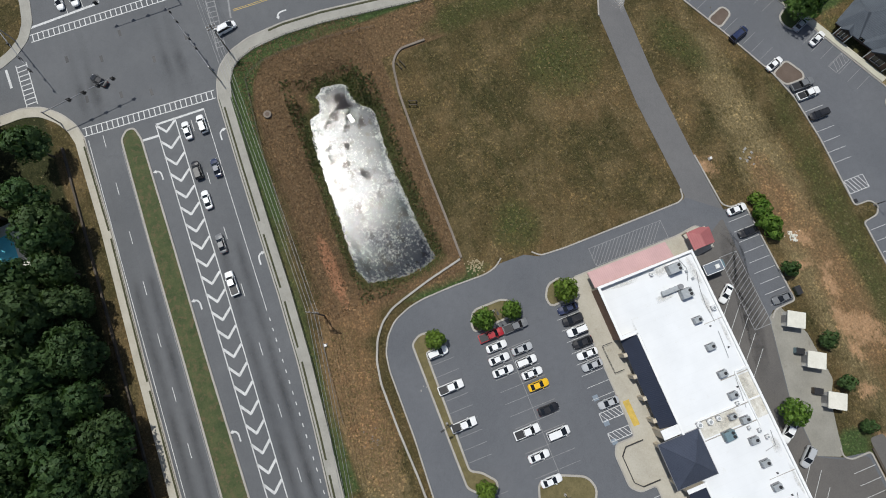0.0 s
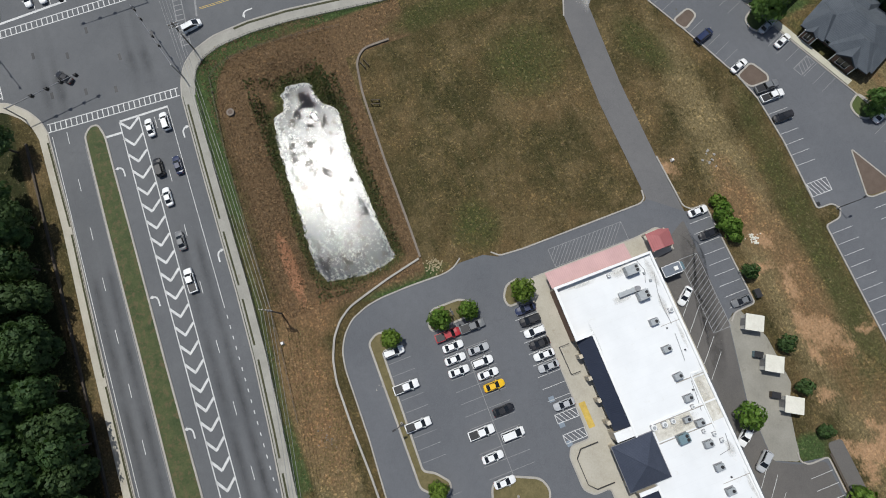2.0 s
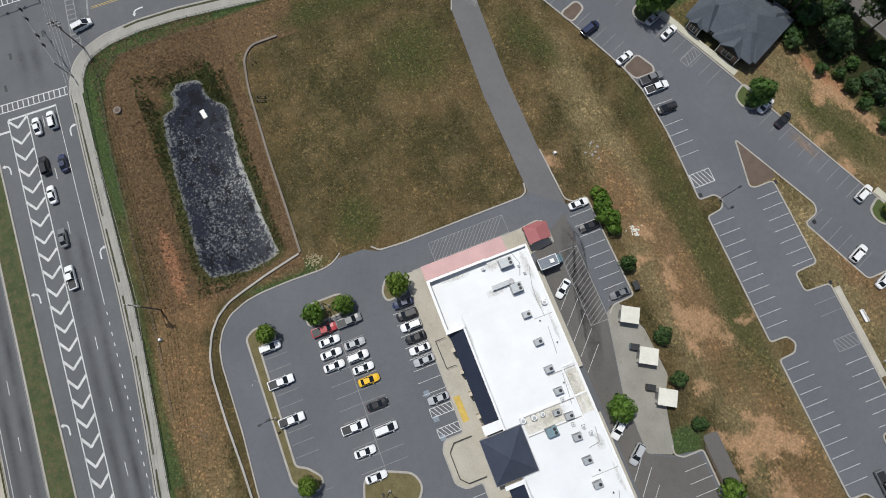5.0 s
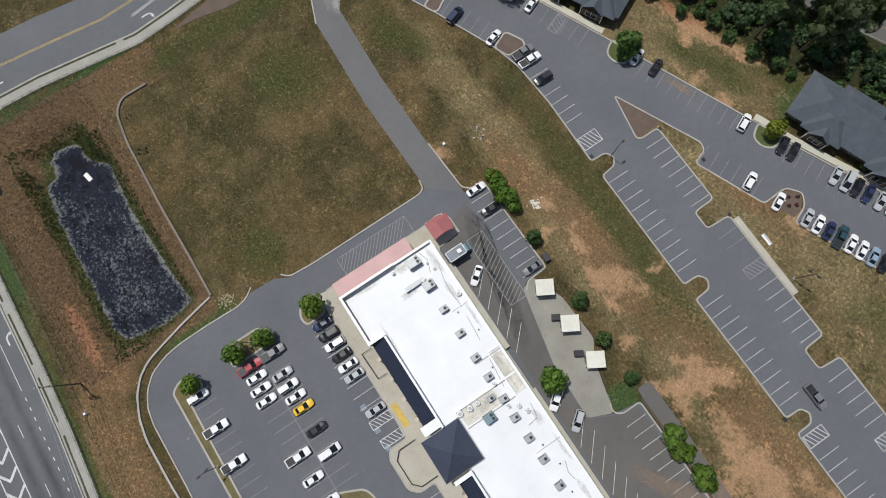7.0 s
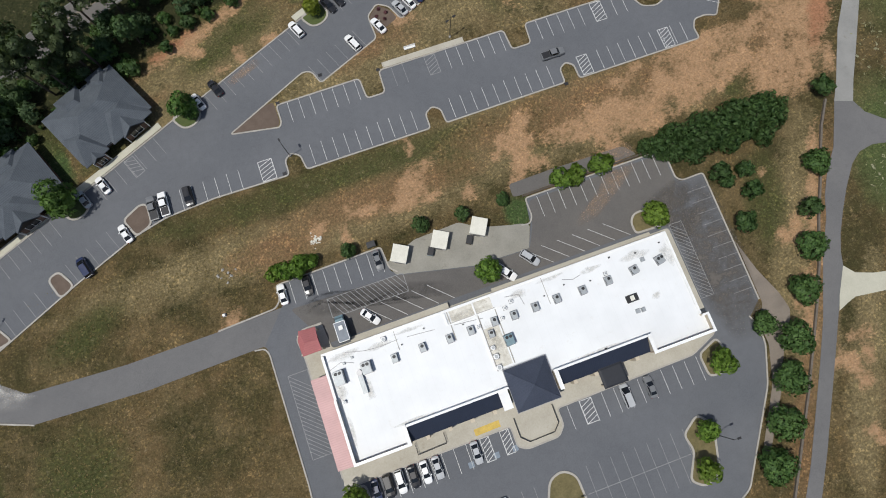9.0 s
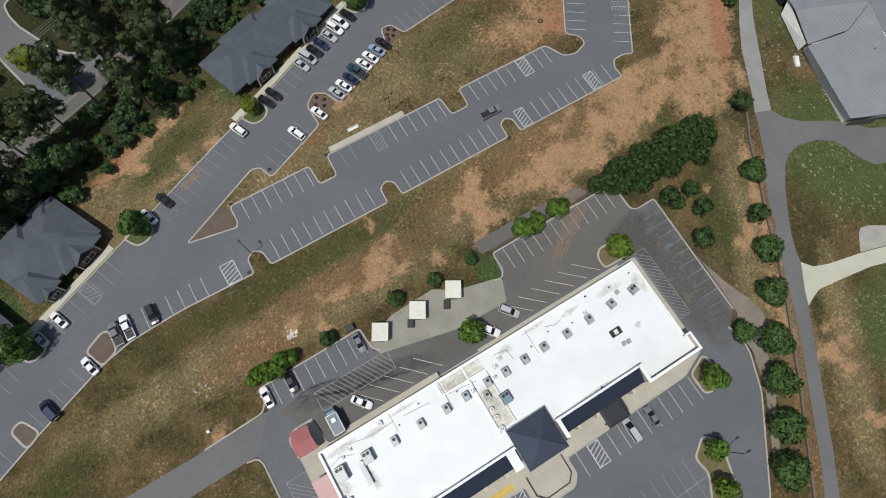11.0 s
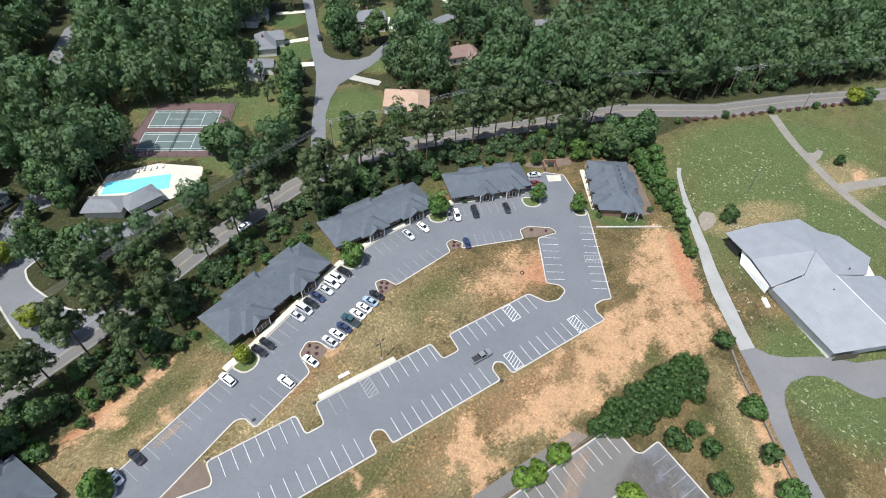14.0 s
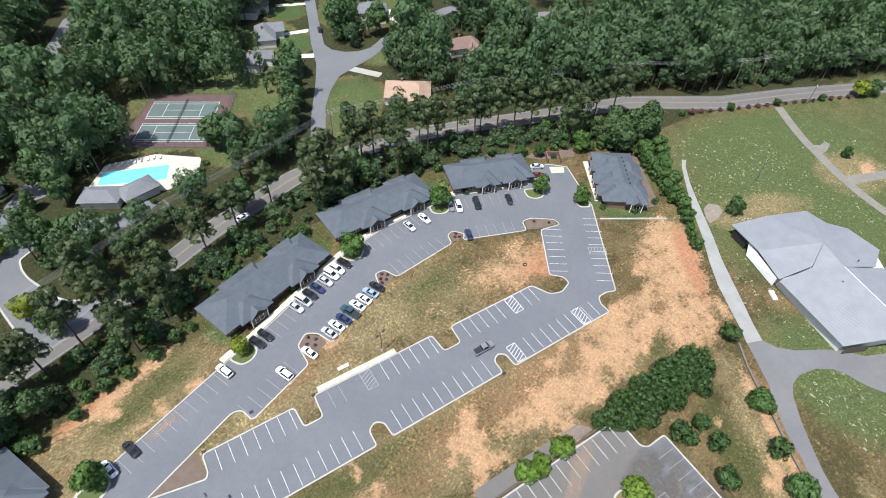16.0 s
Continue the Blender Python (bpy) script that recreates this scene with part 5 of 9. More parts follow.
stalls(north_lot, (-119.2, -4.3), tuple(u * S), 12, tuple(-w * 5.0), "faded")
stalls(north_lot, (-80.0, 12.4), tuple(u * S), 7, tuple(-w * 5.0), "faded")
stalls(north_lot, (-51.0, 25.2), tuple(u * S), 10, tuple(-w * 5.0), "faded")
stalls(north_lot, (-15.5, 39.6), tuple(u * S), 12, tuple(-w * 4.8), "faded")
stalls(north_lot, (-103.4, -15.2), tuple(u * S), 4, tuple(w * 5.0), "faded")
stalls(north_lot, (-88.2, -8.2), tuple(u * S), 5, tuple(w * 5.0), "faded")
stalls(north_lot, (-24.0, 19.4), tuple(u * S), 6, tuple(w * 5.0), "faded")
stalls(north_lot, (-0.3, 29.2), tuple(u * S), 7, tuple(w * 5.0), "faded")
e = Vector((0.985, 0.14))
stalls(north_lot, (24.0, 39.2), tuple(e * S), 7, tuple(Vector((-e.y, e.x)) * 4.8), "faded")
g = Vector((0.938, -0.345))
stalls(north_lot, (48.6, 40.3), tuple(g * S), 6, (1.6, 4.5), "faded")
stalls(north_lot, (51.5, 58.0), tuple(g * S), 9, (-1.6, -4.5), "faded")
stalls(north_lot, (19, 54.4), tuple(e * S), 9, (0.7, -4.8), "faded")
hatch(north_lot, (-72.5, 15.2), tuple(-w * 4.8), tuple(u * 2.4), 1.0, 1.3, "faded")

# store lot
stalls(store_lot, (-38.9, -68.7), (2.62, 0), 5, (0, -5.2))
stalls(store_lot, (-25.8, -68.7), (2.7, 0), 3, (0, -5.2))
hatch(store_lot, (-17.3, -73.6), (0, 4.9), (1.9, 0), 0.9, 1.2)
hatch(store_lot, (-12.9, -73.6), (0, 4.9), (1.9, 0), 0.9, 1.2)
bm = bmesh.new()
for x in (-20.6, -15.0, -10.9):
    box(bm, x - 0.6, x + 0.6, -73.5, -72.3, 0.0, 0.067)
solid("blue_bay", bm, "blue_paint", "faded blue painted squares in accessible bays", "road paint", kind="structure")
stalls(store_lot, (2.4, -68.6), (2.72, 0), 3, (0, -5.2))
hatch(store_lot, (5.2, -73.6), (0, 4.9), (2.6, 0), 0.9, 1.2)
stalls(store_lot, (10.3, -68.6), (2.75, 0), 9, (0, -5.2))
stalls(store_lot, (-39.9, -103.4), (2.72, 0), 9, (0, 5.2), "faded")
stalls(store_lot, (-40.0, -86.4), (2.72, 0), 12, (0, -5.2), "faded")
stalls(store_lot, (-40.0, -86.4), (2.72, 0), 12, (0, 5.2), "faded")
stripe(store_lot, (-43, -86.4), (-9.4, -86.4), 0.12, z=0.069, mat="faded")
stalls(store_lot, (1.6, -86.4), (2.72, 0), 9, (0, -5.2), "faded")
stalls(store_lot, (1.6, -86.4), (2.72, 0), 9, (0, 5.2), "faded")
stripe(store_lot, (0.0, -86.4), (23.0, -86.4), 0.12, z=0.069, mat="faded")
stalls(store_lot, (-10.0, -103.0), (2.72, 0), 10, (0, 5.2), "faded")
hatch(store_lot, (-51.1, -43.0), (0, -17.9), (4.3, 0), 0.95, 3.8, "faded", width=0.11)
hatch(store_lot, (38.8, -40.1), (0, -17.5), (3.0, 0), 0.95, 2.6, "faded", width=0.11)
stalls(store_lot, (51.0, -34.6), (0, -2.72), 10, (-5.0, 0), "faded")
# rear yard
stalls(rear_lot, (-45.0, -23.7), (2.55, 0), 9, (0, -5.0))
stalls(rear_lot, (13.3, -23.8), (2.6, 0), 12, (0, -5.0))
for k in range(5):
    x = -31.2 + 3.6 * k
    stripe(rear_lot, (x, -34.6), (x + 4.7, -39.2), z=0.074)
for k in range(6):
    x = 6.4 + 3.7 * k
    stripe(rear_lot, (x, -34.8), (x + 4.9, -39.2), z=0.074)
hatch(rear_lot, (-38.4, -30.2), (17.4, 0), (0, -4.2), 1.05, 2.6, "faded")
for o in rear_lot.children:
    o.location.z = 0.0755 + 0.002 * (o.name.startswith("hatch"))
for o in store_lot.children:
    if o.matrix_world.translation.x > 38:
        o.location.z += 0.020
# double yellow line and edge lines of the road behind the woods
far_marks = thing("far_road_marks", "white and yellow road paint", "road paint", kind="structure")
mid = [(-103, 43.4), (-76, 55.2), (-52, 63.8), (-32, 73.2), (-16, 81.2), (14, 91.7), (34, 95), (57, 94), (81, 87.7), (112, 78.5), (143.5, 70.2), (177, 51), (207.5, 41), (250, 24.2), (330, -8)]
for a, b in zip(mid, mid[1:]):
    a, b = Vector(a), Vector(b)
    nrm = Vector((-(b - a).y, (b - a).x)).normalized()
    for dd in (-0.18, 0.18):
        stripe(far_marks, a + nrm * dd, b + nrm * dd, 0.10, mat="faded_yellow", name="centre_line")
    for dd in (-3.4, 3.4):
        stripe(far_marks, a + nrm * dd, b + nrm * dd, 0.13, mat="faded", name="edge_line")
# ---- the store: a long white flat-roofed block ----
store = thing("store_building", "long white flat-roofed store with navy front roofs", "building")
RX0, RX1, RY0, RY1 = -42.3, 35.3, -64.3, -41.4
BX1 = 36.2
DECK, TOP, LOW, MID = 4.2, 5.8, 4.5, 5.0
FRONT_Y = -60.6


def wall_box(name, x0, x1, y0, y1, z0, z1, mat, label=""):
    bm = bmesh.new()
    box(bm, x0, x1, y0, y1, z0, z1)
    return part(name, bm, mat, store, label)


wall_box("rear_wall", RX0, RX1, RY1 - 0.35, RY1, 0.0, LOW - 0.12, "stucco")
wall_box("west_wall", RX0, RX0 + 0.35, -51.0, RY1 - 0.35, 0.0, MID - 0.12, "stucco")
wall_box("west_wall", RX0, RX0 + 0.35, RY0, -51.0, 0.0, TOP - 0.12, "stucco")
wall_box("east_wall", RX1 - 0.35, RX1, -60.2, RY1 - 0.35, 0.0, LOW - 0.12, "stucco")
wall_box("east_wall", BX1 - 0.35, BX1, RY0, -60.5, 0.0, TOP - 0.12, "stucco")
wall_box("return_wall", RX1 - 0.35, BX1, -60.5, -60.2, 0.0, TOP - 0.12, "stucco")
wall_box("shop_front", RX0 + 0.35, RX1 - 0.35, FRONT_Y - 0.4, FRONT_Y, 0.0, DECK - 0.4, "brick", "brown brick shop front")
# brown masonry front; the dark brick colour also carries the wall's shade
for x0, x1 in ((RX0 + 0.35, -30.4), (23.0, BX1 - 0.35)):
    wall_box("front_wall", x0, x1, RY0, RY0 + 0.4, 0.0, TOP - 0.12, "brick", "dark brown brick front wall")
for x in (-30.7, 22.7):
    wall_box("return_wall", x - 0.3, x + 0.3, RY0 + 0.4, FRONT_Y - 0.4, 0.0, TOP - 0.12, "stucco")
# roof decks
bm = bmesh.new()
box(bm, RX0 + 0.35, RX1 - 0.35, FRONT_Y, RY1 - 0.35, DECK - 0.3, DECK)
box(bm, RX0 + 0.35, -30.4, RY0 + 0.4, FRONT_Y, DECK - 0.3, DECK)
box(bm, 23.0, BX1 - 0.35, RY0 + 0.4, FRONT_Y, DECK - 0.3, DECK)
part("roof", bm, "membrane", store, "white membrane roof with grey stains")
# copings along every edge of the roof
for x0, x1, y0, y1, z in ((RX0 - 0.08, RX1 + 0.08, RY1 - 0.45, RY1 + 0.08, LOW), (RX0 - 0.08, RX0 + 0.45, -51.0, RY1 - 0.45, MID), (RX0 - 0.08, RX0 + 0.45, RY0 + 0.5, -51.0, TOP), (RX1 - 0.45, RX1 + 0.08, -60.2, RY1 - 0.45, LOW), (BX1 - 0.45, BX1 + 0.08, RY0 + 0.5, -60.2, TOP),
                          (RX1 - 0.5, BX1 - 0.45, -60.6, -60.2, TOP), (RX0 - 0.08, -30.3, RY0 - 0.08, RY0 + 0.5, TOP), (22.3, BX1 + 0.08, RY0 - 0.08, RY0 + 0.5, TOP),
                          (-30.4, -8.4, FRONT_Y - 0.1, FRONT_Y + 0.35, TOP), (1.4, 22.4, FRONT_Y - 0.1, FRONT_Y + 0.35, TOP), (-31.1, -30.3, RY0 + 0.5, FRONT_Y + 0.35, TOP), (22.3, 23.1, RY0 + 0.5, FRONT_Y + 0.35, TOP)):
    wall_box("coping", x0, x1, y0, y1, z - 0.12, z, "parapet")
for x0, x1 in ((-30.4, -8.4), (1.4, 22.4)):
    wall_box("parapet_wall", x0, x1, FRONT_Y, FRONT_Y + 0.3, DECK, TOP - 0.12, "parapet")
# a raised ridge across the roof where two halves of the block meet, and a lower rear annex
wall_box("roof_ridge", -9.55, -9.2, -56.5, -41.866, DECK, DECK + 0.22, "parapet", "raised grey roof seam")
wall_box("roof_divider", -15.8, -15.5, -44.5, -41.866, DECK, DECK + 0.3, "parapet")
wall_box("roof_divider", -15.5, -4.0, -44.7, -44.4, DECK, DECK + 0.3, "parapet")
wall_box("stained_deck", -14.6, -5.4, -44.2, -41.866, DECK, DECK + 0.03, "stained_membrane", "tan stained roof patch")
wall_box("stained_deck", -8.9, -5.6, -56.3, -47.9, DECK, DECK + 0.012, "stained_membrane", "cream stained roof patch")
for x0, x1, y0, y1 in ((-15.0, -5.2, -44.45, -44.25), (-15.1, -14.9, -48.0, -41.86), (-9.15, -8.95, -56.4, -44.5), (-5.3, -5.1, -56.4, -44.5), (-26.8, -26.7, -46, -41.86), (6.2, 6.3, -47.6, -41.86)):
    wall_box("roof_seam", x0, x1, y0, y1, DECK, DECK + 0.07, "gravel", "grey weathered roof seam")

# navy sloping roofs over the recessed shop fronts, and the piers under them
for x0, x1 in ((-30.3, -9.2), (2.0, 22.3)):
    bm = bmesh.new()
    v = [bm.verts.new(p) for p in ((x0, FRONT_Y - 0.12, 5.55), (x1, FRONT_Y - 0.12, 5.55), (x1, -63.9, 3.7), (x0, -63.9, 3.7), (x0, FRONT_Y - 0.12, 5.35), (x1, FRONT_Y - 0.12, 5.35), (x1, -63.9, 3.5), (x0, -63.9, 3.5))]
    for f in ((0, 1, 2, 3), (7, 6, 5, 4), (0, 4, 5, 1), (2, 6, 7, 3), (1, 5, 6, 2), (0, 3, 7, 4)):
        bm.faces.new([v[i] for i in f])
    part("front_roof", bm, "navy", store, "navy seamed metal roof")
    n = 4
    for k in range(n):
        x = x0 + (x1 - x0) * (k + 0.7) / (n + 0.4)
        wall_box("pier", x - 0.4, x + 0.4, -64.6, -63.85, 0.15, 4.0, "stucco")
    for k in range(6):
        x = x0 + (x1 - x0) * (k + 0.5) / 6
        bm = bmesh.new()
        box(bm, x - 1.2, x + 1.2, FRONT_Y - 0.46, FRONT_Y - 0.38, 0.4, 3.0)
        part("shop_window", bm, "glass", store, "dark tinted shop window")
bm = bmesh.new()
box(bm, 10.4, 15.7, -67.7, -63.5, 3.7, 3.95)
box(bm, 10.5, 15.6, -67.6, -63.6, 3.95, 4.1, taper=0.15)
part("entrance_canopy", bm, "awning", store, "black flat entrance canopy")
for x in (10.8, 15.2):
    wall_box("canopy_post", x, x + 0.3, -67.4, -67.1, 0.15, 3.72, "stucco")

# the pyramid-roofed entrance pavilion
PX0, PX1, PY0, PY1 = -8.2, 1.1, -65.9, -57.0
bm = bmesh.new()
apex = ((PX0 + PX1) / 2, (PY0 + PY1) / 2, 8.4)
ring = [bm.verts.new(p) for p in ((PX0, PY0, 4.9), (PX1, PY0, 4.9), (PX1, PY1, 4.9), (PX0, PY1, 4.9))]
low = [bm.verts.new((v.co.x, v.co.y, 4.6)) for v in ring]
tip = bm.verts.new(apex)
for i in range(4):
    j = (i + 1) % 4
    bm.faces.new((ring[i], ring[j], tip))
    bm.faces.new((low[i], low[j], ring[j], ring[i]))
bm.faces.new(low[::-1])
wall_box("pavilion_wall", PX0 + 0.15, PX1 - 0.15, FRONT_Y + 0.36, PY1 - 0.15, DECK, 4.6, "parapet")
part("pavilion_roof", bm, "navy_hip", store, "navy blue pyramid roof")
bm = bmesh.new()
for corner in ((PX0, PY0, 4.93), (PX1, PY0, 4.93), (PX1, PY1, 4.93), (PX0, PY1, 4.93)):
    tube(bm, corner, apex, 0.07, 0.07, 6)
part("hip_cap", bm, "navy_hip", store)
for x0, x1, y0, y1 in ((PX0 - 0.12, PX0, PY0, PY1), (PX1, PX1 + 0.12, PY0, PY1), (PX0 - 0.12, PX1 + 0.12, PY1, PY1 + 0.14), (PX0 - 0.12, PX1 + 0.12, PY0 - 0.12, PY0)):
    wall_box("gutter", x0, x1, y0, y1, 4.62, 4.82, "steel")
for x in (PX0 + 0.4, PX1 - 1.2):
    for y in (PY0 + 0.4, PY0 + 4.6):
        wall_box("pier", x, x + 0.8, y, y + 0.8, 0.15, 4.62, "stucco")
wall_box("side_wing", -10.6, -8.9, -64.4, -60.4, 0.15, 5.5, "stucco")
wall_box("wing_cap", -10.75, -8.75, -64.5, -60.3, 5.5, 5.62, "parapet")
wall_box("side_wing", 1.55, 2.2, -64.4, -60.4, 0.15, 5.5, "stucco")
wall_box("wing_cap", 1.5, 2.35, -64.5, -60.3, 5.5, 5.62, "parapet")

# red lean-to roof along the west side and the hip over its end
bm = bmesh.new()
v = [bm.verts.new(p) for p in ((RX0 - 0.02, -64.4, 4.3), (RX0 - 0.02, -45.6, 4.3), (RX0 - 3.8, -45.6, 3.4), (RX0 - 3.8, -64.4, 3.4), (RX0 - 0.02, -64.4, 4.15), (RX0 - 0.02, -45.6, 4.15), (RX0 - 3.8, -45.6, 3.25), (RX0 - 3.8, -64.4, 3.25))]
for f in ((0, 3, 2, 1), (4, 5, 6, 7), (0, 1, 5, 4), (2, 3, 7, 6), (1, 2, 6, 5), (0, 4, 7, 3)):
    bm.faces.new([v[i] for i in f])
part("side_roof", bm, "red_metal", store, "sun-faded red ribbed metal lean-to")
for y in (-63.6, -58.2, -52.8, -47.9):
    wall_box("roof_post", RX0 - 3.5, RX0 - 3.25, y, y + 0.25, 0.15, 3.3, "stucco")
bm = bmesh.new()
y0, y1, x0, x1 = -40.4, -35.3, -46.2, -42.0
ridge = [bm.verts.new((-44.8, -38.0, 4.2)), bm.verts.new((x1, -38.0, 4.2))]
eave = [bm.verts.new(p) for p in ((x0, y0, 3.2), (x1, y0, 3.2), (x1, y1, 3.2), (x0 + 0.6, y1 + 0.3, 3.2), (x0 - 0.1, -37.0, 3.2))]
bm.faces.new((eave[0], eave[1], ridge[1], ridge[0]))
bm.faces.new((eave[1], eave[2], ridge[1]))
bm.faces.new((eave[2], eave[3], ridge[0], ridge[1]))
bm.faces.new((eave[3], eave[4], ridge[0]))
bm.faces.new((eave[4], eave[0], ridge[0]))
bm.faces.new(eave[::-1])
part("corner_roof", bm, "red_hip", store, "sun-faded red hipped canopy roof")
for x, y in ((-46.2, -40.0), (-46.0, -36.0), (-42.0, -35.8), (-42.0, -40.0)):
    wall_box("roof_post", x - 0.15, x + 0.15, y - 0.15, y + 0.15, 0.15, 3.25, "stucco")
wall_box("loading_dock", -36.0, -14.0, -41.4, -39.7, 0.0, 1.1, "concrete", "pale concrete loading dock")
wall_box("loading_dock", -4.0, 33.6, -41.4, -40.1, 0.0, 0.9, "concrete", "pale concrete rear ledge")
for x in (-30, -24.5, -12, 4, 12, 22):
    bm = bmesh.new()
    box(bm, x - 0.6, x + 0.6, RY1, RY1 + 0.06, 1.1, 3.3)
    part("rear_door", bm, "steel", store, "grey steel rear door")

# things on the roof
def roof_unit(x, y, sx, sy, h, mat="hvac", turn=0.0, fans=1):
    t = thing("rooftop_unit", "boxy grey rooftop air-conditioning unit on white roof", "air conditioner", "rooftop units", at=pose(x, y, DECK, 0, 0, turn))
    bm = bmesh.new()
    box(bm, -sx / 2 - 0.1, sx / 2 + 0.1, -sy / 2 - 0.1, sy / 2 + 0.1, 0, 0.3)
    part("base_frame", bm, "steel", t)
    bm = bmesh.new()
    box(bm, -sx / 2, sx / 2, -sy / 2, sy / 2, 0.3, 0.3 + h)
    bmesh.ops.bevel(bm, geom=bm.edges[:], offset=0.05, segments=1, affect="EDGES")
    part("housing", bm, mat, t)
    for k in range(fans):
        bm = bmesh.new()
        fx, fy = (k - (fans - 1) / 2) * 0.8, sy / 2 - 0.55
        tube(bm, (fx, fy, 0.28 + h), (fx, fy, 0.42 + h), 0.34, 0.34, 14)
        part("fan", bm, "dark", t)
    bm = bmesh.new()
    for k in range(4):
        box(bm, -sx / 2 - 0.03, -sx / 2, -sy / 2 + 0.2 + k * 0.3, -sy / 2 + 0.35 + k * 0.3, 0.5, h)
    part("louvre", bm, "dark", t)
    return t


roof_unit(-40.0, -47.1, 2.0, 2.9, 1.5, "hvac", 0, 2)
roof_unit(-34.2, -47.0, 2.0, 2.4, 1.4, "hvac", 0, 2)
for k, x in enumerate((-28.2, -22.1, -16.2, -11.5, -6.2, -1.9, 2.9, 7.8, 13.6, 19.5)):
    roof_unit(x, -47.15 + 0.1 * math.sin(k * 2.1), 1.25, 1.75, 0.95, "hvac", 2 * math.sin(k), 1)
roof_unit(25.6, -46.9, 1.5, 1.7, 0.95, "hvac", 8, 1)
roof_unit(31.6, -46.7, 1.6, 1.8, 0.95, "hvac", 10, 2)
roof_unit(-4.7, -51.6, 1.8, 2.3, 1.3, "hvac_teal", 2, 2)
roof_unit(-7.7, -49.2, 1.0, 1.5, 0.8, "hvac", 0, 1)
duct = thing("roof_duct", "long grey sheet-metal duct on the white roof", "duct", at=pose(-35.9, -49.6, DECK))
bm = bmesh.new()
box(bm, -0.5, 0.5, -2.2, 1.6, 0.25, 0.9)
part("duct_run", bm, "hvac", duct)
bm = bmesh.new()
tube(bm, (0, 2.1, 0), (0, 2.1, 1.1), 0.6, 0.6, 14)
part("fan_cowl", bm, "steel", duct)
for y in (-1.8, 0.0, 1.3):
    bm = bmesh.new()
    box(bm, -0.6, 0.6, y - 0.08, y + 0.08, 0, 0.26)
    part("duct_stand", bm, "steel", duct)


def turret(x, y, r, h):
    t = thing("roof_exhaust", "round pale exhaust fan on a stained roof", "roof vent", "roof exhausts", at=pose(x, y, DECK))
    bm = bmesh.new()
    box(bm, -r, r, -r, r, 0, 0.35)
    part("curb", bm, "steel", t)
    bm = bmesh.new()
    tube(bm, (0, 0, 0.35), (0, 0, 0.35 + h), r * 1.05, r * 0.9, 16)
    part("drum", bm, "parapet", t)
    bm = bmesh.new()
    tube(bm, (0, 0, 0.36 + h), (0, 0, 0.45 + h), r * 0.6, r * 0.5, 14)
    part("cap", bm, "hvac", t)


for x, y, r in ((-8.4, -52.0, 0.5), (-8.4, -53.9, 0.6), (-8.6, -56.2, 0.62), (-29.2, -42.7, 0.55), (-40.6, -52.0, 0.4), (-3.2, -45.2, 0.4), (-1.5, -44.3, 0.42), (19.6, -45.6, 0.4), (-9.6, -47.0, 0.4), (-4.4, -47.0, 0.35)):
    turret(x, y, r, 0.45)
hatch_box = thing("roof_skylight", "dark-framed square skylight set in the white roof", "skylight", at=pose(22.9, -52.3, DECK))
bm = bmesh.new()
box(bm, -1.3, 1.3, -0.8, 0.8, 0, 0.35)
part("skylight_frame", bm, "dark", hatch_box)
bm = bmesh.new()
box(bm, -0.45, 0.45, -0.5, 0.5, 0.35, 0.48)
part("skylight_dome", bm, "cream", hatch_box)
for x, y, s in ((23.0, -55.2, 0.5), (24.2, -55.3, 0.5), (28.3, -45.4, 0.5), (-20.6, -43.4, 0.15), (-26.0, -45.0, 0.15), (-12.6, -45.4, 0.15), (5.6, -45.6, 0.15), (10.4, -44.8, 0.15), (16, -45.9, 0.15), (27.4, -43.6, 0.15), (-36.5, -44.0, 0.3), (-38.4, -44.6, 0.3), (33.1, -43.2, 0.15), (13.6, -60.1, 0.2), (21.7, -42.6, 0.2)):
    bm = bmesh.new()
    box(bm, x - s, x + s, y - s, y + s, DECK, DECK + 0.4 + 0.3 * s, taper=0.3)
    solid("roof_vent", bm, "hvac" if s > 0.2 else "dark", "small metal vent standing on the white roof", "roof vent", "small roof vents")
# plaza, planter and yellow kerb patch in front
bm = bmesh.new()
prism(bm, rounded([(-9.1, -67.0), (-9.1, -71.2), (-7.6, -72.6), (-2.0, -72.5), (-0.6, -71.1), (-0.6, -67.0)], 0.5), 0.1, 0.20)
solid("plaza_slab", bm, "concrete", "tan concrete plaza slab before the entrance", "pavement", kind="structure")
bm = bmesh.new()
ribbon(bm, [(-9.15, -67.2), (-9.15, -71.2), (-7.6, -72.65), (-2.0, -72.55), (-0.55, -71.1), (-0.55, -67.2)], 0.05, 0.05, 0.1, 0.75)
solid("plaza_rail_wall", bm, "dark", "low dark rail round the plaza", "railing", kind="structure")
bm = bmesh.new()
prism(bm, [(-17.8, -66.5), (-12.2, -66.4), (-12.2, -67.8), (-17.8, -67.9)], 0.1, 0.197)
solid("yellow_patch", bm, "yellow_line", "worn yellow paint on the walkway", "road paint", kind="structure")
patio = thing("patio_fence", "low dark iron fence round a shaded patio", "fence")
for a, b in (((-30.2, -64.9), (-30.2, -67.2)), ((-30.2, -67.2), (-23.9, -67.0)), ((-23.9, -67.0), (-23.9, -64.9))):
    bm = bmesh.new()
    for z in (0.5, 1.15):
        tube(bm, (*a, z), (*b, z), 0.04, 0.04, 5)
    n = max(2, int((Vector(b) - Vector(a)).length / 0.8))
    for k in range(n + 1):
        p = Vector(a) + (Vector(b) - Vector(a)) * k / n
        tube(bm, (*p, 0.15), (*p, 1.2), 0.035, 0.035, 5)
    part("fence_panel", bm, "dark", patio)
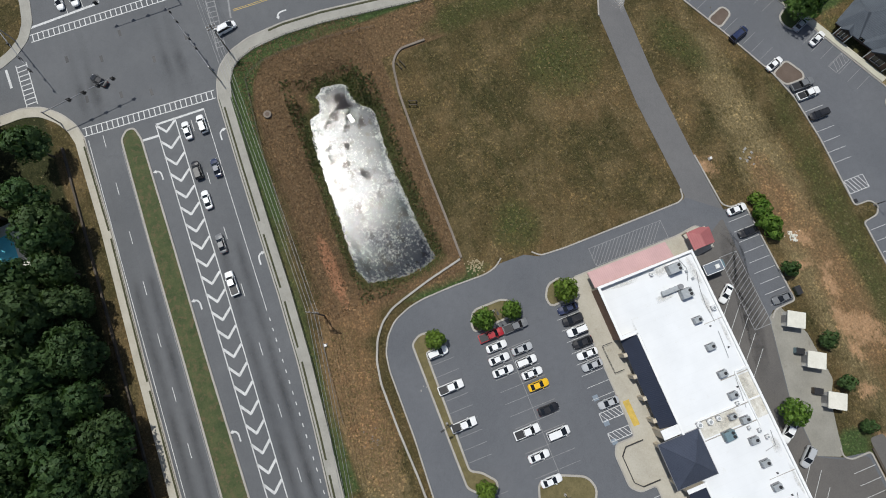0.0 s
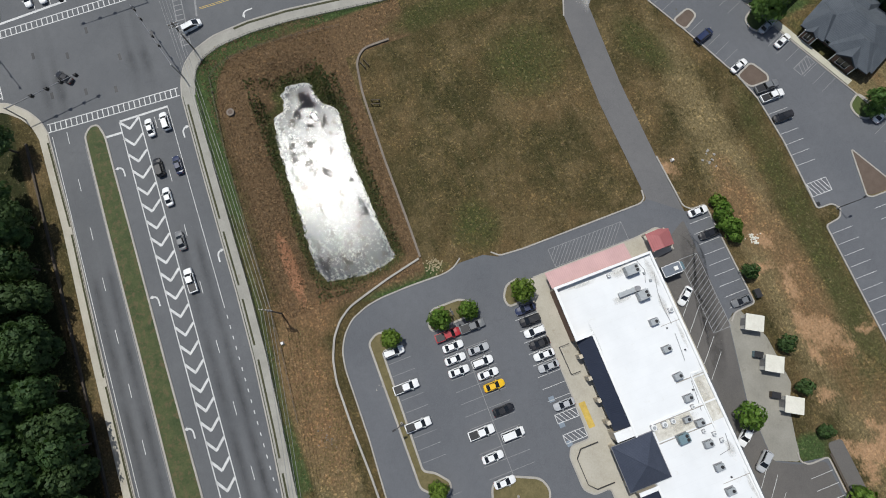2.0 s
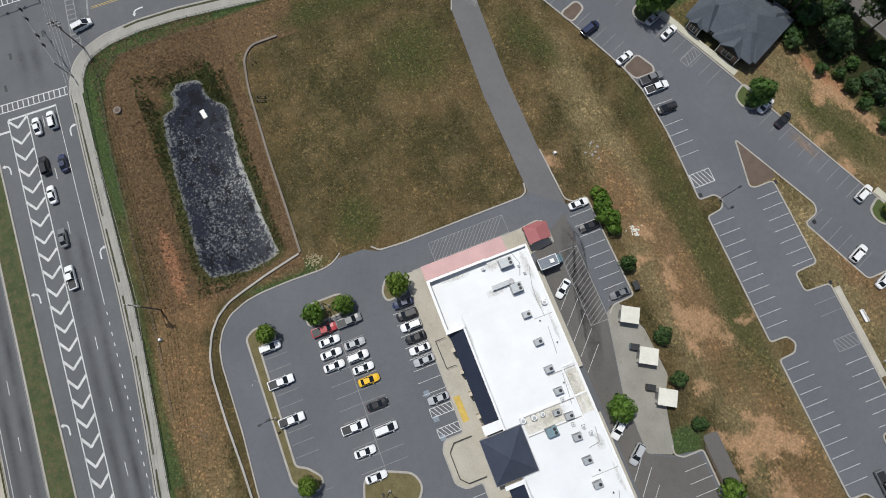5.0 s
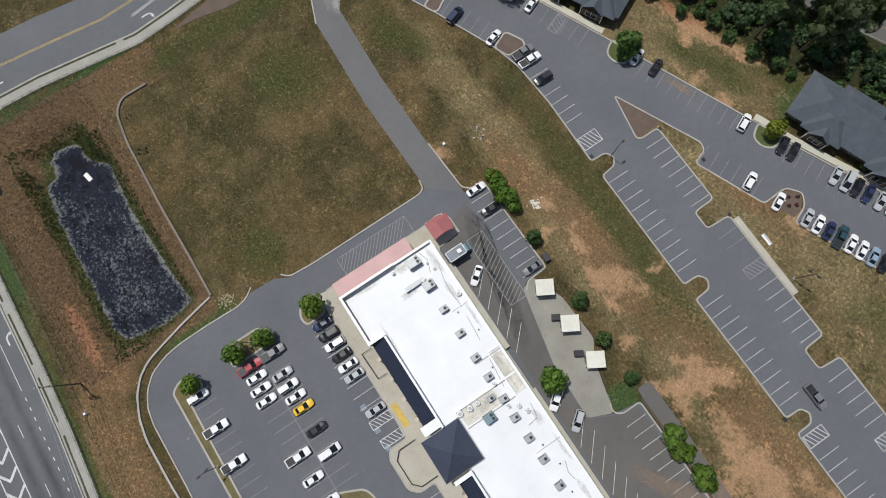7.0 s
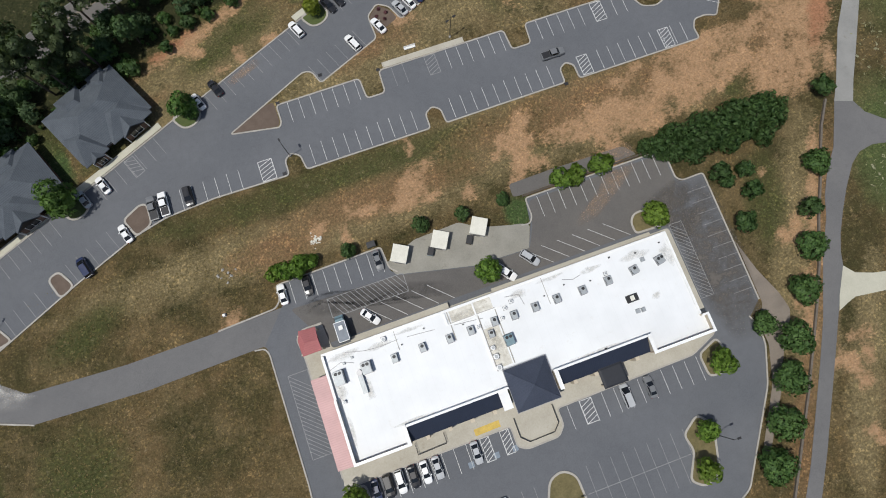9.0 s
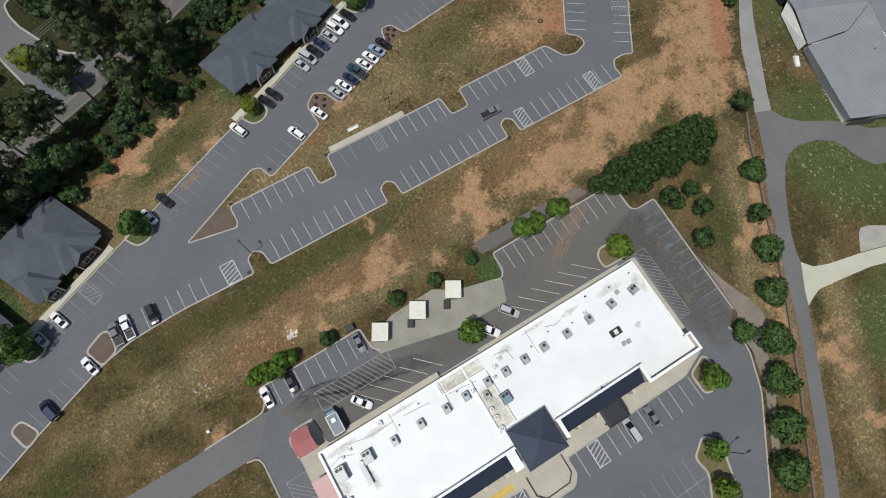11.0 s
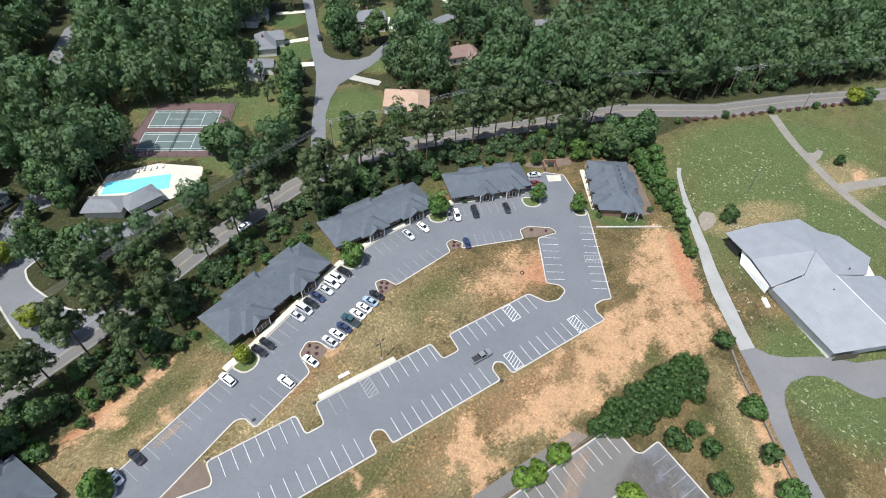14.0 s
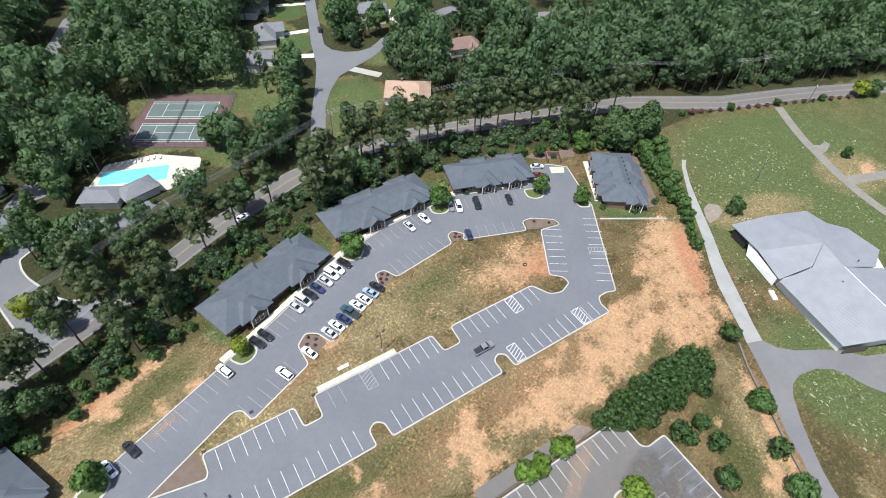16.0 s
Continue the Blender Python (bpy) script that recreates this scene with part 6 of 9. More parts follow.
# ---- the office houses: hipped slate roofs, brick walls, gabled porches ----
def roof_hip(bm, x0, x1, y0, y1, z, rise, m, hip=None):
    """A hipped roof over a rectangle, ridge along x, with a thin fascia."""
    hip = (y1 - y0) / 2 if hip is None else hip
    ym = (y0 + y1) / 2
    e = [bm.verts.new(m @ Vector(p)) for p in ((x0, y0, z), (x1, y0, z), (x1, y1, z), (x0, y1, z))]
    lo = [bm.verts.new(m @ Vector(p)) for p in ((x0, y0, z - 0.22), (x1, y0, z - 0.22), (x1, y1, z - 0.22), (x0, y1, z - 0.22))]
    a, b = bm.verts.new(m @ Vector((x0 + hip, ym, z + rise))), bm.verts.new(m @ Vector((x1 - hip, ym, z + rise)))
    bm.faces.new((e[0], e[1], b, a))
    bm.faces.new((e[1], e[2], b))
    bm.faces.new((e[2], e[3], a, b))
    bm.faces.new((e[3], e[0], a))
    for i in range(4):
        j = (i + 1) % 4
        bm.faces.new((lo[i], lo[j], e[j], e[i]))
    bm.faces.new(lo[::-1])


def roof_gable(bm, xc, half, y_out, y_in, z, rise, m):
    """A gabled cross roof whose ridge runs along y, with closed gable."""
    p = [bm.verts.new(m @ Vector(q)) for q in ((xc - half, y_out, z), (xc + half, y_out, z), (xc + half, y_in, z), (xc - half, y_in, z), (xc, y_out, z + rise), (xc, y_in, z + rise))]
    bm.faces.new((p[0], p[4], p[5], p[3]))
    bm.faces.new((p[1], p[2], p[5], p[4]))
    bm.faces.new((p[0], p[1], p[4]))
    bm.faces.new((p[2], p[3], p[5]))
    bm.faces.new((p[3], p[2], p[1], p[0]))


def window(parent, x, y, w, z0, z1, m, depth=0.08):
    bm = bmesh.new()
    box(bm, x - w / 2, x + w / 2, y - depth, y, z0, z1, m)
    g = part("window", bm, "glass", parent, "dark glass window")
    bm = bmesh.new()
    for a, b, c, d in ((x - w / 2 - 0.1, x + w / 2 + 0.1, z1, z1 + 0.1), (x - w / 2 - 0.1, x + w / 2 + 0.1, z0 - 0.1, z0), (x - w / 2 - 0.1, x - w / 2, z0, z1), (x + w / 2, x + w / 2 + 0.1, z0, z1), (x - 0.04, x + 0.04, z0, z1)):
        box(bm, a, b, y - depth - 0.04, y + 0.0, c, d, m)
    part("window_frame", bm, "white_trim", g)


def office_porch(t, roof, m, gx, half, W, rise):
    """A hipped cross roof with a gabled porch before it, on the -y side."""
    bm = bmesh.new()
    roof_hip(bm, gx - half * 1.6, gx + half * 1.6, -W - 1.0, 0.5, 3.22, rise * 0.86, m, hip=half * 1.4)
    part("cross_roof", bm, "slate", roof)
    bm = bmesh.new()
    roof_gable(bm, gx, half * 0.85, -W - 1.5, -W + 3.0, 3.05, half * 0.62, m)
    part("porch_roof", bm, "slate", roof)
    bm = bmesh.new()
    v = [bm.verts.new(m @ Vector((gx + u, -W - 1.53, z))) for u, z in ((-half * 0.72, 3.05), (half * 0.72, 3.05), (0, 3.05 + half * 0.50))]
    bm.faces.new(v)
    bmesh.ops.solidify(bm, geom=bm.faces[:], thickness=0.06)
    part("gable_face", bm, "timber", t, "dark timber gable")
    bm = bmesh.new()
    box(bm, gx - half * 0.75, gx + half * 0.75, -W - 0.9, -W + 1.7, 0, 3.05, m)
    part("porch_wall", bm, "brick", t)
    for s in (-1, 1):
        bm = bmesh.new()
        box(bm, gx + s * half * 0.8 - 0.1, gx + s * half * 0.8 + 0.1, -W - 1.3, -W - 1.1, 0.1, 3.1, m)
        part("porch_post", bm, "white_trim", t)
    window(t, gx, -W - 0.9, half * 0.8, 0.6, 2.6, m)


def office(cx, cy, turn, length, width, gables, label, rise=3.3, end_gables=(), vents=0):
    """An office house; its front looks along its own -y."""
    t = thing("office_house", label, "building", "office houses")
    m = pose(cx, cy, 0, 0, 0, turn)
    L, W = length / 2, width / 2
    bm = bmesh.new()
    box(bm, -L + 0.6, L - 0.6, -W + 1.6, W - 0.6, 0, 3.1, m)
    part("wall", bm, "brick", t, "brown brick walls")
    bm = bmesh.new()
    roof_hip(bm, -L, L, -W, W, 3.2, rise, m, hip=W * 0.95)
    # a step in the rear roof line
    roof_hip(bm, -L * 0.55, L * 0.1, 0.0, W + 1.3, 3.25, rise * 0.72, m, hip=2.0)
    roof_hip(bm, L * 0.35, L * 0.8, 0.0, W + 1.0, 3.25, rise * 0.62, m, hip=2.0)
    roof = part("roof", bm, "slate", t, "slate-grey shingle hip roof")
    for gx, half in gables:
        office_porch(t, roof, m, gx, half, W, rise)
    # porches in the short end, under the hip
    for gx, half in end_gables:
        office_porch(t, roof, pose(cx, cy, 0, 0, 0, turn + 90), gx, half, L, rise * 0.7)
    for k in range(vents):
        u = -L * 0.55 + k * L * 1.05 / max(1, vents - 1)
        bm = bmesh.new()
        box(bm, u - 0.22, u + 0.22, W * 0.30 - 0.2, W * 0.30 + 0.2, 2.9 + rise * 0.66, 3.55 + rise * 0.68, m)
        part("roof_vent", bm, "dark", roof)
    n = int(length / 4.5)
    for k in range(n):
        x = -L + 2.2 + k * (length - 4.4) / max(1, n - 1)
        if all(abs(x - gx) > half * 0.75 + 1.0 for gx, half in gables):
            window(t, x, -W + 1.6, 1.5, 0.8, 2.5, m)
    return t


office(-103.4, 12.0, 22.8, 35.0, 14.4, ((-9.8, 3.2), (6.8, 3.6)), "slate-roofed brick office house beside dark woods")
office(-74.2, 26.8, 26.0, 19.6, 15.0, ((3.6, 3.4), (-6.4, 2.0)), "short slate-roofed brick office house by the lot")
office(-8.2, 53.0, 19.6, 34.6, 12.6, ((-8.4, 3.0), (7.4, 3.0)), "long slate-roofed brick office house with gabled porches")
office(30.6, 64.4, 3.0, 34.6, 12.4, ((-4.4, 3.0), (9.6, 3.0)), "slate-roofed brick office house with stepped roof")
office(68.8, 60.2, -16.6, 27.4, 12.4, ((-2.4, 2.6), (6.6, 2.6)), "slate-roofed brick office house with two porches")
office(103.6, 36.9, 236.0, 25.0, 13.8, ((-5.0, 1.7), (1.6, 1.7), (7.6, 1.5)), "slate-roofed brick office house at the lot end", end_gables=((3.6, 2.2),), vents=7)



def cottage(cx, cy, turn, length, width, roof_mat, label, wing=True, rise=3.2, base=3.4):
    t = thing("dwelling", label, "house", "dwellings")
    m = pose(cx, cy, 0, 0, 0, turn)
    L, W = length / 2, width / 2
    bm = bmesh.new()
    box(bm, -L + 0.5, L - 0.5, -W + 0.5, W - 0.5, 0, base, m)
    if wing:
        box(bm, L * 0.1, L - 0.7, -W - 3.2, -W + 0.6, 0, base, m)
    part("wall", bm, "siding", t, "pale siding walls")
    bm = bmesh.new()
    roof_hip(bm, -L, L, -W, W, base + 0.1, rise, m)
    if wing:
        roof_gable(bm, L * 0.5, L * 0.48, -W - 3.8, 0.0, base + 0.05, rise * 0.85, m)
    roof = part("roof", bm, roof_mat, t)
    bm = bmesh.new()
    box(bm, -L * 0.3, -L * 0.3 + 0.9, 0.3, 1.1, base, base + rise + 1.0, m)
    part("chimney", bm, "brick", roof)
    for x in (-L * 0.6, -L * 0.1, L * 0.5):
        window(t, x, -W + 0.5 if x < 0 or not wing else -W - 3.2, 1.2, 0.9, 2.3, m)
    return t


cottage(70.4, 115.2, -32, 17.6, 12.6, "tan_shingle", "tan-roofed house with a round patio")
cottage(109.4, 135.4, -12, 15, 8.6, "brown_shingle", "brown-roofed pale house among trees")
cottage(91.0, 184.6, -26, 14, 11, "slate_far", "grey-roofed house on a leafy corner")
cottage(39.6, 184.4, 72, 15, 9, "slate_far", "grey-roofed house half hidden by trees")
cottage(28, 165, 60, 10, 8, "slate_far", "pale grey-roofed house in the trees")
cottage(42, 212, 60, 12, 9, "slate_far", "grey-roofed house under tall trees")
cottage(90, 232, 10, 12, 10, "slate_far", "grey-roofed house far up the street")
cottage(134, 206, -20, 13, 10, "slate_far", "grey-roofed house among far trees")
cottage(236, 160, -20, 12, 9, "slate_far", "grey-roofed house deep in the woods")
cottage(-72, 132, 30, 14, 10, "slate_far", "grey-roofed house beside the pool woods")
# driveways and patios
for name, pts, mat in (("driveway", [(61.8, 147.2), (70.6, 136.0), (67.6, 133.6), (59.2, 144.5)], "sidewalk"), ("driveway", [(44.1, 188.4), (59.8, 186.1), (58.4, 183.1), (44.6, 185.7)], "pale_walk"), ("driveway", [(42.2, 168.8), (53.6, 163.7), (52.2, 160.6), (40.7, 165.2)], "pale_walk"),
                       ("driveway", [(99.5, 187.5), (95.4, 173.9), (92.6, 165.4), (96.6, 165.8), (98.6, 173), (102.5, 186.5)], "pale_walk"), ("driveway", [(136, 200), (134, 180), (138, 179), (141, 199)], "pale_walk"), ("driveway", [(56, 217), (70.6, 212), (69.6, 209.6), (55.4, 214)], "pale_walk")):
    paving(name, pts, mat, "pale concrete driveway to a house", 0.05, 0.8, "driveway")
bm = bmesh.new()
tube(bm, (74.5, 104.5, -0.05), (74.5, 104.5, 0.12), 4.6, 4.6, 28)
solid("round_patio", bm, "pale_walk", "round pale patio behind the tan house", "patio", kind="structure")
parasol = thing("patio_umbrella", "cream patio umbrella beside a red deck", "umbrella", at=pose(73.0, 104.6, 0.12))
bm = bmesh.new()
tube(bm, (0, 0, 0), (0, 0, 2.3), 0.05, 0.05, 6)
part("pole", bm, "dark", parasol)
bm = bmesh.new()
tube(bm, (0, 0, 2.1), (0, 0, 2.75), 1.5, 0.05, 10)
part("canopy", bm, "cream", parasol)
bm = bmesh.new()
box(bm, 76.2, 80.2, 102.0, 109.0, 0.1, 0.5)
solid("red_deck", bm, "court_red", "red timber deck behind the tan house", "deck")

# ---- pool and clubhouse ----
POOL = [(-39.3, 118.4), (-36.6, 124.2), (-17.2, 118.2), (-19.9, 110.9), (-24, 112.1)]
DECK_LINE = [(-42.6, 117.4), (-35.0, 127.9), (-20.0, 126.0), (-7.6, 116.8), (-11.0, 108.0), (-21.1, 105.6), (-33, 111.4)]
paving("pool_deck", DECK_LINE, "pool_paving", "cream concrete pool deck", 0.10, 1.0, "pool deck")
bm = bmesh.new()
prism(bm, rounded(POOL, 0.6), 0.0, 0.13)
solid("pool", bm, "pool_water", "bright turquoise swimming pool water", "pool", kind="structure")
bm = bmesh.new()
ribbon(bm, rounded(POOL, 0.6), 0.2, 0.2, 0.0, 0.17, True)
solid("pool_coping", bm, "pale_walk", "white coping round the pool", "coping", kind="structure")
club = thing("clubhouse", "grey-roofed pool clubhouse with a bent plan", "building")
for cx, cy, turn, length in ((-38.4, 109.4, -28, 12.0), (-28.6, 107.4, 14, 11.0)):
    m = pose(cx, cy, 0, 0, 0, turn)
    bm = bmesh.new()
    box(bm, -length / 2 + 0.7, length / 2 - 0.7, -3.0, 3.0, 0, 3.0, m)
    part("wall", bm, "siding", club)
    bm = bmesh.new()
    roof_hip(bm, -length / 2, length / 2, -3.8, 3.8, 3.05, 2.0, m)
    part("roof", bm, "slate_far", club, "grey shingle hip roof")
lounger = None
for k in range(9):
    u = k / 8
    m = pose(-34.0 + 15.0 * u, 126.4 - 3.2 * u + (0.4 if k % 2 else 0), 0.10, 0, 0, 160)
    if lounger is None:
        lounger = thing("sun_lounger", "white sun lounger on the pool deck", "sun lounger", "pool loungers", at=m)
        bm = bmesh.new()
        box(bm, -0.3, 0.3, -0.9, 0.5, 0.28, 0.36)
        part("seat", bm, "white_trim", lounger)
        bm = bmesh.new()
        box(bm, -0.3, 0.3, 0.5, 1.1, 0.28, 0.36, Matrix.Translation((0, 0.5, 0.3)) @ Matrix.Rotation(radians(35), 4, "X") @ Matrix.Translation((0, -0.5, -0.3)))
        part("backrest", bm, "white_trim", lounger)
        for sx in (-0.27, 0.27):
            for sy in (-0.8, 0.4):
                bm = bmesh.new()
                box(bm, sx - 0.03, sx + 0.03, sy - 0.03, sy + 0.03, 0, 0.28)
                part("leg", bm, "white_trim", lounger)
    else:
        copy_thing(lounger, m)

# ---- tennis courts ----
tm = pose(-8.6, 141.6, 0, 0, 0, -29.5)
bm = bmesh.new()
prism(bm, [(-16.6, -15.8), (16.6, -15.8), (16.6, 17.6), (-13.6, 17.6)], -0.1, 0.06, tm)
solid("tennis_surround", bm, "court_red", "maroon asphalt round two tennis courts", "tennis court", kind="structure")
for k, oy in enumerate((-6.9, 6.9)):
    court = thing("tennis_court", "faded green tennis court with white lines", "tennis court", "tennis courts", "structure")
    bm = bmesh.new()
    box(bm, -11.9, 11.9, oy - 5.5, oy + 5.5, -0.05, 0.075, tm)
    part("court_surface", bm, "court_green", court)
    bm = bmesh.new()
    for x0, x1, y0, y1 in ((-11.9, 11.9, oy - 5.5, oy - 5.35), (-11.9, 11.9, oy + 5.35, oy + 5.5), (-11.9, -11.75, oy - 5.5, oy + 5.5), (11.75, 11.9, oy - 5.5, oy + 5.5), (-6.4, 6.4, oy - 0.07, oy + 0.07), (-6.47, -6.33, oy - 4.1, oy + 4.1), (6.33, 6.47, oy - 4.1, oy + 4.1),
                           (-11.9, 11.9, oy - 4.17, oy - 4.03), (-11.9, 11.9, oy + 4.03, oy + 4.17)):
        box(bm, x0, x1, y0, y1, 0.07, 0.082, tm)
    part("court_line", bm, "paint", court)
    bm = bmesh.new()
    box(bm, -0.04, 0.04, oy - 6.2, oy + 6.2, 0.88, 0.98, tm)
    for z in (0.2, 0.42, 0.64):
        box(bm, -0.02, 0.02, oy - 6.2, oy + 6.2, z, z + 0.05, tm)
    for side in (-6.2, 6.2):
        box(bm, -0.06, 0.06, oy + side - 0.05, oy + side + 0.05, 0.06, 1.05, tm)
    part("net", bm, "dark", court)
fence = thing("court_fence", "tall dark wire fence round the courts", "fence")
corners = [(-16.6, -15.8), (16.6, -15.8), (16.6, 17.6), (-13.6, 17.6)]
for i in range(4):
    a, b = Vector(corners[i]), Vector(corners[(i + 1) % 4])
    bm = bmesh.new()
    n = 10
    for k in range(n):
        p = a + (b - a) * k / n
        tube(bm, tm @ Vector((*p, 0)), tm @ Vector((*p, 3.0)), 0.04, 0.04, 5)
    for z in (0.1, 1.5, 3.0):
        tube(bm, tm @ Vector((*a, z)), tm @ Vector((*b, z)), 0.03, 0.03, 5)
    part("fence_side", bm, "dark", fence)

# ---- the big sheet-metal barn ----
barn = thing("barn", "large grey sheet-metal barn with crossing roofs", "barn")
bm = bmesh.new()
prism(bm, [(117.6, 1.4), (140.8, -5.9), (144.4, -17.0), (144.0, -26.0), (140.0, -31.0), (136.4, -51.6), (105.6, -39.2), (111.2, -18.6), (116.4, -9.0), (118.4, -5.0)], 0, 3.3)
part("wall", bm, "siding", barn, "pale barn walls")


def sloping(name, pts, mat, label="", thick=0.15):
    bm = bmesh.new()
    bm.faces.new([bm.verts.new(p) for p in pts])
    bm.normal_update()
    bmesh.ops.triangulate(bm, faces=bm.faces[:])
    bmesh.ops.solidify(bm, geom=bm.faces[:], thickness=thick)
    return part(name, bm, mat, barn, label)


sloping("roof_pitch", [(116.3, 2.6, 3.8), (129.0, -0.5, 3.8), (141.8, -5.4, 3.8), (129.3, -17.0, 7.0), (113.4, -8.5, 4.3)], "shed_roof", "pale grey sheet roof pitch")
sloping("roof_pitch", [(113.4, -8.5, 4.3), (129.3, -17.0, 7.0), (120.2, -20.3, 5.3), (109.7, -18.0, 3.8)], "shed_roof")
sloping("roof_pitch", [(109.7, -18.3, 3.4), (120.2, -20.5, 5.0), (129.3, -17.1, 6.9), (126.2, -25.4, 6.6), (120.0, -47.4, 6.5), (104.6, -39.6, 3.5)], "shed_roof")
sloping("roof_pitch", [(141.8, -5.4, 3.8), (142.2, -11.8, 3.8), (145.6, -16.5, 3.8), (145.2, -26.4, 3.8), (136.0, -29.6, 4.9), (129.3, -17.0, 7.0)], "shed_roof")
sloping("roof_pitch", [(129.3, -17.0, 7.0), (136.0, -29.6, 4.9), (126.2, -25.4, 6.6)], "shed_roof")
sloping("roof_pitch", [(126.2, -25.6, 6.6), (136.0, -29.8, 4.6), (141.2, -31.6, 3.4), (137.2, -53.2, 3.4), (120.0, -47.4, 6.5)], "shed_roof")
for a, b in (((129.3, -17.0, 7.05), (136.0, -29.6, 4.95)), ((126.2, -25.4, 6.65), (120.0, -47.4, 6.55)), ((113.4, -8.5, 4.35), (129.3, -17.0, 7.05)), ((129.3, -17.0, 7.05), (141.8, -5.4, 3.85))):
    bm = bmesh.new()
    tube(bm, a, b, 0.13, 0.13, 6)
    part("ridge_cap", bm, "white_trim" if a[1] < -20 else "shed_roof", barn)
sloping("porch_sheet", [(115.2, -4.6, 3.5), (110.2, -17.4, 3.3), (110.0, -17.4, 0.4), (113.6, -6.4, 0.4)], "white_trim", "white sheet wall under the eave", 0.08)
# no hole in the wall: a dark sheet paints the doorway's shade
sloping("porch_opening", [(116.6, 1.2, 3.2), (115.4, -4.2, 3.2), (115.4, -4.2, 0.2), (116.6, 1.2, 0.2)], "dark", "dark open doorway", 0.06)
sloping("gable_opening", [(105.8, -40.3, 2.6), (112.0, -43.0, 2.6), (112.0, -43.0, 0.2), (105.8, -40.3, 0.2)], "timber", "dark timber door in the gable", 0.06)
for x, y, z in ((121.4, -28.0, 5.8), (132.5, -26.0, 6.0)):
    bm = bmesh.new()
    tube(bm, (x, y, z - 0.4), (x, y, z + 0.5), 0.16, 0.16, 8)
    part("roof_vent", bm, "dark", barn)
slab = thing("concrete_trough", "white rectangular trough on the lawn by the barn", "trough", at=pose(107.6, -19.6, 0, 0, 0, 60))
for name, (x0, x1, y0, y1, z0, z1), mat in (("trough_body", (-1.6, 1.6, -0.6, 0.6, 0, 0.5), "white_trim"), ("trough_end", (0.5, 1.4, -0.62, 0.62, 0.5, 0.62), "cream")):
    bm = bmesh.new()
    box(bm, x0, x1, y0, y1, z0, z1, taper=0.06)
    part(name, bm, mat, slab)

# ---- dumpster sheds ----
shed = None
for cx, cy in ((-20.2, -26.4), (-10.95, -26.4), (-1.9, -26.4)):
    m = pose(cx, cy, 0, 0, 0, -30)
    if shed is None:
        shed = thing("storage_shed", "cream flat-roofed storage shed on concrete", "shed", "storage sheds", at=m)
        bm = bmesh.new()
        box(bm, -1.55, 1.55, -1.75, 1.75, 0.05, 2.5)
        part("wall", bm, "siding", shed)
        bm = bmesh.new()
        box(bm, -1.75, 1.75, -1.95, 1.95, 2.5, 2.72)
        part("roof", bm, "cream", shed, "cream sheet roof")
        bm = bmesh.new()
        for k in range(6):
            box(bm, -1.6 + k * 0.62, -1.55 + k * 0.62, -1.95, 1.95, 2.72, 2.75)
        part("roof_rib", bm, "cream", shed)
        bm = bmesh.new()
        box(bm, -0.8, 0.8, -1.81, -1.75, 0.05, 2.1)
        part("door", bm, "steel", shed)
    else:
        copy_thing(shed, m)
for cx, cy, turn, mat in ((-25.5, -22.0, 0, "green_metal"), (-4.7, -28.3, 60, "timber"), (-13.6, -27.9, 60, "hvac_teal"), (94.9, 57.9, -30, "green_metal")):
    t = thing("dumpster", "dark steel waste container with a sloping lid", "dumpster", "waste containers", at=pose(cx, cy, 0.0, 0, 0, turn))
    bm = bmesh.new()
    box(bm, -0.9, 0.9, -0.6, 0.6, 0.1, 1.2, taper=-0.08)
    part("bin", bm, mat, t)
    bm = bmesh.new()
    box(bm, -0.95, 0.95, -0.65, 0.65, 1.2, 1.3)
    part("lid", bm, "dark", t)
enclosure = thing("dumpster_enclosure", "brown brick dumpster enclosure at the lot end", "enclosure", at=pose(94.2, 57.2, 0, 0, 0, -30))
for x0, x1, y0, y1 in ((-2.4, 2.4, 1.9, 2.2), (-2.4, -2.1, -2.0, 1.9), (2.1, 2.4, -2.0, 1.9)):
    bm = bmesh.new()
    box(bm, x0, x1, y0, y1, 0, 1.9)
    part("wall", bm, "brick", enclosure)
# ---- trees ----
def leaf_cloud(seed, lobes, count, size, flat=0.62, lean=0.42):
    """Leaf clumps set over the outside of several lobes: corners of quads, four by four."""
    rng = np.random.default_rng(seed)
    lobes = np.array(lobes, float)
    share = lobes[:, 3] ** 2
    which = rng.choice(len(lobes), count, p=share / share.sum())
    d = rng.normal(size=(count, 3))
    d[:, 2] = np.abs(d[:, 2]) * 1.0 - 0.35
    d /= np.linalg.norm(d, axis=1)[:, None]
    r = lobes[which, 3] * (0.72 + 0.34 * rng.random(count))
    c = lobes[which, :3] + d * r[:, None] * np.array([1, 1, lobes[0, 4] if lobes.shape[1] > 4 else 0.85])
    nrm = d + rng.normal(size=(count, 3)) * lean
    nrm /= np.linalg.norm(nrm, axis=1)[:, None]
    t = np.cross(nrm, rng.normal(size=(count, 3)))
    t /= np.linalg.norm(t, axis=1)[:, None]
    b = np.cross(nrm, t)
    s = size * (0.6 + 0.8 * rng.random(count))[:, None]
    k = (flat + 0.4 * rng.random(count))[:, None]
    droop = nrm * s * 0.25
    soft = d * 0.75 + nrm * 0.45
    soft /= np.linalg.norm(soft, axis=1)[:, None]
    quads = np.stack([c - t * s - b * s * k * 0.6, c + t * s * 0.9 - b * s * k - droop * 0.4, c + t * s * 0.7 + b * s * k - droop, c - t * s * 0.8 + b * s * k * 0.8], axis=1)
    return np.concatenate([quads, soft[:, None, :]], axis=1)


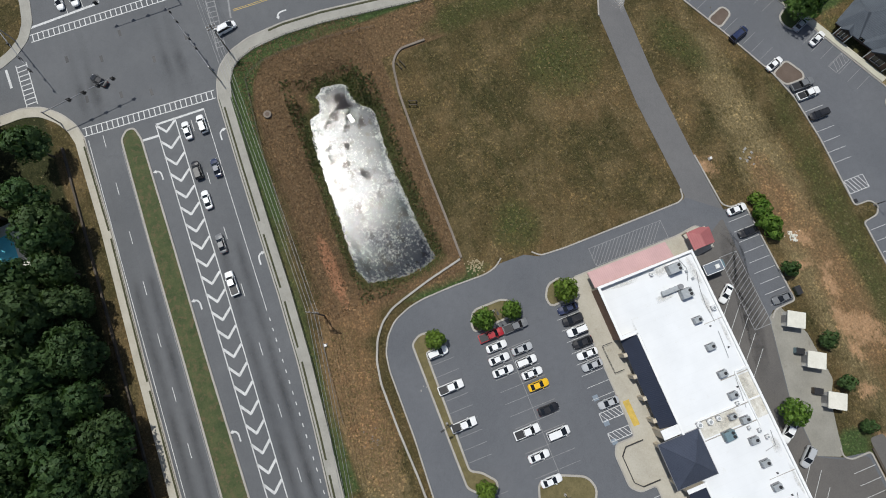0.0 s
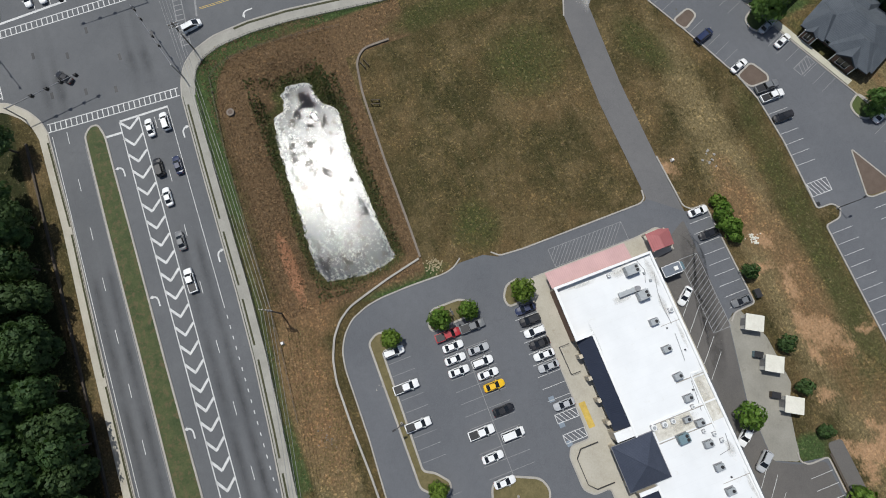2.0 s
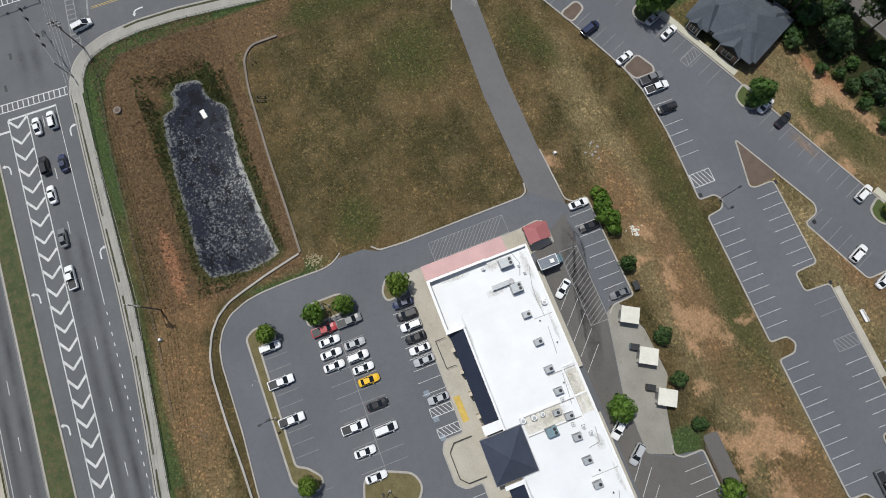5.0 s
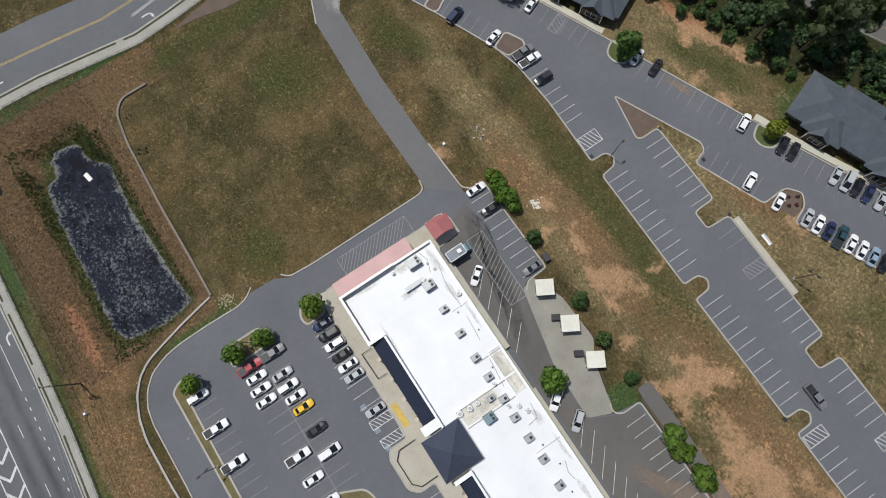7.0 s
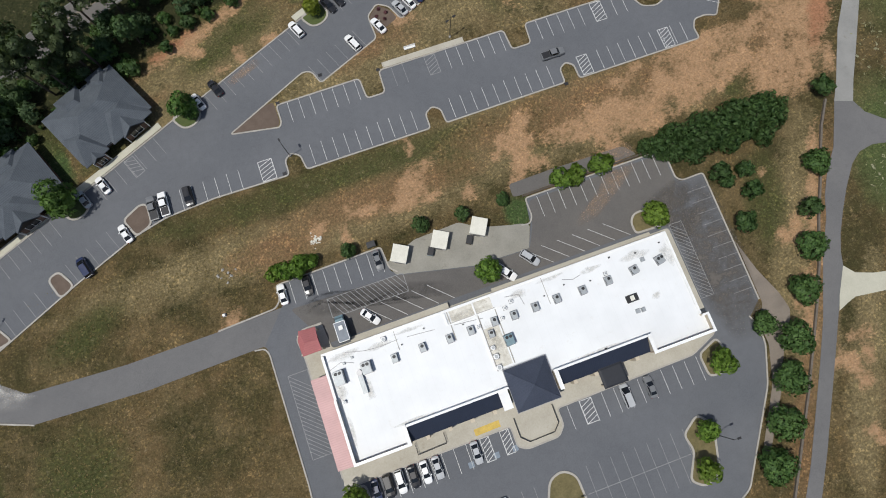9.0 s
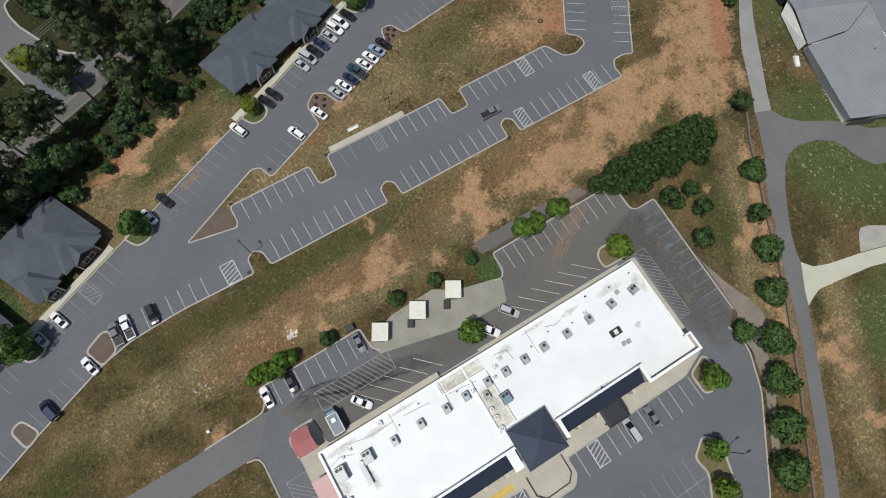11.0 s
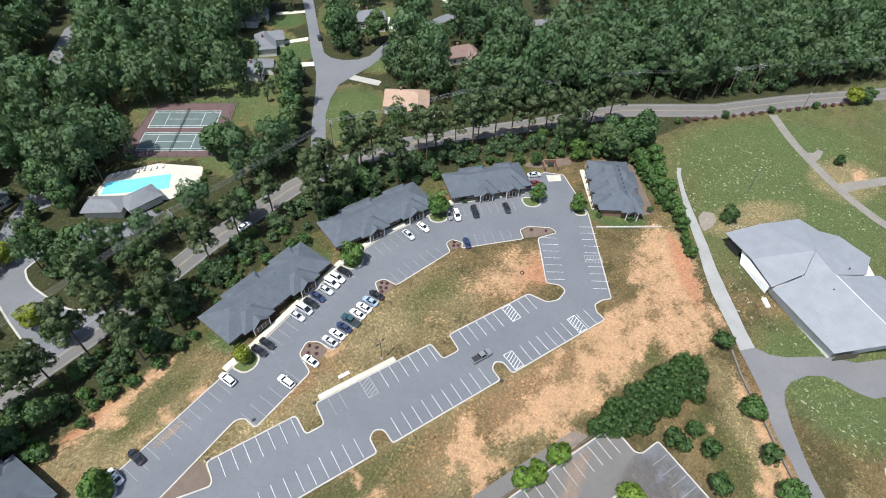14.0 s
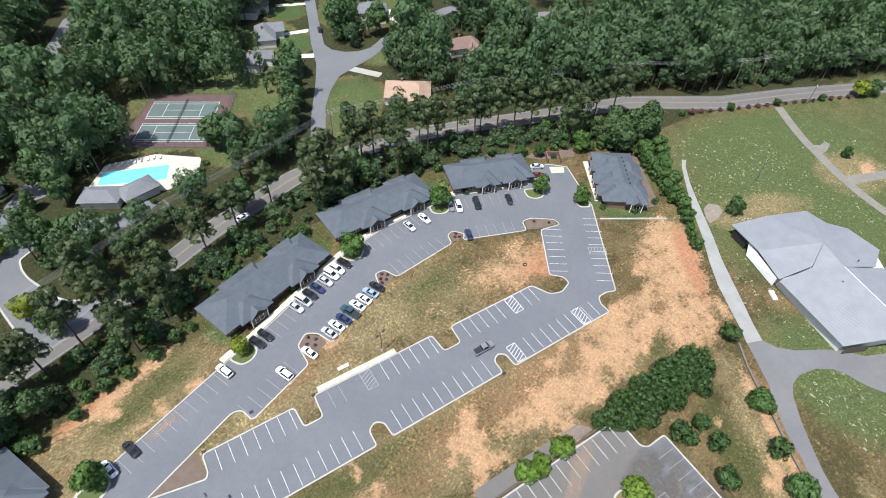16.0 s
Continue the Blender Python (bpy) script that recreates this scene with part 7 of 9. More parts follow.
def quads_mesh(name, quads, mat, tone=None):
    """A mesh of loose leaf quads; a fifth row of each, where given, is the soft outward normal of its clump."""
    n = len(quads)
    soft = quads[:, 4] if quads.shape[1] == 5 else None
    quads = quads[:, :4]
    me = bpy.data.meshes.new(name)
    me.vertices.add(4 * n)
    me.vertices.foreach_set("co", quads.reshape(-1).astype(np.float32))
    me.loops.add(4 * n)
    me.loops.foreach_set("vertex_index", np.arange(4 * n, dtype=np.int32))
    me.polygons.add(n)
    me.polygons.foreach_set("loop_start", np.arange(0, 4 * n, 4, dtype=np.int32))
    me.update(calc_edges=True)
    if soft is not None:
        me.polygons.foreach_set("use_smooth", np.ones(n, dtype=bool))
        me.normals_split_custom_set_from_vertices(np.repeat(soft, 4, axis=0).tolist())
    if tone is not None:
        a = me.attributes.new("tone", "FLOAT", "POINT")
        a.data.foreach_set("value", np.repeat(tone, 4).astype(np.float32))
    me.materials.append(M[mat])
    return me


def crown_lobes(seed, radius, low, high, n, squash=0.85):
    rng = random.Random(seed)
    mid = (low + high) / 2
    out = [(0, 0, mid, radius * 0.72, squash)]
    for k in range(n):
        a = k * 2.4 + rng.random()
        h = low + (high - low) * (0.15 + 0.8 * rng.random())
        taper = 1.0 - 0.55 * abs((h - mid) / (high - low) * 2) ** 1.5
        rr = radius * (0.36 + 0.22 * rng.random())
        reach = (radius - rr) * taper
        out.append((reach * math.cos(a), reach * math.sin(a), h, rr, squash))
    return out


def trunk(bm, seed, height, r, limbs=5, spread=1.5):
    rng = random.Random(seed)
    bend = [(rng.uniform(-0.15, 0.15) * k, rng.uniform(-0.15, 0.15) * k, height * k / 3) for k in range(4)]
    for k in range(3):
        tube(bm, bend[k], bend[k + 1], r * (1 - 0.25 * k), r * (1 - 0.25 * (k + 1)), 7, cap=(k == 2))
    for k in range(limbs):
        a, h = k * 2.39 + rng.random(), height * rng.uniform(0.45, 0.9)
        tube(bm, (0, 0, h), (spread * math.cos(a), spread * math.sin(a), h + spread * rng.uniform(0.5, 0.9)), r * 0.42, r * 0.12, 5)


def tree_kind(name, label, category, group, seed, radius, low, high, lobes, count, size, leaf, trunk_r, squash=0.85, limbs=5):
    """A tree with its foot at the origin: trunk with limbs, and a crown of leaf clumps."""
    t = thing(name, label, category, group)
    bm = bmesh.new()
    trunk(bm, seed, low + (high - low) * 0.55, trunk_r, limbs, radius * 0.6)
    part("trunk", bm, "bark", t)
    ob = new("crown", quads_mesh("crown", leaf_cloud(seed, crown_lobes(seed, radius, low, high, lobes, squash), count, size), leaf))
    ob.parent = t
    return t


def pine_kind(seed, height, radius):
    """A tall bare-stemmed pine with tufts of needles high up."""
    rng = random.Random(seed)
    t = thing("pine_tree", "tall pine with a bare trunk and sparse tufted crown", "tree", "pines")
    bm = bmesh.new()
    tube(bm, (0, 0, 0), (0.2, 0.1, height * 0.6), 0.28, 0.2, 7)
    tube(bm, (0.2, 0.1, height * 0.6), (0.1, 0.3, height * 0.97), 0.2, 0.06, 7)
    lobes = []
    for k in range(15):
        h = height * (0.52 + 0.46 * k / 14)
        a = k * 2.4 + rng.random()
        reach = radius * (1.0 - 0.6 * k / 14) * rng.uniform(0.55, 1.0)
        tube(bm, (0.15, 0.15, h - 0.5), (reach * math.cos(a), reach * math.sin(a), h), 0.08, 0.03, 4)
        lobes.append((reach * math.cos(a), reach * math.sin(a), h, rng.uniform(1.1, 2.0), 0.6))
    part("trunk", bm, "bark", t)
    ob = new("crown", quads_mesh("crown", leaf_cloud(seed, lobes, 760, 0.48), "leaf_pine"))
    ob.parent = t
    return t


def conifer_kind(name, label, seed, height, radius, leaf, count, group):
    t = thing(name, label, "tree", group)
    bm = bmesh.new()
    tube(bm, (0, 0, 0), (0, 0, height * 0.9), 0.2, 0.04, 7)
    part("trunk", bm, "bark", t)
    lobes = [(0.25 * radius * math.cos(k * 2.4), 0.25 * radius * math.sin(k * 2.4), height * (0.14 + 0.78 * k / 9), radius * (1.0 - 0.088 * k), 0.6) for k in range(10)]
    ob = new("crown", quads_mesh("crown", leaf_cloud(seed, lobes, count, 0.36, 0.3), leaf))
    ob.parent = t
    return t


USED = set()
rng = random.Random(5)


def plant(kind, x, y, size=1.0, turn=None, label="", z=0.0):
    """Sets the kind itself the first time, and copies of it after that."""
    turn = (x * 37.7 + y * 91.3) % 360 if turn is None else turn
    m = Matrix.LocRotScale((x, y, z), Euler((0, 0, radians(turn))), (size, size, size))
    if kind.name in USED:
        t = copy_thing(kind, m)
    else:
        USED.add(kind.name)
        kind.matrix_world = m
        t = kind
    if label:
        t["label"] = label
    return t


LOT = [tree_kind("maple_tree", "bright green round young maple in the lot", "tree", "lot maples", 10 + k, 2.9, 1.3, 5.6, 9, 950, 0.30, "leaf_lot", 0.14) for k in range(2)]
ISLE = [tree_kind("maple_tree", "full green round tree in a kerbed lot island", "tree", "island maples", 14 + k, 3.0, 1.1, 6.0, 10, 1250, 0.28, "leaf_isle", 0.15) for k in range(2)]
LIME = tree_kind("maple_tree", "yellow-green round young tree beside the lot", "tree", "lime trees", 21, 2.7, 1.2, 5.2, 9, 850, 0.30, "leaf_lime", 0.13)
OAK = [tree_kind("oak_tree", "dense dark green broadleaf tree", "tree", "broadleaf trees", 30 + k, 4.4, 2.6, 11.5 + k, 13, 1450, 0.42, "leaf", 0.28) for k in range(3)]
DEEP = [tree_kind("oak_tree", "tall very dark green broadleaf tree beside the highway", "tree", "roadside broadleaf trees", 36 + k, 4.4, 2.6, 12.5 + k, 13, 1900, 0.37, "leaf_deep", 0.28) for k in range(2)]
HEDGE = [tree_kind("hedge_tree", "mid-green leafy broadleaf tree", "tree", "hedge trees", 44 + k, 4.2, 0.8, 10.0 + k, 13, 1100, 0.46, "leaf_path", 0.24) for k in range(2)]
THICKET = [tree_kind("thicket_bush", "mid-green leafy undergrowth bush between trees", "bush", "undergrowth", 48 + k, 3.6, 0.1, 4.2, 9, 430, 0.44, "leaf_path", 0.08) for k in range(2)]
SMALL = [tree_kind("holly_tree", "small dark green bushy tree in dry grass", "tree", "small trees", 40 + k, 2.2, 0.5, 3.8, 8, 620, 0.28, "leaf_cedar", 0.1) for k in range(2)]
CRAPE = tree_kind("path_tree", "dark green low spreading tree beside the path", "tree", "path trees", 50, 4.3, 0.8, 5.0, 12, 1300, 0.36, "leaf_path", 0.2, 0.7)
SHRUB = tree_kind("shrub", "bright green rounded shrub", "shrub", "shrubs", 60, 1.7, 0.2, 2.4, 7, 420, 0.25, "leaf_lot", 0.06)
BUSH = tree_kind("shrub", "dark green rounded garden shrub", "shrub", "garden shrubs", 61, 1.0, 0.15, 1.4, 5, 200, 0.2, "leaf_cedar", 0.05)
BLOOM = tree_kind("flowering_shrub", "rounded shrub with dull pink blossom by the road", "shrub", "flowering shrubs", 62, 2.0, 0.2, 2.8, 6, 340, 0.28, "bloom", 0.06)
CEDAR = conifer_kind("cedar_tree", "dark green dense cedar in a tight row", 70, 8.0, 2.9, "leaf_cedar", 1100, "cedar row")
SPRUCE = conifer_kind("spruce_tree", "dark pointed spruce beside a house", 71, 13.0, 4.0, "leaf_cedar", 1200, "spruces")
PINE = [pine_kind(80 + k, 17 + 2 * k, 3.9) for k in range(3)]

for k, (x, y, s) in enumerate(((-45.0, -100.6, 0.86), (-45.0, -89.4, 0.95), (-44.6, -82.9, 1.02), (-44.5, -70.3, 1.06), (-12.4, -102.0, 0.95), (35.8, -70.8, 1.12), (27.2, -82.6, 1.05), (24.0, -89.3, 1.0), (35.6, -37.2, 1.4), (-3.6, -36.4, 1.12))):
    plant(LOT[k % 2], x, y, s)
for x, y, s in ((-55.4, 21.8, 1.1), (-85.6, 9.2, 1.2), (16.2, 52.2, 1.18), (48.4, 57.2, 0.98), (79.4, 46.4, 0.80), (87.4, 36.0, 0.78)):
    plant(ISLE[int(x) % 2], x, y, s * 1.06)
plant(ISLE[1], 105.4, 56.8, 1.02, label="full green round tree behind the lot end")
plant(LIME, -20.6, 37.0, 0.95)
for x, y, s in ((-47.6, -21.2, 1.0), (-45.0, -21.6, 1.1), (-41.6, -21.6, 1.25), (-39.4, -21.2, 1.0), (19.6, -22.2, 1.35), (22.8, -22.6, 1.2), (29.0, -22.0, 1.35)):
    plant(SHRUB, x, y, s * 1.15, label="bright green shrubby tree edging the rear lot")
for k, (x, y, s) in enumerate(((-30.6, -21.8, 0.85), (-13.8, -21.6, 0.9), (-4.2, -22.4, 0.9), (5.4, -22.2, 0.72), (53.6, -32.8, 0.95), (59.4, -34.2, 0.75), (58.8, -39.0, 0.92), (53.8, -45.2, 1.0), (69.0, -47.0, 1.0), (84.8, -22.0, 0.98), (54.6, -35.6, 0.7), (26.4, -101.4, 0.95))):
    plant(SMALL[k % 2], x, y, s * (1.3 if y > -60 and x > 50 else 1.1))
for x, y, s in ((75.8, -38.0, 0.66), (65.6, -55.2, 0.9), (59.9, -63.2, 0.92), (53.4, -71.8, 1.0), (48.6, -67.0, 0.72), (48.4, -79.0, 1.0), (43.2, -86.6, 1.0), (38.0, -93.8, 1.02), (30.6, -104.6, 0.9), (24.4, -113.6, 0.95), (17.0, -122.6, 0.95)):
    plant(CRAPE, x, y, s * 1.2)
for x, y, s in ((43.2, -22.6, 0.9), (46.8, -20.6, 0.95), (46.4, -25.2, 0.85), (50.4, -22.4, 1.05), (50.6, -27.0, 0.9), (54.6, -20.4, 1.0), (54.8, -25.4, 1.05), (58.8, -22.8, 1.1), (59.0, -27.6, 0.9), (62.8, -20.4, 1.05), (63.2, -25.6, 1.1), (66.6, -22.6, 1.1), (67.0, -28.2, 0.9), (70.4, -20.8, 1.0), (71.0, -25.4, 1.0), (73.4, -22.6, 0.8), (40.6, -21.6, 0.8), (44.8, -23.8, 0.85), (48.6, -24.4, 0.95), (52.6, -24.0, 1.0), (56.8, -25.0, 1.0), (60.8, -23.4, 1.05), (65.0, -24.0, 1.05), (69.0, -23.8, 1.0), (56.6, -21.0, 0.95), (64.8, -20.6, 0.95), (48.6, -21.0, 0.9)):
    plant(CEDAR, x, y, s * 0.98)
for x, y, s in ((126.0, 7.8, 1.15), (99.0, 31.0, 0.34), (91.0, 61.4, 0.8)):
    plant(SMALL[0], x, y, s * 1.3, label="dark green bushy tree beside the path")
plant(SPRUCE, 61.5, 106.0, 1.0)
for x, y in ((-41.4, 98.6), (-37.0, 99.6), (-33.4, 100.6), (-26.0, 101.6), (-14.4, 105.4), (-11.6, 107.2), (-9.4, 109.6), (-7.2, 112.4), (-17, 104.2), (4.2, 51.6), (-2.5, 49.0), (-13.4, 44.6), (44.4, 60.0), (37, 59.6), (58.4, 57.6), (76, 52.4), (91.4, 30.2), (99, 24), (95.6, 35.2), (97.2, 38.0), (99.4, 41.6), (101.0, 44.4), (102.8, 47.2), (107.6, 23.6), (-66, 24), (-90, 13), (-97, 9), (-112, 3)):
    plant(BUSH, x, y, 0.8 + 0.5 * ((x * 7.3) % 1.0), label="dark green rounded shrub by a building")
for k in range(21):
    x, y = 155.0 + 3.9 * k, 53.4 - 1.38 * k - 0.002 * k * k
    plant(BLOOM if k % 5 else SMALL[1], x, y, 0.62 + 0.22 * ((k * 0.37) % 1.0), label="rounded roadside shrub with dull pink blossom" if k % 5 else "rounded dark roadside shrub")
for x, y, s in ((44, 113, 1.7), (236, 24, 1.6), (186, 6, 1.0)):
    plant(SMALL[0], x, y, s, label="dark bushy tree on a mown lawn")
for x, y in ((-61.4, 74.6), (-75.5, 66.5), (-66, 101), (230, 27)):
    plant(LIME, x, y, 1.4)
for k in range(46):
    u = k / 45
    x = -125 + 232 * u + rng.uniform(-2, 2)
    y = woods_edge(x) - rng.uniform(-1.5, 2.0)
    plant(BUSH, x, y, rng.uniform(1.2, 2.1), label="dark green bush at the edge of the woods")
for k in range(58):
    x = -122 + 100 * (k / 57) + rng.uniform(-1.5, 1.5)
    plant(HEDGE[k % 2], x, woods_edge(x) + rng.uniform(0.6, 4.0), rng.uniform(0.22, 0.48), label="low leafy tree at the edge of the woods")
# red-leaved plants in the mulch beds
for x, y in ((19.6, 41.4), (20.8, 40.4), (18.6, 40.0), (19.8, 39.0), (18.2, 38.6), (-5.6, 32.6), (-4.2, 31.2), (-6.6, 30.8), (-5.0, 29.6), (-7.0, 28.6), (45.6, 44.0), (44.6, 43.0), (45.8, 42.4), (69.0, 36.4), (72.6, 33.6)):
    plant(BLOOM, x, y, 0.38, label="small dark red-leaved shrub in mulch")

ROADS = [([(-145, 21), (-100, 43.4), (-76, 55.2), (-52, 63.8), (-32, 73.2), (-16, 81.2), (14, 91.7), (34, 95), (57, 94), (81, 87.7), (112, 78.5), (143.5, 70.2), (177, 51), (207.5, 41), (250, 24.2), (330, -8), (420, -46)], 7.8),
         ([(24, 96), (31, 110), (46, 140), (57, 168), (74, 219), (100, 300)], 7.5), ([(60, 150), (74, 153), (92, 164.6), (125, 173), (168, 174)], 7.0),
         ([(-62, 66), (-66, 84), (-66, 106), (-56, 124)], 7.5), ([(-62, 100), (-45, 101), (-28, 100), (-20, 106)], 7.0), ([(-47, 195), (-39, 219), (-29, 244), (-18, 252), (20, 271)], 6.0), ([(145, 158), (160, 148), (201, 137), (240, 127)], 6.5)]
CLEAR = [(-25, 99, 7.5), (-14, 107, 8), (-34, 102, 6.5), (-27, 116, 13), (-16, 119, 12), (-38, 117, 7), (-34, 108, 11), (-9, 141, 19), (-15, 147, 14), (-2, 135, 14), (70, 113, 13), (50, 124, 12), (45, 112, 9), (78, 150, 8), (110, 136.5, 7), (93, 188, 10), (42, 180, 12), (46, 194, 12), (40, 188, 6), (88, 214, 10), (134, 196, 11), (128, 186, 9),
         (236, 160, 6), (10, 128, 9), (14, 138, 7), (-72, 132, 8), (-19, 130, 7), (60, 204, 9), (94, 56, 7), (84, 62, 6), (40, 165, 7), (56, 182, 8), (74, 104, 8), (-54, 80, 7), (55, 128, 13), (48, 115, 11), (64, 136, 8), (48, 178, 13), (80, 157, 8), (98, 174, 9), (24, 130, 11), (18, 139, 8), (60, 151, 12), (36, 104, 7), (160, 160, 9), (176, 150, 8), (50, 176, 10), (57, 206, 10), (82, 202, 10), (91, 184, 10), (40, 185, 9), (30, 166, 7), (66, 140, 9), (4, 141, 10), (6, 150, 8), (14, 146, 8), (2, 121, 8), (12, 117, 7),
         (-46, 104, 9), (-36, 96, 8), (-27, 97, 9), (-18, 99, 9), (-10, 103, 8), (-7, 110, 8), (-24, 104, 8), (-44, 112, 7)]


def off_line(x, y, pts):
    best = 1e9
    for (ax, ay), (bx, by) in zip(pts, pts[1:]):
        ux, uy = bx - ax, by - ay
        u = min(1.0, max(0.0, ((x - ax) * ux + (y - ay) * uy) / (ux * ux + uy * uy)))
        best = min(best, math.hypot(x - ax - u * ux, y - ay - u * uy))
    return best


def wooded(x, y):
    if y < woods_edge(x) + 2.5 or (x > 116 and y < 68 - (x - 140) * 0.30):
        return False
    return all(math.hypot(x - a, y - b) > r for a, b, r in CLEAR) and all(off_line(x, y, pts) > w for pts, w in ROADS)


# houses, lanes and lawns that stand behind low growth only
LOW = [(109.4, 135.4, 9.0), (70.4, 115.2, 10.0), (160, 152, 8.0), (176, 147, 8.0), (192, 143, 7.0), (91.0, 184.6, 9.0), (39.6, 184.4, 8.0), (28, 165, 7.0), (-30, 243, 6.5), (-35, 227, 6.5), (-30, 258, 6.5), (50, 165, 6.0), (50, 182, 6.0), (122, 174, 7.0), (-38, 71, 3.5), (-20, 79, 5.0), (-12, 82, 5.0), (-4, 85.5, 5.0), (4, 88, 5.0), (12, 91, 4.5), (46, 94.5, 4.0), (60, 93.5, 4.5), (71, 90.5, 4.5), (82, 87.4, 4.5), (93, 84, 4.5), (104, 80.8, 4.5), (115, 77.6, 4.0), (-72, 57, 3.5), (-62, 61, 3.5), (-51, 64.5, 4.0), (-64, 76, 4.0), (-66, 86, 4.0), (-66, 98, 4.0)]
EYE = Vector((-21.7, -47.4))


def low_ground(x, y):
    """True in the strips of open wood before those houses and lanes."""
    for hx, hy, r in LOW:
        a = Vector((hx, hy))
        if off_line(x, y, [tuple(a), tuple(a.lerp(EYE, 0.115))]) < r:
            return True
    return False


near_wood, far_wood = [], []


def belt(x, y):
    """The narrow wood between the offices and the road behind them."""
    pts = ROADS[0][0]
    for (ax, ay), (bx, by) in zip(pts, pts[1:]):
        if ax <= x <= bx:
            return y < ay + (by - ay) * (x - ax) / (bx - ax)
    return False


y = -10.0
while y < 350:
    x = -190.0
    while x < 560:
        px, py = x + rng.uniform(-2.5, 2.5), y + rng.uniform(-2.5, 2.5)
        if wooded(px, py) and px > -0.75 * py - 130 and px < 2.0 * py + 200:
            (near_wood if belt(px, py) and px < 150 else far_wood).append((px, py))
        x += 5.0 if y < 100 and x < 150 else 6.2
    y += 5.0 if y < 100 else 6.2
for k, (px, py) in enumerate(near_wood):
    if low_ground(px, py):
        plant(HEDGE[k % 2], px, py, rng.uniform(0.30, 0.46), label="low leafy tree beside the road through the woods")
    elif k % 3 == 0 and px < 30 or k % 4 == 0:
        plant(PINE[k // 3 % 3], px, py, rng.uniform(0.85, 1.12))
    else:
        plant((OAK[0], HEDGE[0], OAK[1], HEDGE[1], OAK[2])[k % 5], px, py, rng.choice((0.62, 0.75, 0.9, 1.05)) * rng.uniform(0.9, 1.05) * (0.95 if px < 20 else 1.05 if px < 95 else 1.25))
# undergrowth on the floor of the narrow wood
for k, (px, py) in enumerate(near_wood):
    if px < 112 and k % 5 < (4 if px < 0 else 2):
        plant(THICKET[k % 2], px + 2.5, py + 2.4, rng.uniform(0.62, 1.05) * (0.75 if low_ground(px + 2.5, py + 2.4) else 1.0))
# pines standing on the road's edge
for px, py in ((58, 86), (64, 84), (71, 82), (86, 79), (92, 77), (99, 76), (118, 70), (124, 69), (130, 66), (48, 88), (-18, 72), (-8, 76.5), (-30, 66), (4, 82), (-44, 60), (-60, 53), (-46, 70.4), (24, 86), (34, 87), (41, 86.5), (77, 80), (81, 82), (105, 73.5), (111, 72), (-52, 57.5), (-70, 50)):
    plant(PINE[int(px) % 3], px, py, rng.uniform(0.8, 1.05))
# broad trees along the lane west of the barn, and the stand where it meets the road
for k in range(26):
    u = k / 25
    plant(HEDGE[k % 2], 128.0 - 25.0 * u + rng.uniform(-1.4, 0.8), 42 - 40 * u + rng.uniform(-0.8, 1.6), rng.uniform(1.40, 1.75) - 0.75 * u, label="dense green hedge tree beside the lane")
for k in range(18):
    u = k / 17
    plant(HEDGE[k % 2], 122.5 - 10.5 * u + rng.uniform(-1.2, 1.2), 44.5 - 24 * u + rng.uniform(-1.0, 1.0), rng.uniform(1.30, 1.6) - 0.55 * u, label="dense green hedge tree behind the end office")
for k in range(34):
    plant((HEDGE + OAK)[k % 5], 112 + 0.72 * k + rng.uniform(-1.5, 1.5), 53.0 - 0.02 * k + rng.uniform(-5, 4), rng.uniform(0.9, 1.25))
# trees round the courts, along the estate street and its lawns
for k, (x, y, s) in enumerate(((-34, 82.5, 0.75), (-30, 76, 0.8), (-39, 65.5, 1.05), (-56, 64.5, 0.85), (-53.5, 91, 1.1), (-56, 105.5, 0.9), (-49, 94, 0.9), (-52, 86, 0.8), (-45, 84, 0.8), (-1.0, 118.0, 0.8), (10.0, 107.5, 1.0), (24.0, 114.0, 1.0), (29.0, 127.5, 1.1), (20.0, 106.5, 0.9), (34.5, 135, 1.0), (68.0, 171.0, 1.5), (75.0, 177.0, 1.35), (72, 165, 1.1), (38, 150, 1.2), (33, 146, 1.2), (88, 158, 1.1), (84, 166, 1.2), (56, 222, 1.2), (60.5, 108, 0.9), (-2.5, 122.5, 0.85), (3.0, 127.5, 0.9), (8.5, 108.5, 0.85), (-52, 124, 1.15), (-47.5, 126.5, 1.0), (-44, 132, 1.1), (-38, 137, 1.0), (-57, 116, 1.0), (-60, 108, 0.95), (25.5, 118, 1.1), (31, 132, 1.1))):
    plant(OAK[k % 3], x, y, s, label="full green broadleaf tree on an estate lawn")
# trees close round the pool and the courts
for k, (x, y, s) in enumerate(((-47.7, 114.7, 1.0), (-44.6, 123.8, 0.85), (-58.7, 108.9, 0.95), (-54.4, 96.1, 0.95), (-32.5, 83.6, 0.9), (-16.9, 96.2, 0.9), (-0.9, 117.4, 1.15), (9.7, 106.2, 0.95), (-23.4, 90.4, 0.85), (-3.8, 83.9, 0.95), (-34.3, 138.6, 1.1), (-53.5, 130.2, 1.0), (-58.3, 146.1, 1.0), (69.5, 170.9, 1.5), (27.2, 121.3, 1.1))):
    plant((OAK[0], HEDGE[0], OAK[2])[k % 3], x, y, s, label="full green broadleaf tree near the pool")
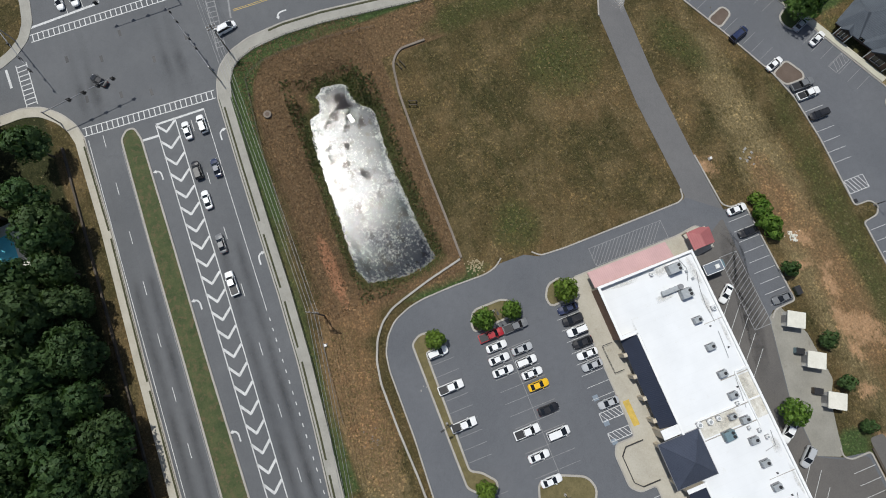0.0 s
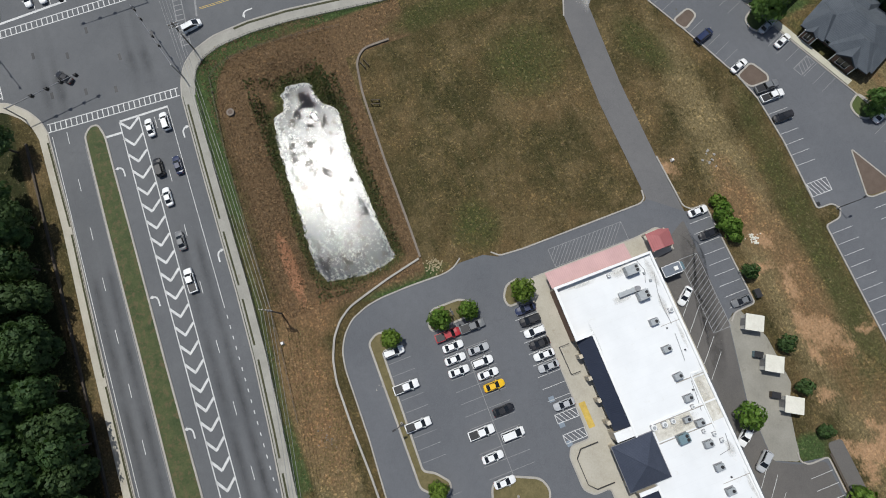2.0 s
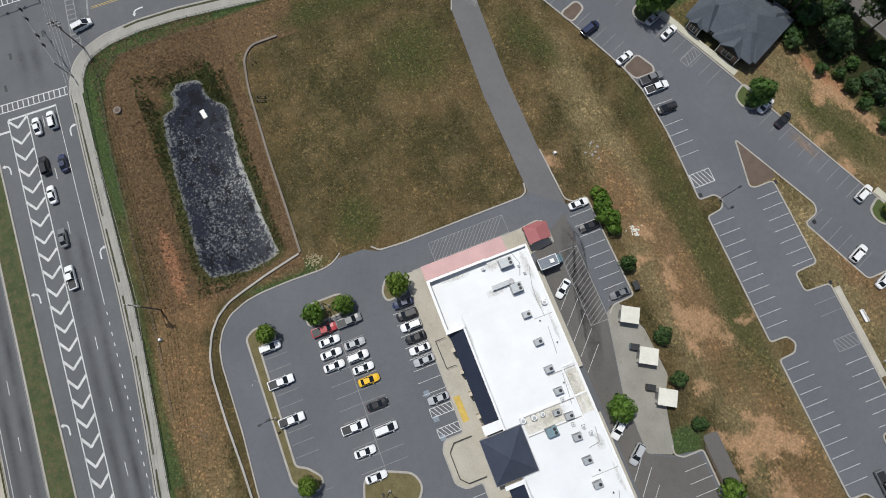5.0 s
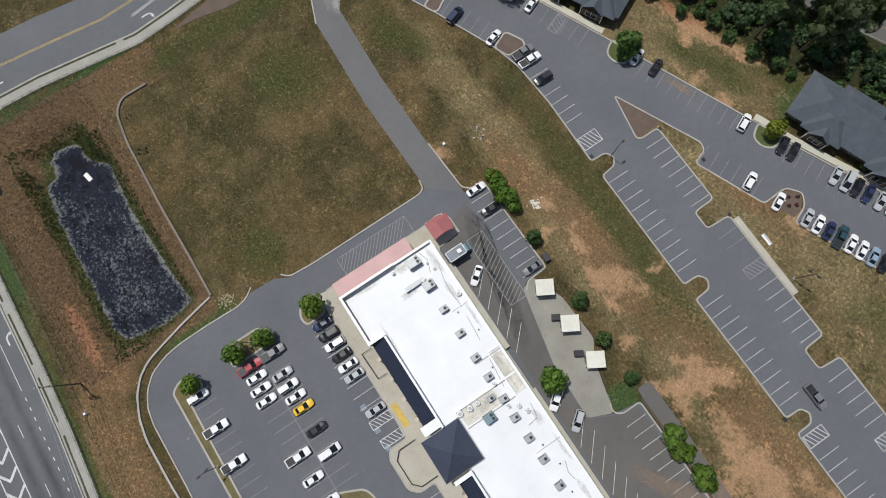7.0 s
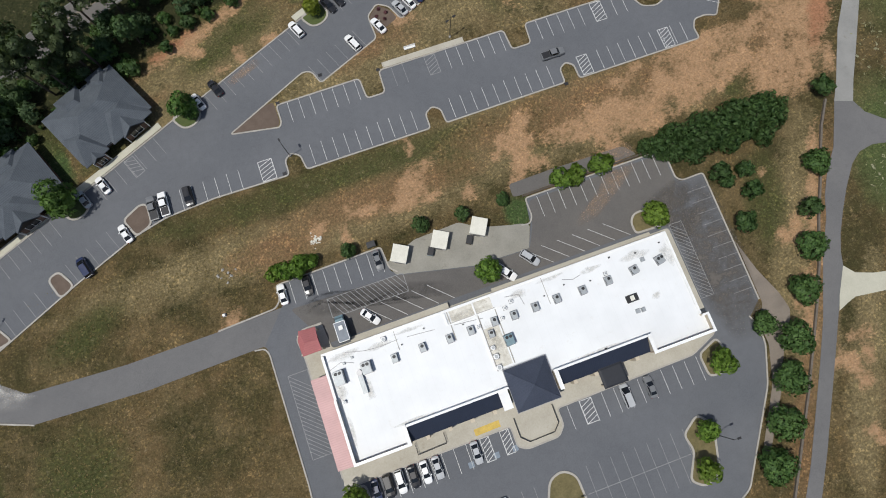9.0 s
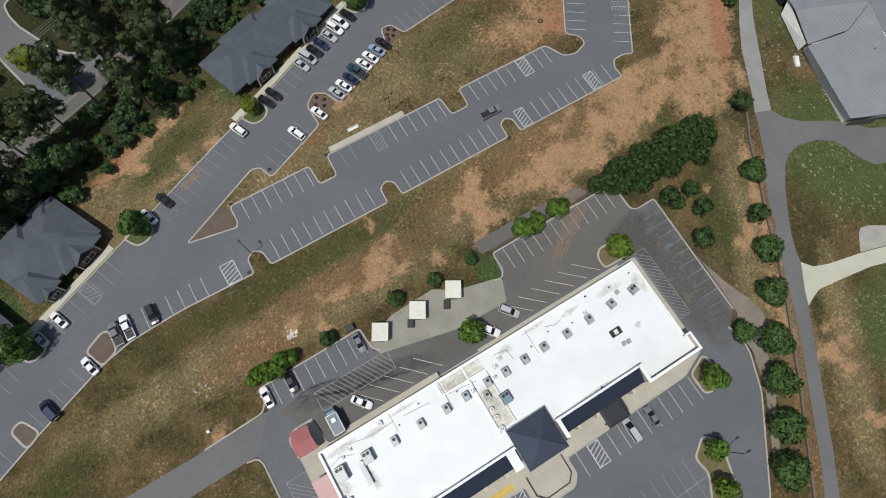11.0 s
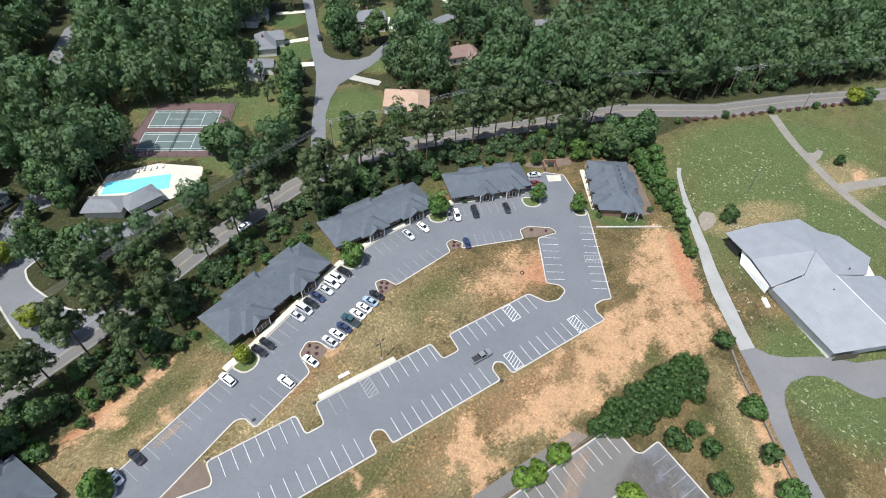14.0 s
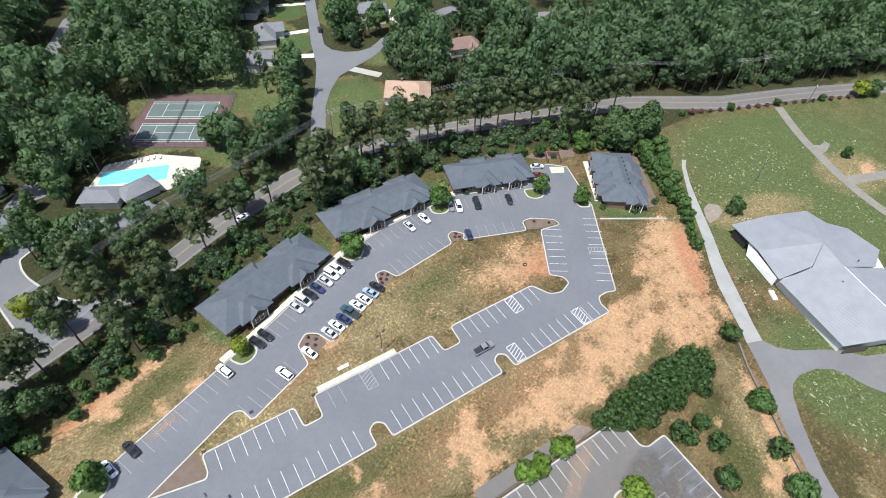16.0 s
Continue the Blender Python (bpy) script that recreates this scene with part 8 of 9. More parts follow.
# woods across the highway
k = 0
y = -170.6
while y > -232:
    x = -133.0
    while x < 70:
        px, py = x + rng.uniform(-2.2, 2.2), y + rng.uniform(-2.0, 2.0)
        if not (-116 < px < -106 and py > -182) and not (px < -118 and py > -181) and off_line(px, py, [(-100, -186.5), (-95.5, -178.5)]) > 7.0:
            far = py < -194
            if far:
                far_wood.append((px, py))
            else:
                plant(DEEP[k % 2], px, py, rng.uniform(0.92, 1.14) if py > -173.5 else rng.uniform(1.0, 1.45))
            k += 1
        x += 6.6
    y -= 6.4
bm = bmesh.new()
prism(bm, rounded([(-106, -181), (-92, -180), (-91, -192), (-105, -194)], 2.0), -0.1, 0.08)
solid("pool_deck", bm, "cream", "cream pool deck in a clearing", "pool deck", kind="structure")
bm = bmesh.new()
prism(bm, rounded([(-103.4, -183), (-95, -182.6), (-94.6, -188.6), (-102.8, -190.4)], 1.0), -0.1, 0.12)
solid("pool", bm, "pool_water", "bright turquoise swimming pool in the woods", "pool", kind="structure")

# the deep woods, as one mass of crowns and stems
def crown_set(count, size):
    wide = [leaf_cloud(90 + k, crown_lobes(90 + k, 5.3, 3.6, 13.0 + (k % 3), 12), count, size) for k in range(4)]
    tall = [leaf_cloud(97 + k, crown_lobes(97 + k, 3.6, 6.0, 19.0, 11), int(count * 0.75), size) for k in range(2)]
    return wide + tall


fine, middle, coarse = crown_set(520, 0.52), crown_set(400, 0.60), crown_set(230, 0.80)


def set_crown(q, px, py, a, s, tall, drop=0.0):
    """One crown turned, scaled and set down in the woods; its soft normals turn with it."""
    c, sn = math.cos(a), math.sin(a)
    out = np.stack([q[..., 0] * c - q[..., 1] * sn, q[..., 0] * sn + q[..., 1] * c, q[..., 2]], axis=-1)
    out[:, :4] *= (s, s, s * tall)
    out[:, :4] += (px, py, -drop)
    return out


def in_sight(x, y):
    """The stretch of woods that the flight ever looks over, with the trees that shade it."""
    return y < -60 or (x > -85 + 0.12 * (y - 66) and y < 285 - 0.53 * (x + 52) and y > -0.3 * (x - 170))


parts, tones = [], []
far_wood = [p for p in far_wood if in_sight(*p)]
for k, (px, py) in enumerate(far_wood):
    depth = math.hypot(px - 10, py + 70)
    q = rng.choice(fine if 0 < py and depth < 225 else middle if 0 < py and depth < 300 else coarse)
    a, s = rng.random() * math.tau, rng.choice((0.62, 0.8, 0.92, 1.0, 1.12, 1.3)) * rng.uniform(0.92, 1.08)
    s *= 0.78 if 0 < py < 100 and -80 < px < 12 else 1.0
    s *= 0.42 if py > 60 and low_ground(px, py) else 1.0
    parts.append(set_crown(q, px, py, a, s, rng.uniform(0.85, 1.3)))
    tones.append(np.full(len(q), rng.random()))
# low growth between the stems, thickest where the wood meets a road
for k in range(2600):
    px, py = rng.uniform(-80, 330), rng.uniform(0, 220)
    edge = min(off_line(px, py, pts) - w for pts, w in ROADS)
    if not (in_sight(px, py) and wooded(px, py)) or (edge > 5 and rng.random() < 0.55):
        continue
    q = rng.choice(coarse)
    parts.append(set_crown(q, px, py, rng.random() * math.tau, rng.uniform(0.26, 0.52), 0.8, 0.6))
    tones.append(np.full(len(q), rng.random()))
for k in range(1500):
    px, py = rng.uniform(-130, 120), rng.uniform(10, 100)
    if not (wooded(px, py) and belt(px, py)):
        continue
    q = rng.choice(coarse)
    parts.append(set_crown(q, px, py, rng.random() * math.tau, rng.uniform(0.28, 0.55), 0.75, 0.8))
    tones.append(np.full(len(q), rng.random()))
wood = thing("woodland", "dense dark green broadleaf woodland", "woods", kind="stuff")
ob = new("crowns", quads_mesh("crowns", np.concatenate(parts), "leaf_wood", np.concatenate(tones)))
ob.parent = wood
ob["kind"] = "stuff"
bm = bmesh.new()
for px, py in far_wood:
    tube(bm, (px, py, 0), (px, py, 7), 0.26, 0.12, 5, cap=False)
part("stems", bm, "bark", wood)["kind"] = "stuff"
# undergrowth along the wood's edge and reeds on the pond bank
rngn = np.random.default_rng(3)
def scatter(name, label, category, boxes, mat, size, height, lean=0.35):
    out = []
    for x0, x1, y0, y1, n in boxes:
        c = np.stack([rngn.uniform(x0, x1, n), rngn.uniform(y0, y1, n), np.zeros(n)], axis=1)
        c[:, 2] = [ground_height(a, b) for a, b, z in c]
        keep = np.array([z > WATER_Z - 0.15 for z in c[:, 2]])
        c = c[keep]
        n = len(c)
        a = rngn.uniform(0, math.tau, n)
        d = np.stack([np.cos(a), np.sin(a), np.zeros(n)], axis=1) * size * rngn.uniform(0.5, 1.2, n)[:, None]
        up = np.stack([rngn.normal(0, lean, n), rngn.normal(0, lean, n), rngn.uniform(0.5, 1.1, n)], axis=1) * height
        out.append(np.stack([c - d, c + d, c + d * 0.8 + up, c - d * 0.7 + up * 0.9], axis=1))
    tagged(new(name, quads_mesh(name, np.concatenate(out), mat)), label, category, kind="stuff")


M["reeds"] = leaf_material("dry_reeds", (0.135, 0.085, 0.050), (0.270, 0.180, 0.105), (0.18, 0.12, 0.07))
M["weeds"] = leaf_material("green_weeds", (0.080, 0.118, 0.050), (0.185, 0.222, 0.098), (0.175, 0.175, 0.080))
M["clippings"] = leaf_material("dry_clippings", (0.220, 0.220, 0.130), (0.360, 0.350, 0.240), (0.30, 0.28, 0.19))
M["straw"] = leaf_material("dry_grass_tufts", (0.100, 0.082, 0.028), (0.250, 0.185, 0.085), (0.16, 0.12, 0.05))
scatter("reeds", "dry brown reeds on the pond bank", "reeds", [(-127, -57, -123, -112, 5200), (-127, -113, -112, -90, 2600), (-64, -57, -112, -90, 900), (-113, -62, -94, -89, 1800)], "reeds", 0.16, 0.22, 1.2)
scatter("pond_weeds", "green weeds round the pond's edge", "weeds", [(-115, -112, -110, -95, 260), (-116, -64, -113.6, -111.2, 900), (-110, -62, -95.6, -91.8, 1700), (-66, -60, -112, -94, 500), (-113, -104, -99.0, -94, 800), (-110, -92, -113.8, -110.5, 600), (-64, -58, -113, -102, 500)], "weeds", 0.24, 0.5)
scatter("grass_tufts", "dry grass tufts in the meadow", "grass", [(-110, -56, -86, -38, 3200), (-100, -50, -26, -8, 1500), (-54, -20, -128, -116, 900), (-130, -100, -78, -38, 600)], "straw", 0.22, 0.13, 1.6)
scatter("grass_clippings", "pale dry clippings scattered over the mown lawn", "grass", [(118, 166, 6, 46, 420), (134, 168, 14, 24, 60), (98, 114, -34, -4, 130), (86, 102, -62, -42, 110), (176, 200, -30, 20, 120), (150, 172, -20, 8, 90), (76, 100, -90, -74, 160)], "clippings", 0.42, 0.10, 3.0)
# ---- vehicles ----
def lofted(bm, stations, m=None):
    """A body through cross-sections: x, half width low, half width high, z low, z belt, z high."""
    rings = []
    for x, wl, wh, zl, zb, zh in stations:
        pts = [(x, -wl * 0.94, zl), (x, -wl, (zl + zb) / 2), (x, -wl * 0.98, zb), (x, -wh, zh), (x, 0, zh + 0.04), (x, wh, zh), (x, wl * 0.98, zb), (x, wl, (zl + zb) / 2), (x, wl * 0.94, zl)]
        rings.append([bm.verts.new(p) for p in pts])
    for a, b in zip(rings, rings[1:]):
        for k in range(9):
            j = (k + 1) % 9
            bm.faces.new((a[k], a[j], b[j], b[k]))
    bm.faces.new(rings[0][::-1])
    bm.faces.new(rings[-1])


SHAPES = {
    # length, half width, lower body stations, cabin stations, cabin glass, wheel places
    "sedan": (4.7, 0.90, [(-2.36, .50, .40, .42, .60, .74), (-2.28, .72, .58, .36, .64, .84), (-2.05, .86, .74, .28, .66, .93), (-1.3, .90, .80, .22, .72, .97), (0.9, .90, .82, .22, .72, .95), (1.75, .87, .76, .25, .65, .84), (2.12, .76, .62, .32, .58, .74), (2.33, .46, .36, .40, .52, .62)],
              [(-1.75, .76, .70, .93, .95, .97), (-0.95, .75, .60, .94, 1.10, 1.38), (0.15, .75, .60, .94, 1.12, 1.42), (1.05, .77, .72, .92, .94, .96)], (1.42, 1.38)),
    "suv": (4.75, 0.95, [(-2.37, .62, .54, .50, .80, .98), (-2.30, .82, .72, .42, .82, 1.04), (-2.12, .93, .84, .34, .84, 1.08), (-1.3, .95, .86, .30, .84, 1.08), (0.9, .95, .86, .30, .84, 1.06), (1.75, .92, .80, .32, .79, 1.01), (2.15, .82, .68, .38, .72, .92), (2.35, .54, .44, .46, .64, .80)],
            [(-2.25, .82, .72, 1.06, 1.10, 1.14), (-1.95, .82, .68, 1.07, 1.35, 1.68), (0.2, .82, .68, 1.07, 1.35, 1.72), (1.15, .84, .78, 1.05, 1.07, 1.09)], (1.45, 1.40)),
    "minivan": (5.0, 0.98, [(-2.5, .86, .76, .46, .80, 1.04), (-2.35, .95, .86, .30, .84, 1.08), (-1.2, .98, .88, .26, .84, 1.08), (1.2, .98, .88, .26, .84, 1.05), (2.0, .94, .78, .30, .74, .94), (2.48, .80, .60, .42, .60, .76)],
                [(-2.42, .86, .76, 1.06, 1.10, 1.14), (-2.15, .86, .72, 1.07, 1.35, 1.74), (0.5, .86, .72, 1.07, 1.35, 1.76), (1.75, .86, .74, .98, 1.0, 1.02)], (1.5, 1.5)),
    "pickup": (5.7, 0.98, [(-2.85, .92, .90, .52, .80, 1.02), (-2.7, .97, .94, .42, .82, 1.04), (-0.7, .98, .94, .38, .84, 1.04), (0.9, .98, .90, .38, .86, 1.08), (2.2, .96, .84, .38, .84, 1.08), (2.8, .88, .72, .48, .76, .96)],
               [(-0.75, .86, .80, 1.04, 1.12, 1.30), (-0.55, .86, .70, 1.05, 1.40, 1.76), (0.75, .86, .70, 1.05, 1.40, 1.78), (1.55, .88, .82, 1.06, 1.08, 1.10)], (1.75, 1.85)),
}


def build_vehicle(kind, category):
    length, half, body, cabin, (rear, front) = SHAPES[kind]
    t = thing(kind, "parked " + kind, category, "parked vehicles")
    bm = bmesh.new()
    lofted(bm, body)
    shell = part("body", bm, "paint_car", t, smooth=False)
    bm = bmesh.new()
    lofted(bm, cabin)
    part("glasshouse", bm, "glass", t, "dark tinted windows")
    bm = bmesh.new()
    (xa, *_), (xb, _, wh, _, _, zh), (xc, _, wh2, _, _, zh2) = cabin[0], cabin[1], cabin[2]
    prism(bm, rounded([(xb - 0.06, -wh * 0.98), (xc + 0.02, -wh2 * 0.97), (xc + 0.09, 0), (xc + 0.02, wh2 * 0.97), (xb - 0.06, wh * 0.98), (xb - 0.12, 0)], 0.16, steps=3), zh - 0.03, zh2 + 0.05)
    part("roof_panel", bm, "paint_car", t)
    for sx, wy in ((-rear, 0), (front, 0)):
        for sy in (-1, 1):
            bm = bmesh.new()
            tube(bm, (sx, sy * (half - 0.2), 0.33), (sx, sy * (half + 0.01), 0.33), 0.33, 0.33, 14)
            wheel = part("wheel", bm, "tyre", t)
            bm = bmesh.new()
            tube(bm, (sx, sy * (half + 0.005), 0.33), (sx, sy * (half + 0.025), 0.33), 0.21, 0.19, 10)
            part("rim", bm, "chrome", wheel)
    nose, tail = body[-1], body[0]
    for sy in (-1, 1):
        bm = bmesh.new()
        box(bm, nose[0] - 0.32, nose[0] - 0.10, sy * 0.54 - 0.14, sy * 0.54 + 0.14, nose[4] - 0.02, nose[4] + 0.16)
        part("headlight", bm, "lamp_clear", t)
        bm = bmesh.new()
        box(bm, tail[0] + 0.03, tail[0] + 0.16, sy * 0.60 - 0.14, sy * 0.60 + 0.14, tail[4] - 0.02, tail[4] + 0.16)
        part("taillight", bm, "lamp_red", t)
        bm = bmesh.new()
        box(bm, cabin[-1][0] - 0.45, cabin[-1][0] - 0.25, sy * (half + 0.08) - 0.09, sy * (half + 0.08) + 0.09, 0.92, 1.06)
        part("door_mirror", bm, "paint_car", t)
    if kind == "pickup":
        bm = bmesh.new()
        box(bm, -2.64, -0.80, -0.80, 0.80, 0.98, 1.11)
        part("cargo_bed", bm, "dark", t, "dark open cargo bed")
    else:
        for sy in (-1, 1):
            bm = bmesh.new()
            tube(bm, (xb + 0.1, sy * wh * 0.9, zh + 0.08), (xc - 0.05, sy * wh2 * 0.9, zh2 + 0.08), 0.025, 0.025, 5)
            part("roof_rail", bm, "dark" if kind == "suv" else "paint_car", t)
    for sy in (-1, 1):
        for (x0, w0, z0), (x1, w1, z1) in (((cabin[0][0], cabin[0][1] * 0.93, cabin[0][3] + 0.02), (xb, wh, zh)), ((cabin[3][0], cabin[3][1] * 0.95, cabin[3][3] + 0.02), (xc, wh2, zh2))):
            bm = bmesh.new()
            tube(bm, (x0, sy * w0, z0), (x1, sy * w1, z1), 0.06, 0.06, 5)
            part("pillar", bm, "paint_car", t)
    return t


PROTO = {}
COLOURS = {"white": (0.78, 0.78, 0.77), "silver": (0.42, 0.43, 0.44), "grey": (0.16, 0.165, 0.17), "black": (0.012, 0.012, 0.014), "navy": (0.018, 0.028, 0.075), "blue": (0.02, 0.04, 0.22), "red": (0.36, 0.015, 0.022), "yellow": (0.78, 0.46, 0.01),
           "teal": (0.018, 0.055, 0.068), "maroon": (0.15, 0.02, 0.025), "pale blue": (0.25, 0.33, 0.42)}
KIND = {"s": "sedan", "u": "suv", "v": "minivan", "p": "pickup"}
CATEGORY = {"sedan": "car", "suv": "car", "minivan": "van", "pickup": "pickup truck"}


def vehicle(code, colour, x, y, turn, where, z=0.07):
    kind = KIND[code]
    m = pose(x, y, z, 0, 0, turn)
    if kind in PROTO:
        t = copy_thing(PROTO[kind], m)
    else:
        t = PROTO[kind] = build_vehicle(kind, CATEGORY[kind])
        t.matrix_world = m
    noun = {"sedan": "saloon car", "suv": "estate-style utility car", "minivan": "minivan", "pickup": "pickup truck"}[kind]
    tagged(t, f"{colour} {noun} {where}", CATEGORY[kind], "parked vehicles")
    for o in t.children:
        o.color = (*COLOURS[colour], 1.0)
    return t


IN_LOT = "parked on the asphalt store lot"
for code, colour, x, y in (("u", "white", -42.1, -101.2), ("p", "white", -34.2, -101.2), ("p", "white", -25.9, -101.5)):
    vehicle(code, colour, x, y, 0 + 90, IN_LOT)
for code, colour, x, y in (("p", "red", -41.3, -88.9), ("s", "white", -38.6, -88.7), ("s", "white", -35.9, -89.2), ("s", "white", -33.2, -89.4), ("p", "white", -19.7, -89.5), ("s", "white", -14.2, -89.1), ("s", "white", -8.7, -88.6)):
    vehicle(code, colour, x, y, 90, IN_LOT)
for code, colour, x, y in (("p", "grey", -41.2, -83.2), ("s", "silver", -36.1, -83.7), ("u", "white", -33.3, -83.9), ("s", "white", -30.5, -83.7), ("s", "yellow", -27.7, -83.4), ("s", "black", -22.3, -83.4), ("v", "white", -17.0, -83.4)):
    vehicle(code, colour, x, y, 90, IN_LOT)
for code, colour, x in (("s", "navy", -40.5), ("u", "black", -37.9), ("u", "white", -35.3), ("s", "black", -32.5), ("s", "white", -29.9), ("s", "silver", -27.3), ("s", "silver", -18.8), ("v", "silver", 15.0), ("s", "grey", 20.4)):
    vehicle(code, colour, x, -70.9, 90 if x > 10 else 270, "parked nose-in at the store walk")
ROAD = "waiting in traffic on the highway"
for code, colour, x, y in (("s", "white", -112.0, -137.6), ("u", "white", -112.2, -133.8), ("u", "black", -101.6, -138.2), ("s", "navy", -100.6, -133.9), ("s", "white", -94.0, -138.2), ("s", "grey", -82.9, -138.2), ("p", "white", -73.2, -138.6)):
    vehicle(code, colour, x, y, 181, ROAD)
vehicle("v", "white", -134.0, -120.9, 100, "turning through the street crossing")
vehicle("s", "black", -132.2, -153.8, 220, "turning through the street crossing")
vehicle("s", "white", -156.4, -157.6, 2, ROAD)
vehicle("u", "white", -156.0, -153.9, 2, ROAD)
REAR = "parked in the rear service yard"
for code, colour, x, y, turn in (("s", "white", -47.0, -26.0, 90), ("s", "black", -41.4, -26.0, 270), ("s", "grey", -25.2, -25.9, 270), ("s", "white", -30.6, -37.0, -52), ("p", "white", 0.2, -37.6, -52), ("u", "silver", 6.5, -36.6, -52)):
    vehicle(code, colour, x, y, turn, REAR)
OFFICE = "parked on the office lot"
for code, colour, x, y, turn in (("p", "grey", -68.7, 2.2, 90), ("p", "white", -66.1, 2.3, 90), ("u", "black", -60.5, 2.2, 270), ("s", "white", -75.8, -1.4, 108), ("v", "navy", -85.9, -5.8, 108), ("s", "silver", -82.7, 9.4, 112), ("s", "white", -77.9, 11.2, 112), ("s", "white", -52.6, 23.6, 112), ("s", "black", -48.0, 25.6, 112),
                                 ("u", "white", -14.2, 25.9, 113), ("s", "white", -7.0, 28.2, 113), ("u", "white", -25.8, 33.7, 113)):
    vehicle(code, colour, x, y, turn, OFFICE)
row = (("s", "silver"), ("s", "white"), ("s", "navy"), ("p", "teal"), ("s", "white"), ("s", "white"), ("s", "pale blue"), ("s", "black"))
for k, (code, colour) in enumerate(row):
    vehicle(code, colour, -0.6 + 2.42 * k, 31.0 + 1.0 * k, 114, OFFICE)
row = (("s", "silver", -4.6, 42.5), ("v", "silver", -2.1, 43.6), ("s", "black", 0.2, 44.6), ("s", "navy", 2.6, 45.6), ("s", "silver", 5.4, 46.7), ("u", "white", 7.8, 47.9), ("u", "white", 9.9, 48.9), ("s", "black", -16.6, 37.4), ("s", "black", -14.2, 38.4), ("s", "black", 12.6, 50.0))
for code, colour, x, y in row:
    vehicle(code, colour, x, y, 294, OFFICE)
for code, colour, x, y, turn in (("s", "silver", 35.3, 53.4, 280), ("s", "white", 40.8, 54.0, 280), ("u", "white", 52.6, 53.0, 250), ("v", "black", 58.3, 51.4, 250), ("s", "black", 68.2, 47.9, 250), ("s", "navy", 48.6, 41.6, 72), ("s", "grey", 50.6, 54.6, 255), ("s", "maroon", 83.6, 52.8, -24), ("s", "silver", 86.4, 56.4, -24)):
    vehicle(code, colour, x, y, turn, OFFICE)
vehicle("p", "grey", 29.6, 7.4, 0, "driving along the office lot aisle")
vehicle("s", "white", -5.4, 81.6, 20, "driving along the tree-lined road")
vehicle("u", "black", 63.5, 182.0, 75, "standing on the estate street")

# box truck at the dock
truck = thing("delivery_truck", "grey-roofed delivery truck backed to the dock", "truck", at=pose(-37.0, -37.6, 0.07, 0, 0, 90))
bm = bmesh.new()
box(bm, -2.7, 1.6, -1.2, 1.2, 0.7, 3.1)
part("cargo_box", bm, "truck_grey", truck)
bm = bmesh.new()
for a in (-2.7, 1.5):
    box(bm, a, a + 0.12, -1.22, 1.22, 3.1, 3.16)
for b in (-1.22, 1.1):
    box(bm, -2.7, 1.6, b, b + 0.12, 3.1, 3.16)
part("roof_rail", bm, "parapet", truck)
bm = bmesh.new()
box(bm, -0.2, 0.7, -0.5, 0.4, 3.1, 3.45)
part("reefer_unit", bm, "white_trim", truck)
bm = bmesh.new()
lofted(bm, [(1.65, 1.0, .9, .5, 1.3, 2.2), (2.3, 1.0, .85, .5, 1.3, 2.1), (2.7, 1.0, .85, .5, 1.1, 1.3), (3.1, .9, .8, .5, .9, 1.1)])
part("cab", bm, "hvac_teal", truck)
for sx in (-1.8, 2.3):
    for sy in (-1, 1):
        bm = bmesh.new()
        tube(bm, (sx, sy * 0.85, 0.42), (sx, sy * 1.12, 0.42), 0.42, 0.42, 14)
        part("wheel", bm, "tyre", truck)

# ---- poles, cables and small things ----
def lamp_post(x, y, turn, h=7.5, arms=1):
    t = thing("lamp_post", "dark steel parking lot lamp post", "lamp post", "lamp posts", at=pose(x, y, 0, 0, 0, turn))
    bm = bmesh.new()
    tube(bm, (0, 0, 0), (0, 0, 0.7), 0.28, 0.28, 12)
    part("footing", bm, "kerb", t)
    bm = bmesh.new()
    tube(bm, (0, 0, 0.7), (0, 0, h), 0.09, 0.07, 8)
    part("pole", bm, "dark", t)
    for k in range(arms):
        s = 1 if k == 0 else -1
        bm = bmesh.new()
        tube(bm, (0, 0, h - 0.1), (s * 0.7, 0, h), 0.04, 0.04, 6)
        box(bm, s * 1.0 - 0.4, s * 1.0 + 0.4, -0.2, 0.2, h - 0.06, h + 0.12)
        part("lamp_head", bm, "dark", t)


for x, y, turn, arms in ((-36.4, 4.0, 100, 1), (8.2, 19.9, 200, 2), (-27.4, -104.8, 100, 2), (-5.0, -87.0, 0, 2), (29.6, -84.6, 0, 1), (-108.6, -12.6, 60, 1), (-46.0, -86.4, 0, 1)):
    lamp_post(x, y, turn, arms=arms)


def utility_pole(x, y, turn, h=11.0, arms=2):
    t = thing("utility_pole", "weathered wooden utility pole with crossarms", "utility pole", "utility poles", at=pose(x, y, 0, 0, 0, turn))
    bm = bmesh.new()
    tube(bm, (0, 0, 0), (0, 0, h), 0.17, 0.11, 9)
    part("shaft", bm, "pole_wood", t)
    for k in range(arms):
        bm = bmesh.new()
        box(bm, -1.2, 1.2, -0.07, 0.07, h - 0.7 - 0.9 * k, h - 0.55 - 0.9 * k)
        arm = part("crossarm", bm, "pole_wood", t)
        for u in (-1.05, -0.4, 0.4, 1.05):
            bm = bmesh.new()
            tube(bm, (u, 0, h - 0.55 - 0.9 * k), (u, 0, h - 0.27 - 0.9 * k), 0.11, 0.07, 7)
            part("insulator", bm, "white_trim", arm, "white porcelain insulator")
    bm = bmesh.new()
    tube(bm, (0.3, 0, h - 3.0), (0.3, 0, h - 2.0), 0.22, 0.22, 10)
    part("transformer", bm, "steel", t)


